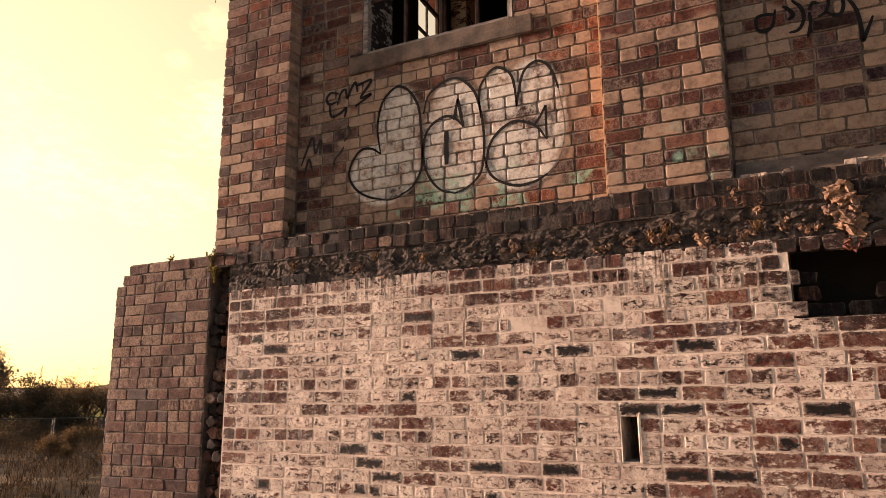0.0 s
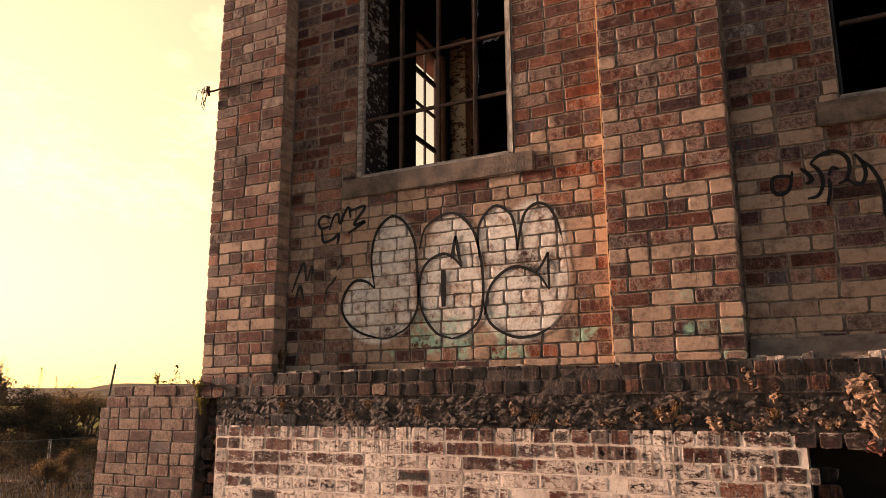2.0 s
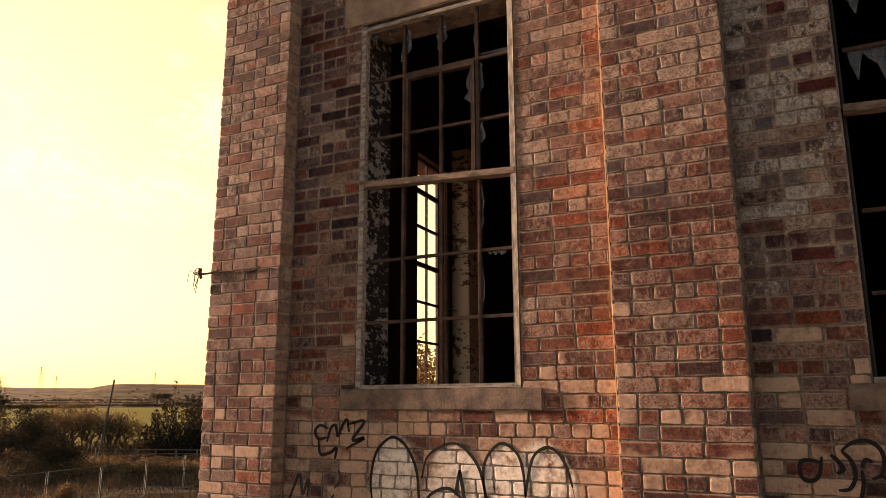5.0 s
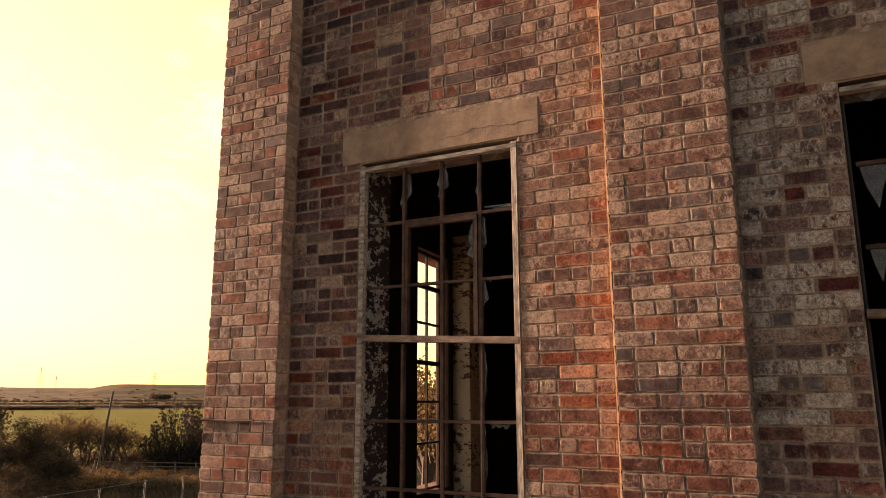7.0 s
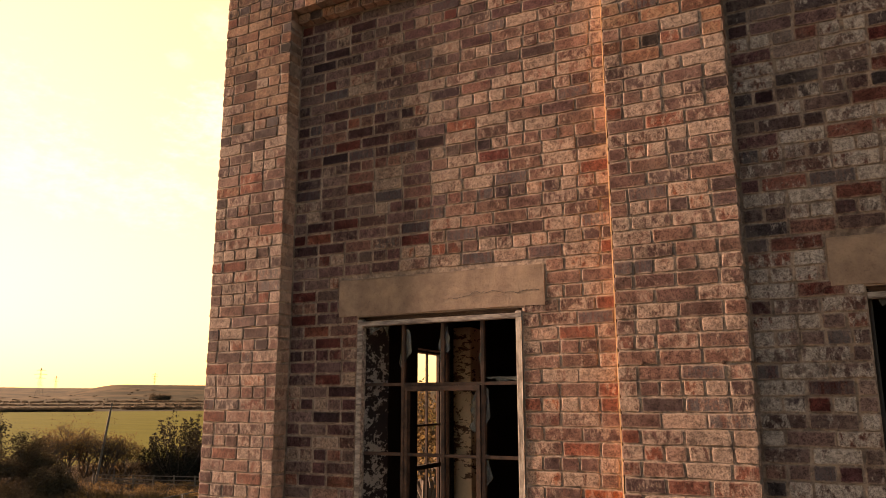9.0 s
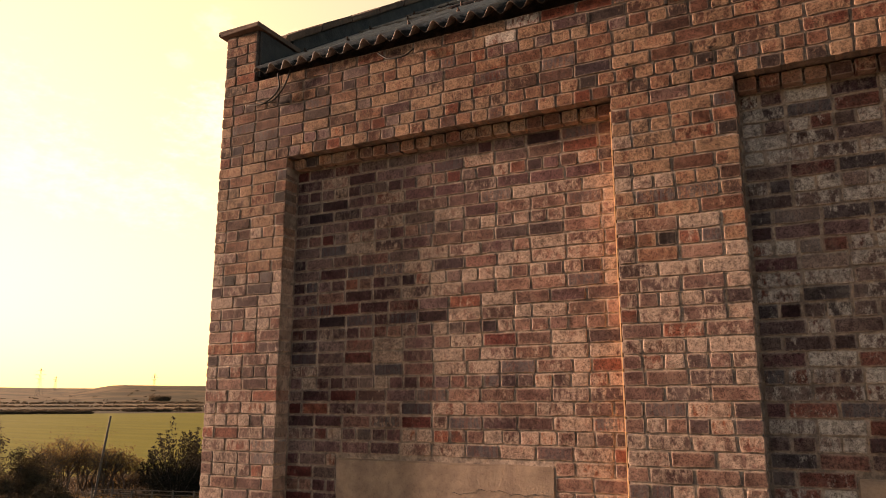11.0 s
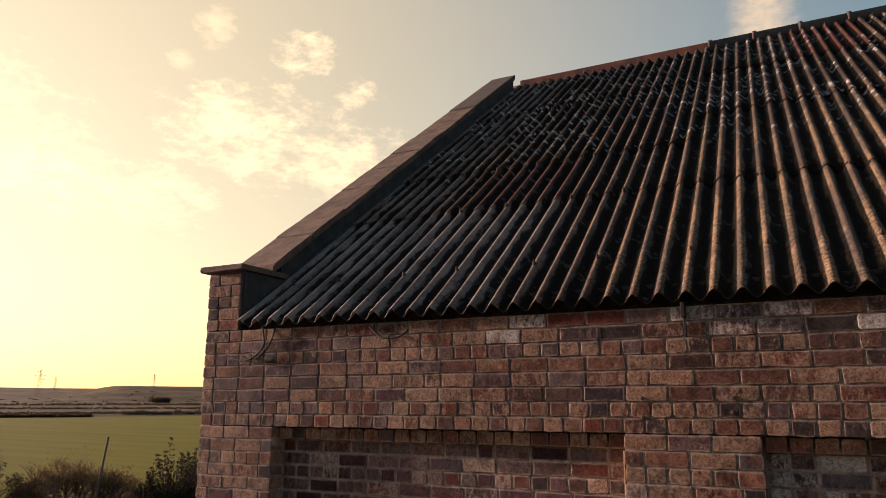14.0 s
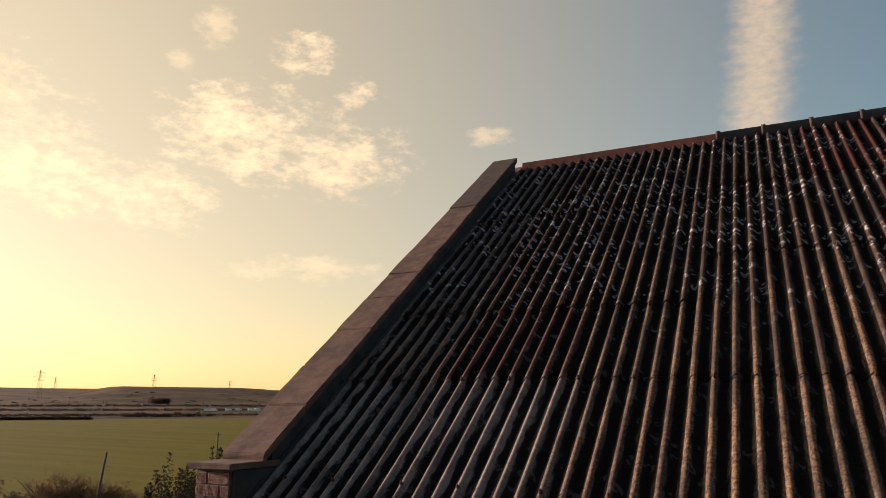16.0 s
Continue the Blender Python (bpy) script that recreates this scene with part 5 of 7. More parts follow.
def tall_window(name, ox, seed, label):
    """Timber frame flush with the bay, a heavy transom, rusty glazing bars and what is left of the glass."""
    r = random.Random(seed)
    w = tagged(holder(name), label, "window", kind="structure")
    x0, x1, z0, z1 = WIN[0] + ox, WIN[1] + ox, WIN[2], WIN[3]

    def bit(part_name, a, b, c, d, e, f, mat, lab="", bevel=0.004):
        bm = bmesh.new()
        add_box(bm, a, b, c, d, e, f, bevel, 0.0015, r)
        return part(part_name, bm, mat, w, lab)

    if ox == 0.0:
        bit("frame_jamb", x0 + 0.002, x0 + 0.042, -0.006, 0.048, z0 + 0.012, z1 - 0.02, M["wood_grey"], "grey weathered timber jamb")
    else:
        # black jamb, so that it sinks into the dark opening
        bit("frame_jamb", x0 + 0.002, x0 + 0.022, 0.060, 0.110, z0 + 0.012, z1 - 0.02, M["tar"], "thin timber jamb, the opening's darkness in its colour")
    bit("frame_jamb", x1 - 0.040, x1 - 0.002, -0.006, 0.048, z0 + 0.012, z1 - 0.02, M["wood"], "sunlit weathered timber jamb")
    bit("frame_head", x0 + 0.002, x1 - 0.002, -0.007, 0.045, z1 - 0.064, z1 - 0.034, M["wood_grey"], "pale weathered timber head")
    bit("frame_foot", x0 + 0.002, x1 - 0.002, 0.0, 0.085, z0 + 0.001, z0 + 0.03, M["wood_grey"])
    rail = bit("transom", x0 + 0.010, x1 - 0.008, -0.014, 0.075, -0.021, 0.021, M["wood_old"], "heavy brown weathered timber transom, sagging at one end")
    for v in rail.data.vertices:
        v.co.z += 5.447 - 0.052 * (v.co.x - x0) + 0.0025 * noise.noise(v.co * 14.0)
    bars = [x0 + 0.342, x0 + 0.640, x0 + 0.923]
    for i, x in enumerate(bars):
        bit("glazing_bar", x - 0.011, x + 0.011, 0.035, 0.065, z0 + 0.03, 5.395, M["bar"], bevel=0.002)
        bit("glazing_bar", x - 0.011, x + 0.011, 0.035, 0.065, 5.42, z1 - 0.06, M["bar"], bevel=0.002)
    for z in (4.453, 4.887, 5.795, 6.245):
        bit("glazing_bar", x0 + 0.042, x1 - 0.04, 0.038, 0.062, z - 0.010, z + 0.010, M["bar"], bevel=0.002)
    # inner casement of the middle lights
    for a, b, c, d in ((bars[0] + 0.018, bars[0] + 0.040, 5.43, 6.225), (bars[2] - 0.046, bars[2] - 0.018, 5.43, 6.225), (bars[0] + 0.018, bars[2] - 0.018, 6.20, 6.232)):
        bit("casement_bar", a, b, 0.028, 0.07, c, d, M["bar"], bevel=0.003)
    # glass that is left
    for x, a, b, reach in ((bars[0] + 0.01, 6.40, 6.62, 0.09), (bars[0] - 0.01, 6.32, 6.55, -0.05), (bars[1] + 0.01, 6.42, 6.63, 0.07), (bars[1] - 0.01, 6.34, 6.60, -0.05),
                           (bars[2] - 0.01, 6.25, 6.52, -0.04), (bars[2] - 0.04, 5.90, 6.20, -0.12), (bars[2] + 0.012, 5.98, 6.22, 0.08), (bars[2] + 0.012, 5.62, 5.82, 0.07),
                           (bars[2] + 0.012, 5.0, 5.36, 0.04), (bars[0] - 0.01, 5.62, 5.80, -0.05), (bars[2] + 0.012, 4.5, 4.85, 0.03)):
        edge_shard(w, x, a, b, reach * 0.62, r)
    for a, b, z, d in ((bars[2] + 0.02, x1 - 0.05, 6.285, 0.05), (x0 + 0.05, x0 + 0.22, z1 - 0.064, 0.07), (bars[2] + 0.05, x1 - 0.1, 4.875, 0.04), (bars[2] + 0.02, x1 - 0.2, 5.80, 0.04)):
        top_shard(w, a, b, z, d, r)
    return w


tall_window("window_1", 0.0, 3, "tall broken timber window with rusty glazing bars")
w2 = tall_window("window_2", STEP, 8, "tall dark broken window with some glass left")
for a, b, z, d in ((1.31, 1.60, 6.235, 0.30), (1.31, 1.50, 5.81, 0.25), (1.62, 1.88, 5.81, 0.20)):
    top_shard(w2, a, b, z, d, random.Random(int(a * 100)))

# the steel window in the gable
gw = tagged(holder("window_3"), "tall steel window in the gable, most panes gone", "window", kind="structure")
gy0, gy1, gz0, gz1 = GABLE_WIN
for y, h in ((gy0 + 0.02, 0.013), (2.775, 0.010), (3.095, 0.009), (3.415, 0.018), (gy1 - 0.02, 0.010)):
    bm = bmesh.new()
    add_box(bm, -2.790, -2.760, y - h, y + h, gz0, gz1, 0.003)
    part("glazing_bar", bm, M["bar"], gw)
for i, z in enumerate((gz0 + 0.02, 4.574, 5.018, 5.445, 5.885, 6.302, gz1 - 0.02)):
    bm = bmesh.new()
    h = 0.024 if i in (3, 5) else 0.012
    add_box(bm, -2.794, -2.756, gy0, gy1 - 0.012, z - h, z + h, 0.003)
    part("glazing_bar", bm, M["bar"], gw)

# ---------------------------------------------------------------- sprayed lines on the bays
def spray_line(owner, pts, width, mat, y=-0.0066, ends=0.55, name="stroke"):
    """One sprayed stroke, laid as a skin of paint on the brick; pts in x and z."""
    line = curve_points([(x, 0, z) for x, z in pts], 9)
    bm = bmesh.new()
    rows = []
    n = len(line)
    for i, p in enumerate(line):
        d = (line[min(n - 1, i + 1)] - line[max(0, i - 1)]).normalized()
        s = Vector((-d.z, 0, d.x))
        w = width * (1 - (1 - ends) * abs(2 * i / max(1, n - 1) - 1) ** 4) * (1 + 0.18 * noise.noise(p * 9.0))
        rows.append([bm.verts.new(p + s * w / 2 + Vector((0, y, 0))), bm.verts.new(p - s * w / 2 + Vector((0, y, 0))),
                     bm.verts.new(p - s * w / 2 + Vector((0, y + 0.0012, 0))), bm.verts.new(p + s * w / 2 + Vector((0, y + 0.0012, 0)))])
    for a, b in zip(rows, rows[1:]):
        for k in range(4):
            bm.faces.new((a[k], a[(k + 1) % 4], b[(k + 1) % 4], b[k]))
    bm.faces.new(rows[0]), bm.faces.new(rows[-1][::-1])
    bmesh.ops.recalc_face_normals(bm, faces=bm.faces)
    return part(name, bm, mat, owner)


graffiti = tagged(holder("graffiti"), "large white and black sprayed bubble letters on brick", "graffiti")
BIG = [
    [(-1.65, 3.2), (-1.68, 3.4), (-1.65, 3.57), (-1.58, 3.66), (-1.5, 3.69), (-1.41, 3.63), (-1.34, 3.5), (-1.32, 3.34), (-1.31, 3.16), (-1.32, 3.03), (-1.39, 2.92), (-1.49, 2.87)],
    [(-1.65, 3.2), (-1.72, 3.25), (-1.81, 3.26), (-1.88, 3.2), (-1.92, 3.09), (-1.87, 2.98), (-1.76, 2.9), (-1.63, 2.86)],
    [(-1.3, 3.44), (-1.26, 3.57), (-1.16, 3.64), (-1.06, 3.66), (-0.98, 3.62), (-0.9, 3.52), (-0.86, 3.38), (-0.84, 3.23), (-0.84, 3.08), (-0.87, 2.94), (-0.96, 2.86), (-1.06, 2.83)],
    [(-1.06, 2.83), (-1.17, 2.87), (-1.26, 2.98), (-1.3, 3.11), (-1.29, 3.26), (-1.23, 3.35), (-1.12, 3.39), (-1.04, 3.35), (-0.99, 3.29)],
    [(-0.86, 3.33), (-0.87, 3.5), (-0.84, 3.59), (-0.77, 3.66), (-0.71, 3.66), (-0.64, 3.6), (-0.61, 3.5), (-0.6, 3.36)],
    [(-0.6, 3.36), (-0.58, 3.48), (-0.54, 3.6), (-0.46, 3.65), (-0.39, 3.62), (-0.34, 3.54), (-0.31, 3.43)],
    [(-0.83, 2.97), (-0.8, 3.12), (-0.73, 3.21), (-0.63, 3.26), (-0.54, 3.24), (-0.46, 3.19), (-0.4, 3.1)],
    [(-0.84, 3.06), (-0.8, 2.93), (-0.72, 2.86), (-0.61, 2.82), (-0.49, 2.83), (-0.4, 2.87)],
]
for s in BIG:
    spray_line(graffiti, s, 0.019, M["spray"])
for s, w in (([(-0.99, 3.29), (-1.01, 3.39), (-1.03, 3.5)], 0.022), ([(-1.03, 3.5), (-1.045, 3.43), (-1.06, 3.35)], 0.020), ([(-1.12, 3.28), (-1.12, 3.16), (-1.12, 3.04)], 0.036),
             ([(-0.4, 3.1), (-0.4, 3.2), (-0.4, 3.33)], 0.018), ([(-0.4, 3.33), (-0.44, 3.26), (-0.48, 3.21)], 0.016)):
    spray_line(graffiti, s, w, M["spray"], -0.0072, 0.85)
spray_line(graffiti, [(-1.65, 2.862), (-1.56, 2.85), (-1.47, 2.872)], 0.011, M["spray_faint"])
spray_line(graffiti, [(-0.4, 2.87), (-0.32, 2.96), (-0.28, 3.1), (-0.28, 3.24), (-0.31, 3.43)], 0.010, M["spray_ghost"])
tag_small = tagged(holder("graffiti"), "small dark scribbled tag on brick", "graffiti")
for s in ([(-2.03, 3.74), (-2.1, 3.76), (-2.14, 3.72), (-2.11, 3.67), (-2.04, 3.68)], [(-2.04, 3.65), (-2.01, 3.74), (-1.97, 3.76), (-1.95, 3.69), (-1.92, 3.75), (-1.88, 3.8), (-1.86, 3.72)],
          [(-1.87, 3.77), (-1.74, 3.79), (-1.83, 3.67), (-1.74, 3.68), (-1.88, 3.61)], [(-2.11, 3.66), (-2.09, 3.57), (-2.01, 3.58), (-1.96, 3.61), (-1.97, 3.54)]):
    spray_line(tag_small, s, 0.022, M["spray"])
for s in ([(-2.36, 3.22), (-2.31, 3.34), (-2.26, 3.43), (-2.23, 3.3), (-2.19, 3.4), (-2.19, 3.29)], [(-2.33, 3.14), (-2.29, 3.26), (-2.25, 3.15)],
          [(-2.07, 3.13), (-2.05, 3.22), (-2.0, 3.27), (-1.97, 3.31)], [(-1.97, 3.35), (-1.92, 3.41), (-1.94, 3.47)]):
    spray_line(tag_small, s, 0.020, M["spray_faint"])
tag_east = tagged(holder("graffiti"), "black looped spray tag on brick", "graffiti")
for s in ([(0.98, 3.61), (0.94, 3.62), (0.89, 3.61), (0.89, 3.54), (0.93, 3.52), (0.97, 3.55), (0.99, 3.64)], [(1.03, 3.65), (1.06, 3.62), (1.08, 3.58), (1.05, 3.56)],
          [(1.08, 3.67), (1.12, 3.62), (1.13, 3.55), (1.1, 3.49), (1.05, 3.48)], [(1.08, 3.67), (1.13, 3.71), (1.2, 3.72), (1.25, 3.68), (1.26, 3.62), (1.24, 3.56), (1.2, 3.54)],
          [(1.16, 3.58), (1.16, 3.51), (1.14, 3.43)], [(1.16, 3.59), (1.18, 3.63), (1.21, 3.62)], [(1.24, 3.56), (1.28, 3.53), (1.31, 3.53), (1.33, 3.58), (1.32, 3.64), (1.29, 3.69)],
          [(1.32, 3.65), (1.36, 3.6), (1.39, 3.52), (1.4, 3.43), (1.4, 3.35), (1.42, 3.39), (1.46, 3.48)]):
    spray_line(tag_east, s, 0.020, M["spray"])

# pale paint that ran down from the ledge over the plinth
r = random.Random(88)
for x, z0, z1 in ((0.042, 2.19, 2.07), (0.124, 2.18, 2.09), (0.189, 2.17, 2.07), (0.296, 2.16, 1.89), (-0.11, 2.20, 2.12), (0.40, 2.17, 2.10), (0.53, 2.16, 2.03), (0.66, 2.15, 2.06), (0.78, 2.15, 1.98), (1.54, 1.72, 1.40), (1.60, 1.66, 1.45)):
    spray_line(plinth, [(x, z0), (x - 0.002, (z0 + z1) / 2), (x + r.uniform(-0.006, 0.004), z1)], r.uniform(0.008, 0.014), M["flaunch"], -0.1500, 0.4, "paint_run")

# ---------------------------------------------------------------- small ironwork, cables, weeds on the building
bracket = tagged(holder("iron_bracket"), "rusty iron bar bracket with a frayed rope end", "bracket")
bm = bmesh.new()
tube(bm, [(-2.58, -0.150, 4.885), (-2.75, -0.152, 4.885), (-3.02, -0.155, 4.885), (-3.10, -0.16, 4.880), (-3.20, -0.165, 4.885)], 0.008, 6)
part("bar", bm, M["iron"], bracket)
bm = bmesh.new()
tube(bm, [(-3.14, -0.165, 4.85), (-3.165, -0.165, 4.885), (-3.15, -0.165, 4.92), (-3.18, -0.165, 4.93)], [0.012, 0.02, 0.016, 0.006], 6)
part("clamp", bm, M["iron"], bracket)
r = random.Random(6)
for i in range(6):
    a = Vector((-3.17 - 0.02 * i % 0.05, -0.165, 4.89))
    b = a + Vector((r.uniform(-0.10, 0.02), r.uniform(-0.02, 0.02), r.uniform(-0.03, 0.05)))
    c = b + Vector((r.uniform(-0.05, 0.03), 0, r.uniform(-0.16, -0.02)))
    bm = bmesh.new()
    tube(bm, curve_points([a, b, c], 5), 0.0025, 4)
    part("rope_strand", bm, M["cable"], bracket)


def cable(ctrl, rad, label):
    bm = bmesh.new()
    tube(bm, curve_points(ctrl, 7), rad, 6)
    return tagged(new("cable", mesh_of("cable", bm, M["cable"], True)), label, "cable")


cable([(-2.52, -0.15, 9.80), (-2.50, -0.16, 9.66), (-2.62, -0.17, 9.57), (-2.80, -0.155, 9.585)], 0.006, "loose black cable loop under the eaves")
cable([(-2.40, -0.15, 9.82), (-2.43, -0.16, 9.70), (-2.52, -0.155, 9.60), (-2.62, -0.155, 9.575), (-2.70, -0.15, 9.60)], 0.006, "loose black cable end under the eaves")
cable([(-1.62, -0.15, 9.76), (-1.52, -0.165, 9.69), (-1.40, -0.165, 9.685), (-1.33, -0.15, 9.73)], 0.006, "short sagging cable under the eaves")
gutter = tagged(holder("gutter_bracket"), "rusty iron gutter bracket under the eaves", "bracket")
bm = bmesh.new()
add_box(bm, 0.355, 0.375, -0.20, -0.137, 9.72, 9.80, 0.003)
add_box(bm, 0.357, 0.373, -0.150, -0.137, 9.62, 9.74, 0.003)
part("arm", bm, M["cable"], gutter)
for x, z, nm in ((0.348, 2.80, "hook"), (0.56, 6.33, "anchor"), (0.14, 6.335, "anchor"), (0.115, 9.30, "anchor"), (0.115, 9.20, "anchor"), (0.577, 9.30, "anchor"), (0.57, 9.23, "anchor")):
    bm = bmesh.new()
    if nm == "hook":
        tube(bm, curve_points([(x, -0.12, z), (x, -0.175, z - 0.005), (x - 0.004, -0.185, z + 0.02), (x - 0.004, -0.18, z + 0.045)], 5), 0.006, 6)
    else:
        tube(bm, [(x, -0.12, z), (x, -0.1385, z), (x, -0.141, z)], [0.011, 0.011, 0.006], 8)
    tagged(new("iron_" + nm, mesh_of(nm, bm, M["iron"])), "small rusty iron %s in the brick pier" % nm, nm)


def weed(base, height, n, seed, label, mat="weed"):
    """A small plant rooted in a joint: thin stems with small leaves."""
    r = random.Random(seed)
    ob = tagged(holder("wall_weed", base), label, "plant")
    stems, leaves = bmesh.new(), bmesh.new()
    for _ in range(n):
        a = r.uniform(0, 6.28)
        lean = Vector((math.cos(a), -abs(math.sin(a)) * 0.6, 0)) * r.uniform(0.1, 0.5) * height
        pts = curve_points([Vector((0, 0, 0)), lean * 0.35 + Vector((0, 0, height * 0.5)), lean + Vector((0, 0, height * r.uniform(0.6, 1.0)))], 4)
        tube(stems, pts, 0.0018, 4)
        for p in pts[1:]:
            for _ in range(3):
                s = r.uniform(0.008, 0.02)
                u = Vector((r.uniform(-1, 1), r.uniform(-1, 1), r.uniform(-0.3, 1))).normalized() * s
                w = u.orthogonal().normalized() * s * 0.45
                v = [leaves.verts.new(p + q) for q in (Vector((0, 0, 0)), u * 0.5 + w, u, u * 0.5 - w)]
                leaves.faces.new(v)
    part("stems", stems, M["bark"], ob)
    part("leaves", leaves, M[mat], ob)


weed((-2.39, -0.06, 2.66), 0.14, 9, 1, "small green weed in the pier's corner", "leaf_brown")
weed((-3.05, -0.13, 2.34), 0.16, 16, 2, "yellowing weed in the wall's scar")
weed((-3.08, -0.14, 2.45), 0.16, 10, 3, "yellowing weed in the wall's scar")
weed((-3.72, 0.05, 2.56), 0.12, 5, 4, "thin dry weed on the wall top")


def dry_tuft(base, height, n, seed):
    """A tuft of straw-dry grass that grows out of the broken ledge: thin bent blades."""
    r = random.Random(seed)
    ob = tagged(holder("dry_grass_tuft", base), "small tuft of dry orange grass on the ledge", "plant", "dry tufts on the ledge")
    bm = bmesh.new()
    for _ in range(n):
        lean = Vector((r.gauss(0, 0.35), -abs(r.gauss(0, 0.2)), r.choice((1, 1, 1, -0.6)))) * height * r.uniform(0.5, 1.0)
        a = Vector((r.gauss(0, 0.012), r.uniform(-0.01, 0.005), r.gauss(0, 0.006)))
        tube(bm, [a, a + lean * 0.6, a + lean + Vector((r.gauss(0, 0.01), -0.006, -0.01))], [0.0026, 0.002, 0.0008], 3, False)
    part("grass_clump", bm, M["straw"], ob)


r = random.Random(61)
for k, (x, z) in enumerate(((-2.30, 2.39), (-1.58, 2.40), (-1.22, 2.38), (-0.45, 2.37), (0.22, 2.36), (0.36, 2.38), (0.80, 2.36))):
    dry_tuft((x + r.uniform(-0.05, 0.05), -0.128, z + r.uniform(-0.02, 0.03)), r.uniform(0.04, 0.07), r.randint(30, 50), 200 + k)

# ---------------------------------------------------------------- land
EYE0 = Vector((1.0, -4.25, 0))


def ramp01(v, a, b):
    t = min(1.0, max(0.0, (v - a) / (b - a)))
    return t * t * (3 - 2 * t)


def land_z(x, y):
    dx, dy = x - EYE0.x, y - EYE0.y
    d = math.hypot(dx, dy)
    az = math.degrees(math.atan2(-dx, dy))
    z = GROUND + 2.6 * ramp01(d, 70, 480)
    if d > 480:
        z += 6.5 * min(1.0, (d - 480) / 520)
    if d > 1000:
        z += 60.0 * min(1.0, (d - 1000) / 2500)
    z += 19.5 * math.exp(-((d - 1600) / 360) ** 2) * ramp01(az, 54.5, 50.2) * ramp01(az, 33, 43)
    z += 0.10 * noise.noise(Vector((x * 0.08, y * 0.08, 0))) * ramp01(d, 8, 40) * (1 - ramp01(d, 60, 110))
    z += 2.2 * noise.noise(Vector((x * 0.003, y * 0.003, 4))) * ramp01(d, 800, 1500)
    return z


def polar(az, d):
    """A place on the land, by the angle to the left of +y and the distance from the drone's column."""
    x, y = EYE0.x - d * math.sin(radians(az)), EYE0.y + d * math.cos(radians(az))
    return Vector((x, y, land_z(x, y)))


def make_ground():
    bm = bmesh.new()
    radii = [0.0] + [3.0 * (4700 / 3.0) ** (i / 90) for i in range(91)]
    angles = sorted([a for a in range(62, 390, 4)] + [30 + 0.8 * k for k in range(40)])
    rings = []
    for d in radii[1:]:
        rings.append([bm.verts.new(polar(a, d)) for a in angles])
    mid = bm.verts.new((EYE0.x, EYE0.y, GROUND))
    n = len(angles)
    for k in range(n):
        bm.faces.new((mid, rings[0][(k + 1) % n], rings[0][k]))
        for a, b in zip(rings, rings[1:]):
            bm.faces.new((a[k], a[(k + 1) % n], b[(k + 1) % n], b[k]))
    bmesh.ops.recalc_face_normals(bm, faces=bm.faces)
    if sum(f.normal.z for f in bm.faces) < 0:
        bmesh.ops.reverse_faces(bm, faces=bm.faces)
    ob = structure("ground", bm, M["ground"], "pale yard added for bounce light, rough dry grass, green crop field, heath hills", "ground")
    for p in ob.data.polygons:
        p.use_smooth = True


make_ground()


# ---------------------------------------------------------------- trees and hedges
def leaf_quads(bm, centre, n, spread, size, r, flat=0.7):
    for _ in range(n):
        p = centre + Vector((r.gauss(0, spread), r.gauss(0, spread), r.gauss(0, spread * flat)))
        u = Vector((r.uniform(-1, 1), r.uniform(-1, 1), r.uniform(-1, 1))).normalized()
        w = u.orthogonal().normalized()
        s = size * r.uniform(0.5, 1.3)
        bm.faces.new([bm.verts.new(p + u * s * a + w * s * b) for a, b in ((-1, 0), (0, -0.5), (1, 0), (0, 0.5))])


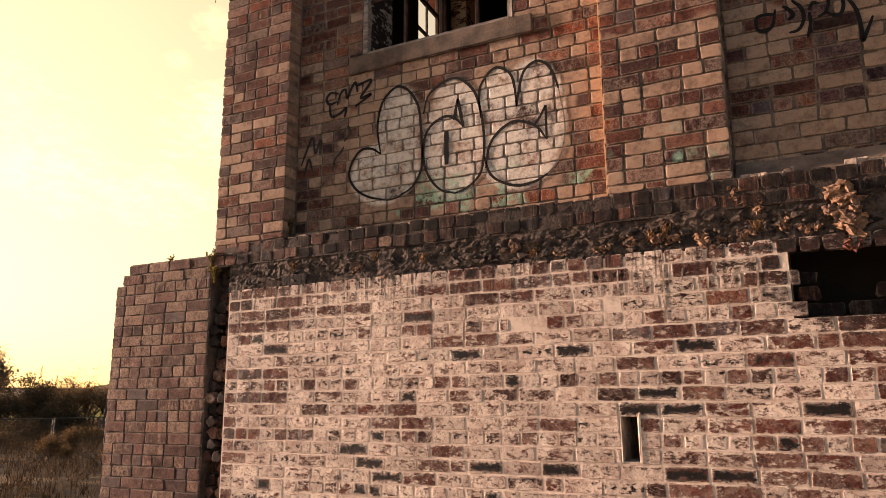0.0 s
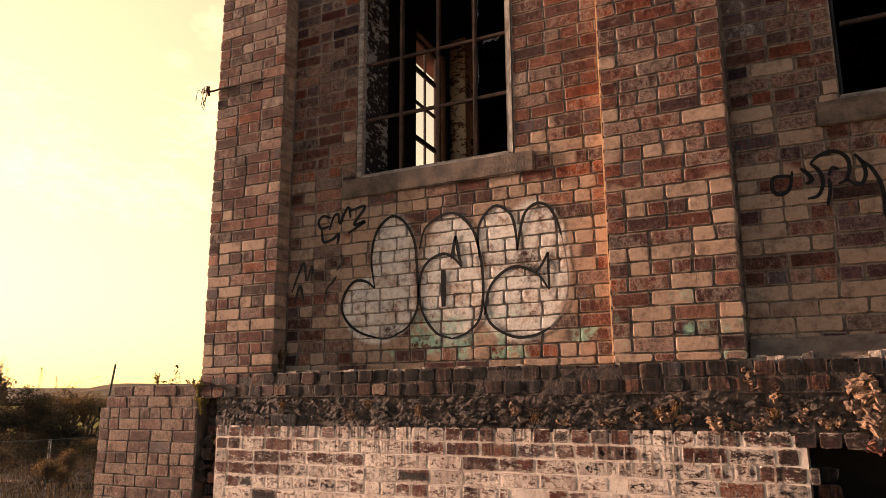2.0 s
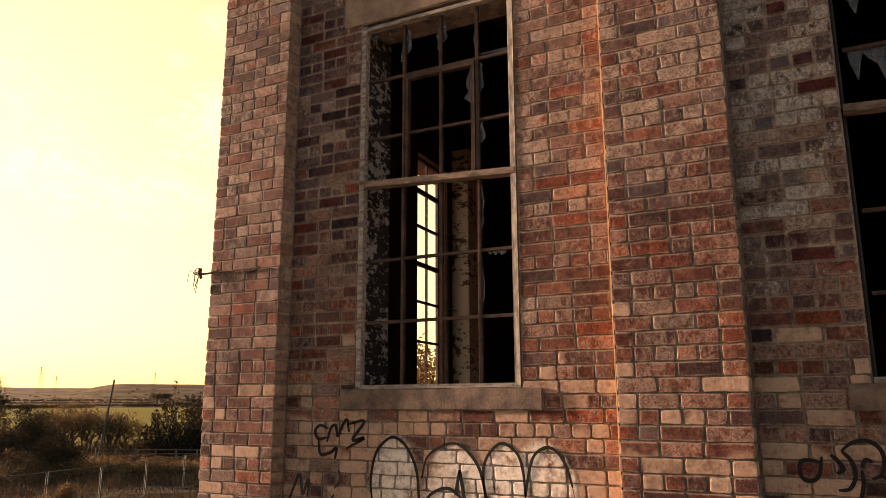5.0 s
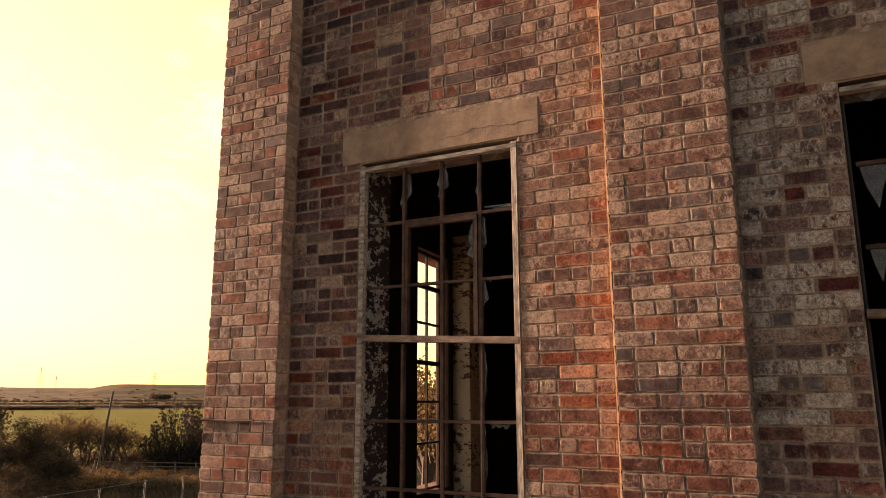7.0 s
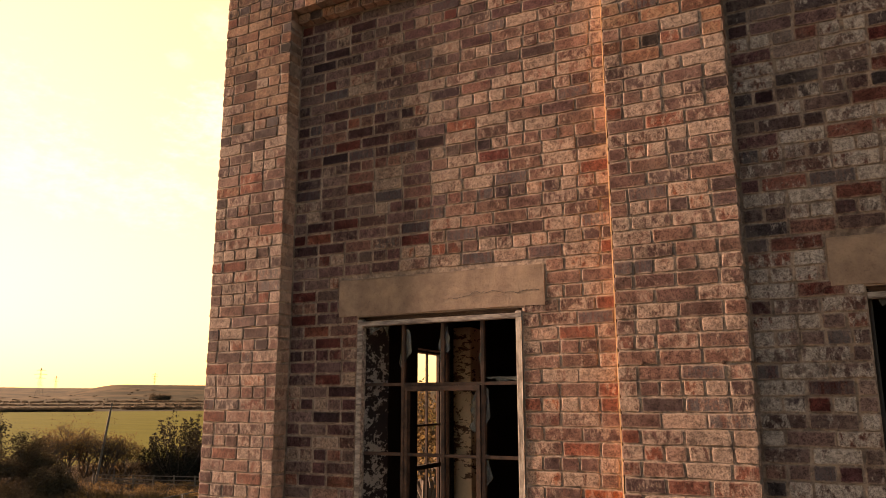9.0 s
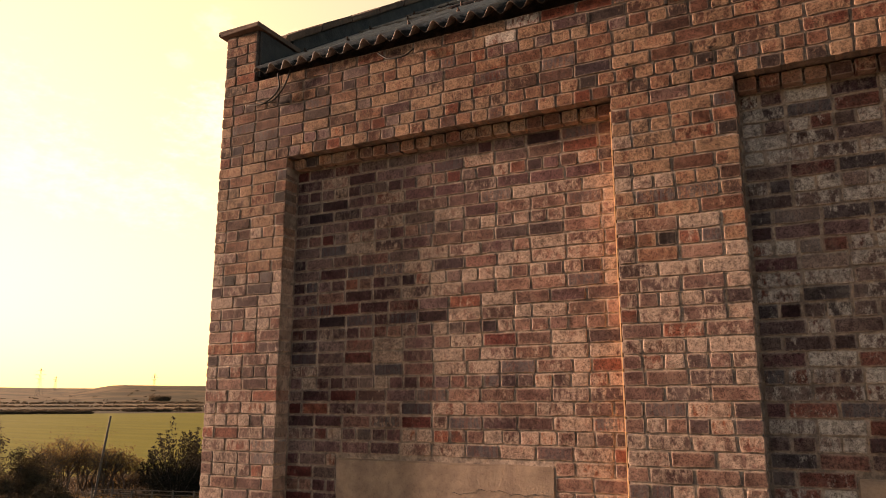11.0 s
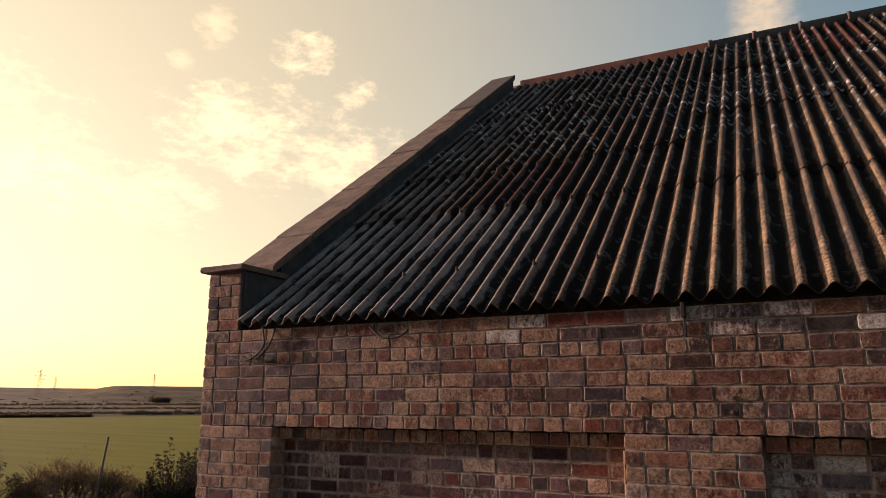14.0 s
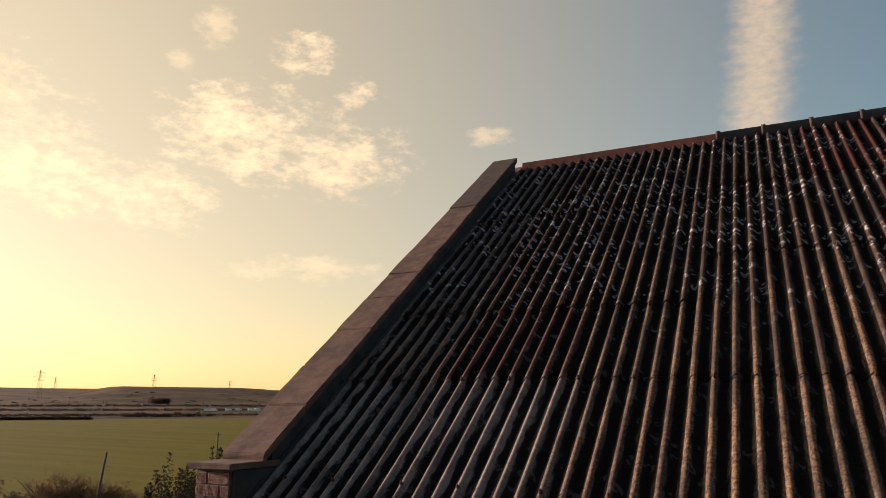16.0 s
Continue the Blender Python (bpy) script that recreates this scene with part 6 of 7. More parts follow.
def tree(name, at, height, width, seed, leaf, leaves=2600, size=0.13, stems=1, bare=0.0, label="", cat="tree", lowest=0.25, fill=0):
    """A tapered trunk or several stems, forking limbs, and leaves clustered round the twigs."""
    r = random.Random(seed)
    ob = tagged(holder(name, at), label, cat)
    wood, crown = bmesh.new(), bmesh.new()
    tips = []

    def limb(p, d, length, rad, level):
        q = p + d * length * 0.5 + Vector((r.uniform(-1, 1), r.uniform(-1, 1), r.uniform(-0.3, 0.6))) * length * 0.10
        e = p + d * length + Vector((r.uniform(-1, 1), r.uniform(-1, 1), r.uniform(-0.4, 0.5))) * length * 0.16
        tube(wood, [p, q, e], [rad, rad * 0.8, rad * 0.55], 5 if level > 1 else 7, False)
        tips.append((e, level))
        if level < 4:
            for k in range(r.choice((2, 3, 3)) if level else r.choice((4, 5))):
                f = r.uniform(0.45, 1.0)
                a = p.lerp(e, f)
                t = Vector((r.uniform(-1, 1) * width, r.uniform(-1, 1) * width, r.uniform(-0.1, 1.0) * height * 0.55)).normalized()
                limb(a, (d * 0.55 + t * 0.8).normalized(), length * r.uniform(0.5, 0.72), rad * 0.6, level + 1)

    for s in range(stems):
        a = r.uniform(0, 6.28)
        off = Vector((math.cos(a), math.sin(a), 0)) * (0.0 if stems == 1 else width * 0.22 * r.random())
        lean = Vector((r.uniform(-0.35, 0.35), r.uniform(-0.35, 0.35), 1)) if stems > 1 else Vector((r.uniform(-0.1, 0.1), r.uniform(-0.1, 0.1), 1))
        limb(off - Vector((0, 0, 0.2)), lean.normalized(), height * (0.36 if stems == 1 else 0.40), 0.032 * height / stems ** 0.4, 0)
    good = [t for t, l in tips if l >= 2 and t.z > lowest * height * 0.5 and t.z < height * 1.05 and math.hypot(t.x, t.y) < width * 0.75]
    for t in good:
        if r.random() >= bare:
            leaf_quads(crown, t, max(3, leaves // max(1, len(good))), height * 0.055, size, r)
    # foliage that closes the inside of a dense crown, uneven at its rim
    while fill > 0:
        a, c = r.uniform(0, 6.28), r.uniform(-0.15, 1.0)
        way = Vector((math.cos(a), math.sin(a), 0))
        rim = width * 0.5 * math.sqrt(max(0.02, 1 - max(0.0, c) ** 2.2)) * (0.85 + 0.5 * noise.noise(Vector((way.x * 1.6 + seed, way.y * 1.6, c * 3.0))))
        p = way * rim * math.sqrt(r.random()) + Vector((0, 0, max(0.1, c * height * (0.92 + 0.16 * noise.noise(Vector((way.x * 2.0, way.y * 2.0, seed)))))))
        leaf_quads(crown, p, 6, height * 0.035, size, r)
        fill -= 6
    part("trunk", wood, M["bark"], ob)
    part("crown", crown, M[leaf], ob)
    return ob


def scrub(name, spots, size, seed, mat, label, cat="hedge", dense=16):
    """A hedge or thicket too far off to count: clumps of leaves of uneven height, in one object."""
    r = random.Random(seed)
    bm = bmesh.new()
    for p, w, h in spots:
        for _ in range(r.randint(4, 7)):
            c = p + Vector((r.uniform(-w, w), r.uniform(-w, w), h * r.uniform(0.1, 0.75)))
            leaf_quads(bm, c, dense, h * 0.22, size, r)
    return tagged(new(name, mesh_of(name, bm, M[mat])), label, cat, kind="stuff")


tree("tree", polar(57.7, 72), 9.3, 5.6, 5, "leaf_dark", 9000, 0.10, 1, 0.05, "tall dark broadleaf tree at the field's edge")
def spiky_tree(at, height, width, seed, label):
    """An evergreen of many upright, pointed lobes round leaning stems."""
    r = random.Random(seed)
    ob = tagged(holder("tree", at), label, "tree")
    wood, crown = bmesh.new(), bmesh.new()
    for k in range(64):
        a, f = r.uniform(0, 6.28), math.sqrt(r.random())
        foot = Vector((math.cos(a), math.sin(a), 0)) * width * 0.40 * f
        top = foot * 1.3 + Vector((0, 0, height * (1.0 - 0.62 * f * f) * r.uniform(0.70, 1.05)))
        if k < 24:
            tube(wood, [Vector((foot.x * 0.2, foot.y * 0.2, -0.2)), foot * 0.8 + Vector((0, 0, top.z * 0.45)), top], [0.09, 0.05, 0.015], 5, False)
        for j in range(14):
            t = 0.06 + 0.94 * j / 13
            c = (foot * (0.6 + 0.4 * t)).lerp(top, t)
            leaf_quads(crown, Vector((c.x, c.y, top.z * t)), 22, 0.42 * (1.10 - t) + 0.06, 0.095, r, 0.8)
    part("trunk", wood, M["bark"], ob)
    part("crown", crown, M["leaf_black"], ob)


spiky_tree(polar(46.1, 77), 6.9, 6.6, 8, "dense dark evergreen tree beside the rail fence")
spiky_tree(polar(43.2, 80), 7.6, 5.0, 18, "dense dark evergreen tree beside the rail fence")
tree("tree", polar(28.3, 38), 10.3, 4.2, 9, "leaf_brown", 4200, 0.13, 1, 0.25, "tall thin autumn tree behind the building")
for az, d, h, w, s in ((57.6, 66, 4.9, 4.8, 31), (56.0, 68, 5.1, 4.8, 32), (59.6, 64, 4.8, 4.4, 33), (55.0, 70, 4.6, 4.0, 37), (61.5, 66, 4.6, 4.4, 34), (53.9, 62, 3.0, 4.2, 36)):
    tree("bush", polar(az, d), h, w, s, "leaf_dark", 5000, 0.07, 4, 0.05, "dense dark thorn bush in rough grass", "bush", 0.02, 5000)
for az, d, h, w, s in ((54.5, 80, 6.1, 4.6, 40), (53.2, 82, 6.5, 4.8, 41), (51.8, 84, 6.3, 4.6, 42), (50.6, 80, 6.1, 4.4, 43), (49.4, 83, 4.6, 3.0, 44)):
    tree("bush", polar(az, d), h, w, s, "leaf_brown", 3400, 0.075, 5, 0.35, "half-bare autumn thorn bush with tangled twigs", "bush", 0.05, 250)
r = random.Random(77)
scrub("undergrowth", [(polar(r.uniform(54.8, 63), r.uniform(54, 74)), 1.6, r.uniform(0.9, 2.2)) for _ in range(150)], 0.06, 1, "leaf_dark", "tangled dark undergrowth below the bushes", "undergrowth", 60)
scrub("undergrowth", [(polar(r.uniform(43.0, 55), r.uniform(60, 74)), 1.2, r.uniform(0.3, 0.8)) for _ in range(110)], 0.055, 21, "leaf_brown", "rough brown undergrowth round the rail fence", "undergrowth", 50)
scrub("undergrowth", [(polar(r.uniform(43.0, 52.5), r.uniform(86, 93)), 1.2, r.uniform(0.7, 1.4)) for _ in range(60)], 0.08, 11, "grass", "pale dry reeds behind the rail fence", "undergrowth", 50)
scrub("hedge", [(polar(a, 462 + r.uniform(-2, 2)), 1.4, r.uniform(1.6, 2.3)) for a in [52.0 + 0.11 * k for k in range(110)]], 0.35, 2, "hedge", "clipped brown hedge at the field's far edge", "hedge", 30)
scrub("hedge", [(polar(a, 545 + r.uniform(-6, 6)), 2.2, r.uniform(0.8, 1.7)) for a in [38 + 0.13 * k for k in range(200)] if r.random() < 0.8], 0.4, 3, "leaf_far", "low ragged brown hedge beyond the field")
scrub("hedge", [(polar(44.2 + 6.0 * r.random() ** 1.2, 520 + r.uniform(-8, 8)), 2.0, r.uniform(1.6, 3.2)) for _ in range(26)], 0.5, 13, "hedge", "round brown thorn bushes beyond the field", "hedge", 26)
scrub("hedge", [(polar(a, 690 + r.uniform(-10, 10)), 2.5, r.uniform(1.0, 2.2)) for a in [38 + 0.12 * k for k in range(210)] if r.random() < 0.75], 0.5, 4, "leaf_far", "low ragged brown hedge beyond the field")
scrub("hedge", [(polar(a, 880 + r.uniform(-15, 15)), 3.0, r.uniform(1.2, 2.6)) for a in [38 + 0.11 * k for k in range(230)] if r.random() < 0.7], 0.7, 5, "leaf_far", "far brown hedge at the foot of the hill")
scrub("woodland", [(polar(r.uniform(47.2, 48.2), r.uniform(1000, 1030)), 4.0, r.uniform(5, 9)) for _ in range(14)], 1.0, 6, "leaf_far", "small far copse at the foot of the hill", "trees", 40)
scrub("woodland", [(polar(r.uniform(38, 62), r.uniform(960, 1300)), 4.0, r.uniform(1.0, 1.8)) for _ in range(45)], 0.7, 7, "leaf_far", "scattered scrub on the hill", "trees")


# dry grass in front of the fence
def grass(name, n, az0, az1, d0, d1, h0, h1, seed, mat, label):
    r = random.Random(seed)
    verts, faces = [], []
    for _ in range(n):
        p = polar(r.uniform(az0, az1), math.sqrt(r.uniform(d0 * d0, d1 * d1)))
        k = 0.55 + 0.9 * max(0.0, 0.5 + noise.noise(Vector((p.x * 0.25, p.y * 0.25, 7))))
        for _ in range(3):
            h = r.uniform(h0, h1) * k
            a = r.uniform(0, 6.28)
            side = Vector((math.cos(a), math.sin(a), 0)) * 0.018
            lean = Vector((r.uniform(-0.4, 0.4), r.uniform(-0.4, 0.4), 1)) * h
            b = p + Vector((r.uniform(-0.1, 0.1), r.uniform(-0.1, 0.1), -0.03))
            i = len(verts)
            verts += [b - side, b + side, b + lean * 0.6 + side * 0.7, b + lean]
            faces += [(i, i + 1, i + 2), (i, i + 2, i + 3)]
    me = bpy.data.meshes.new(name)
    me.from_pydata(verts, [], faces)
    me.materials.append(M[mat])
    return tagged(new(name, me), label, "grass", kind="stuff")


for az, d, h, w, q in ((54.6, 36.6, 1.9, 0.9, 52), (53.8, 37.5, 1.4, 1.0, 53), (53.1, 38.5, 2.0, 0.6, 54), (50.6, 39.0, 0.9, 1.0, 56)):
    tree("tall_weed", polar(az, d), h, w, q, "leaf_brown", 700, 0.030, 6, 0.3, "tall yellow-brown weed clump beside the wire fence", "plant", 0.05, 120)
r = random.Random(5)
scrub("weeds", [(polar(r.uniform(47, 62), r.uniform(22, 52)), 0.7, r.uniform(0.5, 1.3)) for _ in range(26)], 0.035, 8, "grass", "clumps of tall brown weeds in the rough grass", "weeds", 50)
grass("dry_grass", 5200, 41, 63, 15, 62, 0.12, 0.42, 3, "grass", "long dry yellow grass in front of the fence")
grass("dry_grass", 4000, 40, 63, 48, 96, 0.3, 0.7, 4, "grass", "rough brown grass beyond the fence")


# ---------------------------------------------------------------- fences, poles, pylons
def wire_panel(p, q, label):
    """One temporary fence panel on blocks: tube frame, mesh of wires, feet."""
    ob = tagged(holder("fence_panel", p), label, "fence", "temporary fence panels")
    d = q - p
    up = Vector((0, 0, 1.95))

    def tube_bit(name, a, b, rad):
        bm = bmesh.new()
        tube(bm, [a, b], rad, 6)
        part(name, bm, M["galv"], ob)

    i, o = d * 0.012, d * 0.988
    tube_bit("post", i, i + up, 0.022)
    tube_bit("post", o, o + up, 0.022)
    tube_bit("rail", i + up * 0.985, o + up * 0.985, 0.026)
    tube_bit("rail", i + up * 0.07, o + up * 0.07, 0.017)
    bm = bmesh.new()
    for k in range(1, 28):
        a = i.lerp(o, k / 28)
        tube(bm, [a + up * 0.07, a + up * 0.98], 0.002, 3, False)
    for k in range(1, 9):
        tube(bm, [i + up * (0.07 + 0.1 * k), o + up * (0.07 + 0.1 * k)], 0.002, 3, False)
    part("wire_mesh", bm, M["galv"], ob)
    bm = bmesh.new()
    add_box(bm, -0.3, 0.3, -0.11, 0.11, -0.03, 0.11, 0.02)
    part("foot_block", bm, M["tar"], ob, "black rubber block foot")


a, b = polar(54.3, 40.0), polar(51.06, 42.7)
for k in range(-4, 5):
    p, q = a + (b - a) * k, a + (b - a) * (k + 0.99)
    wire_panel(Vector((p.x, p.y, land_z(p.x, p.y))), Vector((q.x, q.y, land_z(q.x, q.y))), "galvanised temporary wire fence panel on rough ground")


def rail_fence(a, b, n, rails, label):
    ob = tagged(holder("rail_fence", a), label, "fence")
    d = b - a
    for k in range(n + 1):
        p = d * (k / n)
        p = Vector((p.x, p.y, land_z(a.x + p.x, a.y + p.y) - a.z))
        bm = bmesh.new()
        add_box(bm, p.x - 0.06, p.x + 0.06, p.y - 0.06, p.y + 0.06, p.z - 0.3, p.z + 1.22, 0.01)
        part("post", bm, M["post"], ob)
    for h in rails:
        bm = bmesh.new()
        tube(bm, [Vector((0, 0, h)), d + Vector((0, 0, h))], 0.045, 5)
        part("rail", bm, M["post"], ob)


rail_fence(polar(51.5, 74), polar(42.0, 66), 7, (0.45, 0.8, 1.12), "dark old timber post and rail fence")
rail_fence(polar(49.5, 92), polar(42.0, 97), 7, (0.5, 1.0), "dark old timber post and rail fence")


def pole(name, p, top, rad, label, arm=False):
    ob = tagged(holder(name, p), label, "pole")
    bm = bmesh.new()
    tube(bm, [Vector((0, 0, -0.3)), (top - p) * 0.5, top - p], [rad, rad * 0.9, rad * 0.75], 8)
    part("shaft", bm, M["post"], ob)
    if arm:
        bm = bmesh.new()
        c = (top - p) * 0.92
        add_box(bm, c.x - 0.7, c.x + 0.7, c.y - 0.05, c.y + 0.05, c.z - 0.05, c.z + 0.06)
        part("cross_arm", bm, M["post"], ob)


p = polar(51.35, 78)
q = polar(50.75, 78)
pole("leaning_pole", p, Vector((q.x, q.y, 6.15)), 0.12, "leaning weathered timber pole in the bushes")
p = polar(43.5, 150)
pole("utility_pole", p, p + Vector((0, 0, 6.2)), 0.14, "timber utility pole with a cross arm", True)
p = polar(44.65, 520)
pole("utility_pole", p, p + Vector((0, 0, 9.0)), 0.22, "far tall timber pole beyond the field")


def pylon(az, d, h, label):
    base = polar(az, d)
    ob = tagged(holder("pylon", base), label, "pylon")
    w = h * 0.085

    def lattice(name, segs, rad):
        bm = bmesh.new()
        for s, e in segs:
            tube(bm, [s, e], rad, 3, False)
        part(name, bm, M["galv"], ob)

    def width(z):
        return w * (1 - z / h) ** 1.3 + 0.5

    segs = []
    levels = [h * k / 9 for k in range(10)]
    for z0, z1 in zip(levels, levels[1:]):
        a, b = width(z0), width(z1)
        for sx, sy in ((1, 1), (1, -1), (-1, 1), (-1, -1)):
            segs.append((Vector((sx * a, sy * a, z0)), Vector((sx * b, sy * b, z1))))
        segs.append((Vector((a, -a, z0)), Vector((-b, -b, z1))))
        segs.append((Vector((-a, -a, z0)), Vector((b, -b, z1))))
        segs.append((Vector((a, a, z0)), Vector((a * 0.9, -b, z1))))
    lattice("tower", segs, 0.08 + d * 0.00005)
    along = Vector((0.82, 0.57, 0))
    for f, s in ((0.62, 0.17), (0.76, 0.22), (0.90, 0.15)):
        z = h * f
        lattice("cross_arm", [(along * h * s * k, Vector((0, 0, z + h * 0.03))) for k in ()] + [(Vector((0, 0, z)) - along * h * s, Vector((0, 0, z)) + along * h * s),
                (Vector((0, 0, z + h * 0.04)), Vector((0, 0, z)) + along * h * s), (Vector((0, 0, z + h * 0.04)), Vector((0, 0, z)) - along * h * s)], 0.08 + d * 0.00005)


for az, d, h in ((55.3, 1400, 46), (54.35, 2400, 40), (48.1, 1900, 37), (42.9, 2300, 36)):
    pylon(az, d, h, "far lattice steel electricity pylon")


def van(az, d, seed):
    p = polar(az, d)
    ob = tagged(holder("van", p), "far white parked van beyond the field", "van", "parked vans")
    ob.rotation_euler = (0, 0, radians(35 + seed * 3))
    bm = bmesh.new()
    add_box(bm, -2.6, 1.5, -1.0, 1.0, 0.5, 2.6, 0.15)
    part("body", bm, M["white"], ob)
    bm = bmesh.new()
    add_box(bm, 1.5, 2.7, -0.95, 0.95, 0.5, 1.9, 0.2)
    part("cab", bm, M["white"], ob)
    for x, y in ((-1.6, -1.02), (-1.6, 1.02), (1.7, -1.02), (1.7, 1.02)):
        bm = bmesh.new()
        tube(bm, [(x, y - 0.1, 0.4), (x, y + 0.1, 0.4)], 0.4, 12)
        part("wheel", bm, M["dark"], ob)


for k, (az, d) in enumerate(((44.35, 640), (43.9, 645), (42.9, 655), (42.2, 650), (41.3, 660), (40.8, 655))):
    van(az, d, k)

# ---------------------------------------------------------------- the gables and the roof run off square
for ob in list(bpy.data.objects):
    top = ob
    while top.parent:
        top = top.parent
    if ob.type == "MESH" and top.name in ("wall_gable_west", "wall_gable_east", "wall_back", "floor", "wall_inner_west", "wall_inner_pier", "wall_reveal_3", "window_3",
                                          "roof_front", "roof_back", "ceiling", "wall_parapet"):
        if ob.name.startswith("bolt"):
            ob.location.x -= SKEW * ob.location.y
        else:
            for v in ob.data.vertices:
                v.co.x -= SKEW * v.co.y

# ---------------------------------------------------------------- the bricks, laid last
def heads4(shift):
    return lambda i: (i - shift) % 4 == 0


def by_height(limed=99.0):
    """Red brick at the foot, lime-stained brick above, nearly white with lime and painted skylight over the level
    given.
    """
    def pick(u, z, rnd):
        kind = "limed" if z + rnd.gauss(0, 0.55) > limed else "lower" if z + rnd.gauss(0, 0.45) < 5.3 else "brick"
        # the corner pier's shadow on this bay is put into dark mauve bricks
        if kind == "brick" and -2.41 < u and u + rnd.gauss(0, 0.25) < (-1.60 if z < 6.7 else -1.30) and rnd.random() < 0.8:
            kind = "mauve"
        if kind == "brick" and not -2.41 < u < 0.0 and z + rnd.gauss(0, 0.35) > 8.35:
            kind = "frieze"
        # shade and soot below the band, put into the brick colour too
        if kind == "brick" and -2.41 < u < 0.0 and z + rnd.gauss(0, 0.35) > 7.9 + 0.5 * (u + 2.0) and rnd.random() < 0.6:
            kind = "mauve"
        if kind == "lower" and u > 0.71 and rnd.random() < 0.35:
            kind = "mauve"
        if kind == "limed" and rnd.random() < 0.14:
            kind = "mauve"
        return M[kind], M[kind + "_joined"], None
    return pick


rnd = random.Random(101)
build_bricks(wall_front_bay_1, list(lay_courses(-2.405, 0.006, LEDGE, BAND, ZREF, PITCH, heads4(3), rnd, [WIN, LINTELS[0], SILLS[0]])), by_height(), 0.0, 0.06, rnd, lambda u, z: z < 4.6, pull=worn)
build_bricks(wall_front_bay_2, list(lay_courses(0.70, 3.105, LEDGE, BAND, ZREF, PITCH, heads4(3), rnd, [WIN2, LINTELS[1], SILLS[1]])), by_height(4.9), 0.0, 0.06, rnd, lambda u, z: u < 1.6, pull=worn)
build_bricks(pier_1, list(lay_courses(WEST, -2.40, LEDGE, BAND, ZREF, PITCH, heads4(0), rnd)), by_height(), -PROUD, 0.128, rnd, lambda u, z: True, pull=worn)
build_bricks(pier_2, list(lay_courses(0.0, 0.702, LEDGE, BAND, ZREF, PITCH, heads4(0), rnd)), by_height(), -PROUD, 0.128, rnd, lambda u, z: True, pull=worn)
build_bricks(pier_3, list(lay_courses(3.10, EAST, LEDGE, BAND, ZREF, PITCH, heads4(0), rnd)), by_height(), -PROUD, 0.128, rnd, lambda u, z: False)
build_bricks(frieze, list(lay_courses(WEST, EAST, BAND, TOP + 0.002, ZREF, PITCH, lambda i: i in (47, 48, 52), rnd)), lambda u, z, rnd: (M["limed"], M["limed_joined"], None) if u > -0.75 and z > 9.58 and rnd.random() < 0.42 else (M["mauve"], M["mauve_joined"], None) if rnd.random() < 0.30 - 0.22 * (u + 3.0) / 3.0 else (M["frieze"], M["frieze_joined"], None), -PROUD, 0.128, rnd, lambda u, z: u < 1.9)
# the half-way corbel course under the band
build_bricks(frieze, list(lay_courses(-2.40, 0.0, BAND - PITCH, BAND, ZREF, PITCH, lambda i: True, rnd)), same("frieze"), -0.066, 0.06, rnd, lambda u, z: True)
build_bricks(frieze, list(lay_courses(0.702, 3.10, BAND - PITCH, BAND, ZREF, PITCH, lambda i: True, rnd)), same("frieze"), -0.066, 0.06, rnd, lambda u, z: u < 1.6)
build_bricks(pier_head, list(lay_courses(WEST, -2.758, TOP + 0.002, 10.23, ZREF, PITCH, heads4(1), rnd)), same("frieze"), -PROUD, 0.12, rnd, lambda u, z: True)
LOW = 0.0835
build_bricks(ledge_core, [(u, z + rnd.uniform(-0.006, 0.006), w, h, i) for u, z, w, h, i in lay_courses(WEST + 0.02, EAST, 2.475, LEDGE, LEDGE, PITCH, lambda i: True, rnd)], lambda u, z, rnd: (M["dull"], M["dull_joined"], None) if rnd.random() < 0.50 - 0.5 * (u + 3.0) / 2 else (M["soot"], M["soot_joined"], None), -0.1465, 0.10, rnd, lambda u, z: u < 1.6, 1.0, 0.0028)
build_bricks(ledge, [c for c in lay_courses(-2.85, EAST, 2.275, 2.36, 2.275, PITCH, lambda i: False, rnd) if rnd.random() < 0.5], same("soot"), -0.134, 0.05, rnd, lambda u, z: u < 1.6, 1.0, 0.006)
# the big hole is torn course by course
torn_holes = [HOLES[1]]
for k in range(1, 5):
    z = 1.574 - LOW / 2 + LOW * (3 + k)
    torn_holes.append((HOLES[0][0] + (0.17, 0.09, 0.0, 0.06, -0.02)[k] + rnd.uniform(-0.02, 0.02), HOLES[0][1] + (0.0, -0.10, -0.03, 0.02, 0.0)[k], z, z + LOW))
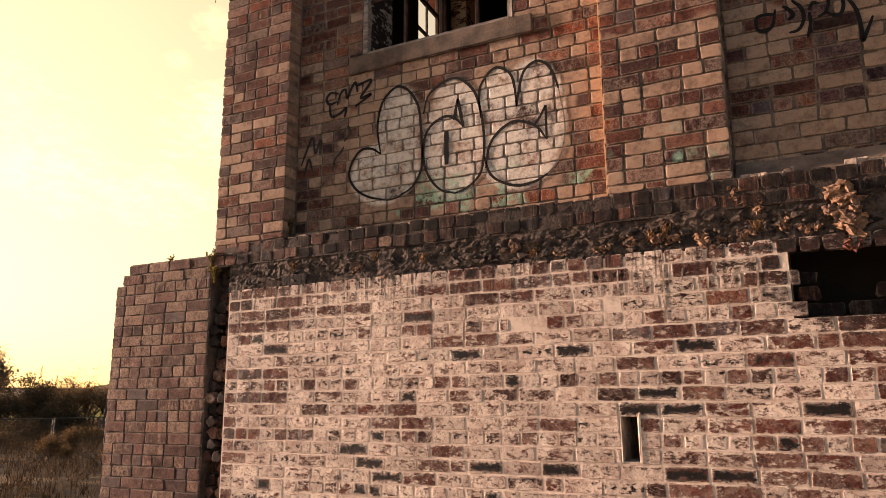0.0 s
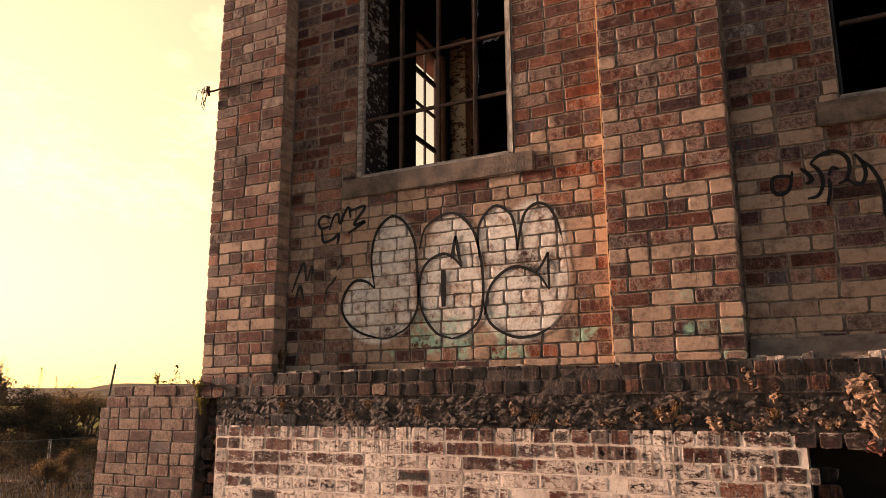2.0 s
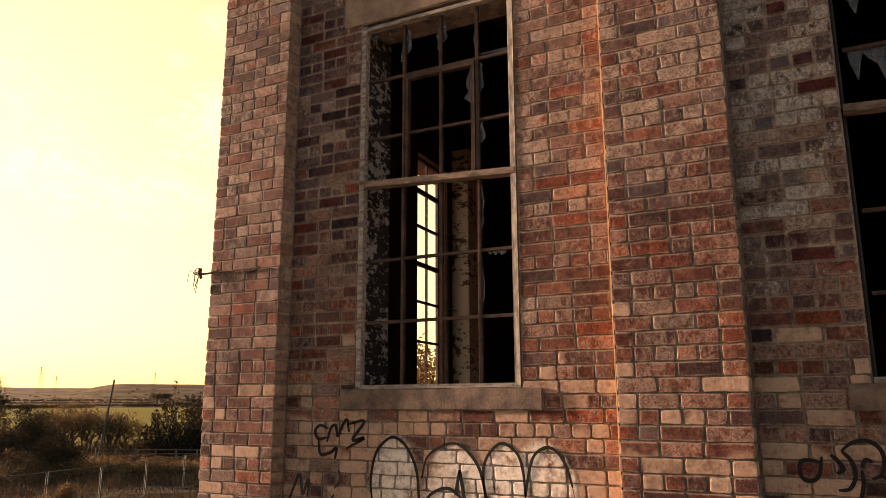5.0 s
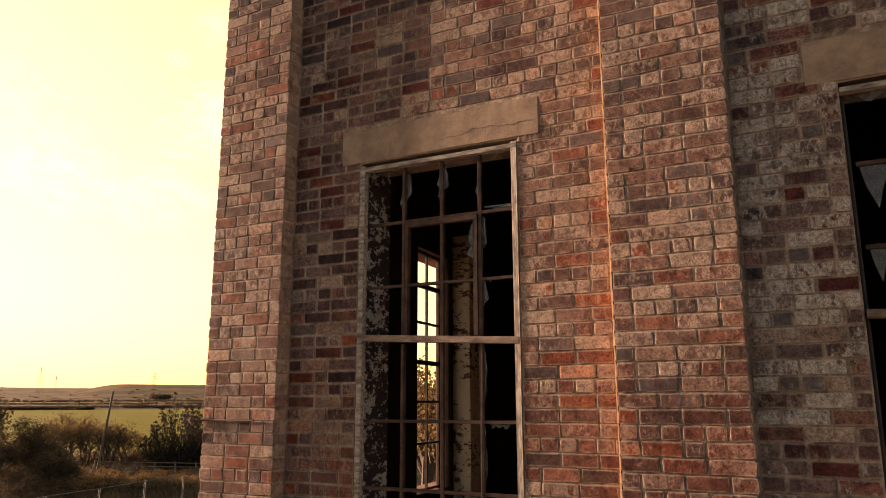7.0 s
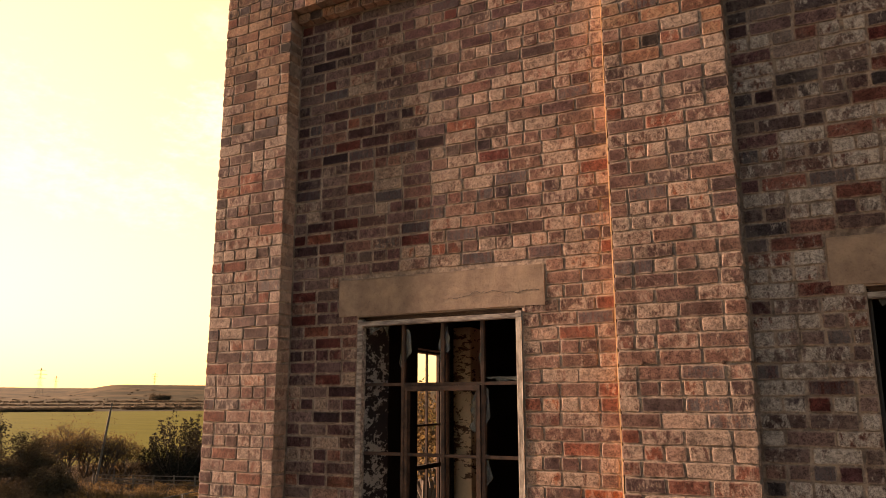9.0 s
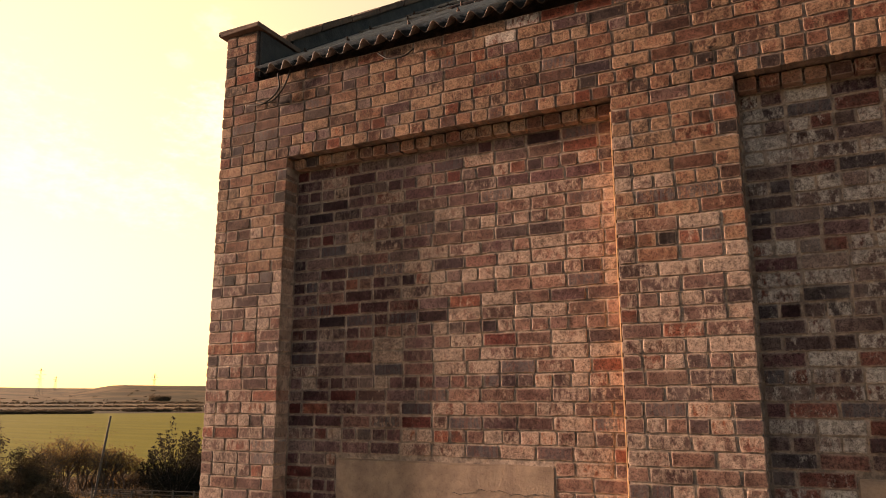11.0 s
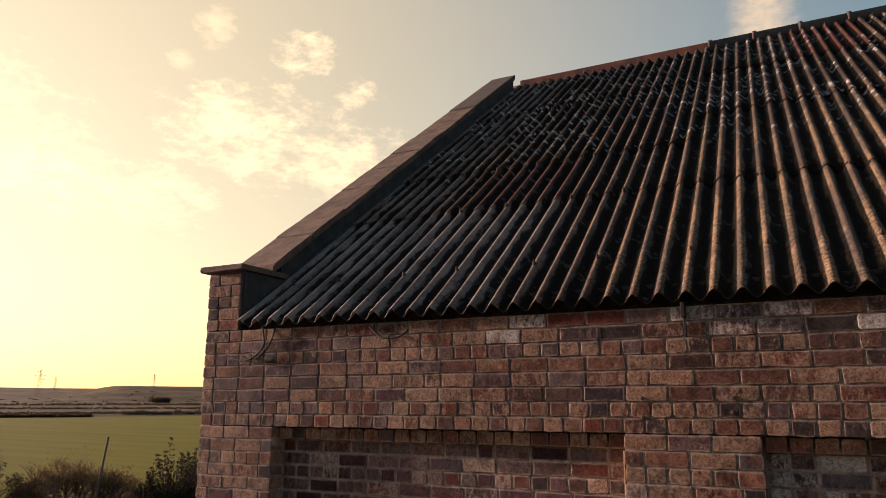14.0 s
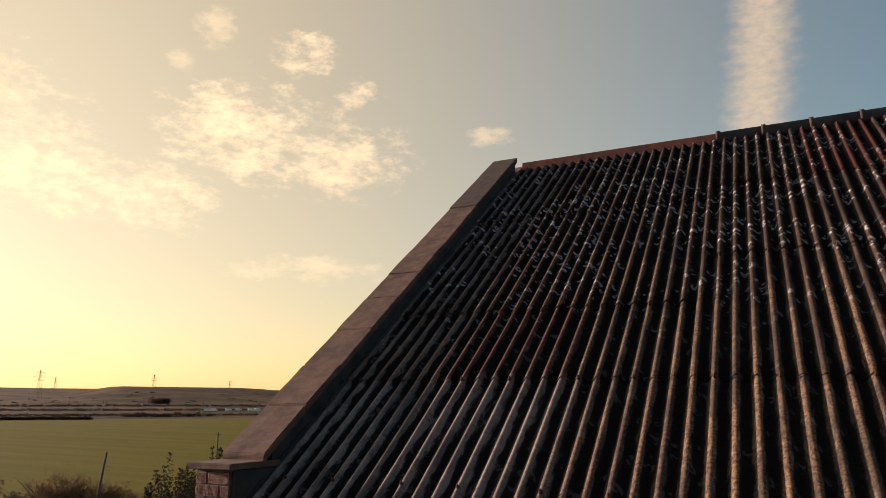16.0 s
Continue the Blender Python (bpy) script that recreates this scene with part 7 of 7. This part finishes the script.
# bricks of the next leaf, seen in the hole
build_bricks(plinth, [c for c in lay_courses(0.95, 1.50, 1.86, 2.25, 1.574 - LOW / 2, LOW, lambda i: False, rnd) if c[1] < 1.98 or c[0] < 1.03 or c[0] > 1.40], same("soot"), -0.06, 0.05, rnd, lambda u, z: True, 1.5, 0.02)
torn_holes += [(-0.05, 0.045, 1.99, 2.07), (0.03, 0.11, 1.91, 1.985), (-0.63, -0.40, 1.905, 1.99)]
build_bricks(plinth, list(c for c in lay_courses(-2.88, EAST, GROUND - 0.05, 2.29, 1.574 - LOW / 2, LOW, heads4(0), rnd, torn_holes) if c[1] < 2.2 or rnd.random() < 0.97), same("painted"), -0.147, 0.05, rnd, lambda u, z: u < 1.6 and z > 1.0, 0.8, 0.0004)


def ragged_end(cells):
    """The stub's outer end steps in at its head."""
    for u, z, w, h, i in cells:
        if u - w / 2 < -4.02 and z > 2.46:
            continue
        yield u, z, w, h, i


build_bricks(stub, list(ragged_end(lay_courses(-4.13, -3.085, GROUND - 0.05, 2.41, 2.361 - LOW / 2, LOW, heads4(0), rnd))), same("dull"), -0.14, 0.16, rnd, lambda u, z: z > 0.5, 0.8, 0.0009)
build_bricks(stub, list(lay_courses(-4.07, -3.085, 2.403, 2.50, 2.403, LOW, lambda i: False, rnd)), same("dull"), -0.14, 0.5, rnd, lambda u, z: True, 1.1, 0.004)
build_bricks(stub, list(lay_courses(-4.0, -3.085, 2.487, 2.585, 2.487, LOW, lambda i: False, rnd)), same("dull"), -0.14, 0.5, rnd, lambda u, z: True, 1.1, 0.004)
# toothed brick ends in the scar between stub and plinth
build_bricks(scar, [(u + rnd.uniform(-0.03, 0.03), z, w, h, i) for u, z, w, h, i in lay_courses(-3.08, -2.87, GROUND, 2.30, 1.574 - LOW / 2, LOW, lambda i: True, rnd)], lambda u, z, rnd: (M["dull"], M["dull_joined"], None) if rnd.random() < 0.5 else (M["soot"], M["soot_joined"], None), -0.105, 0.07, rnd, lambda u, z: z > 0.5, 2.2, 0.022)
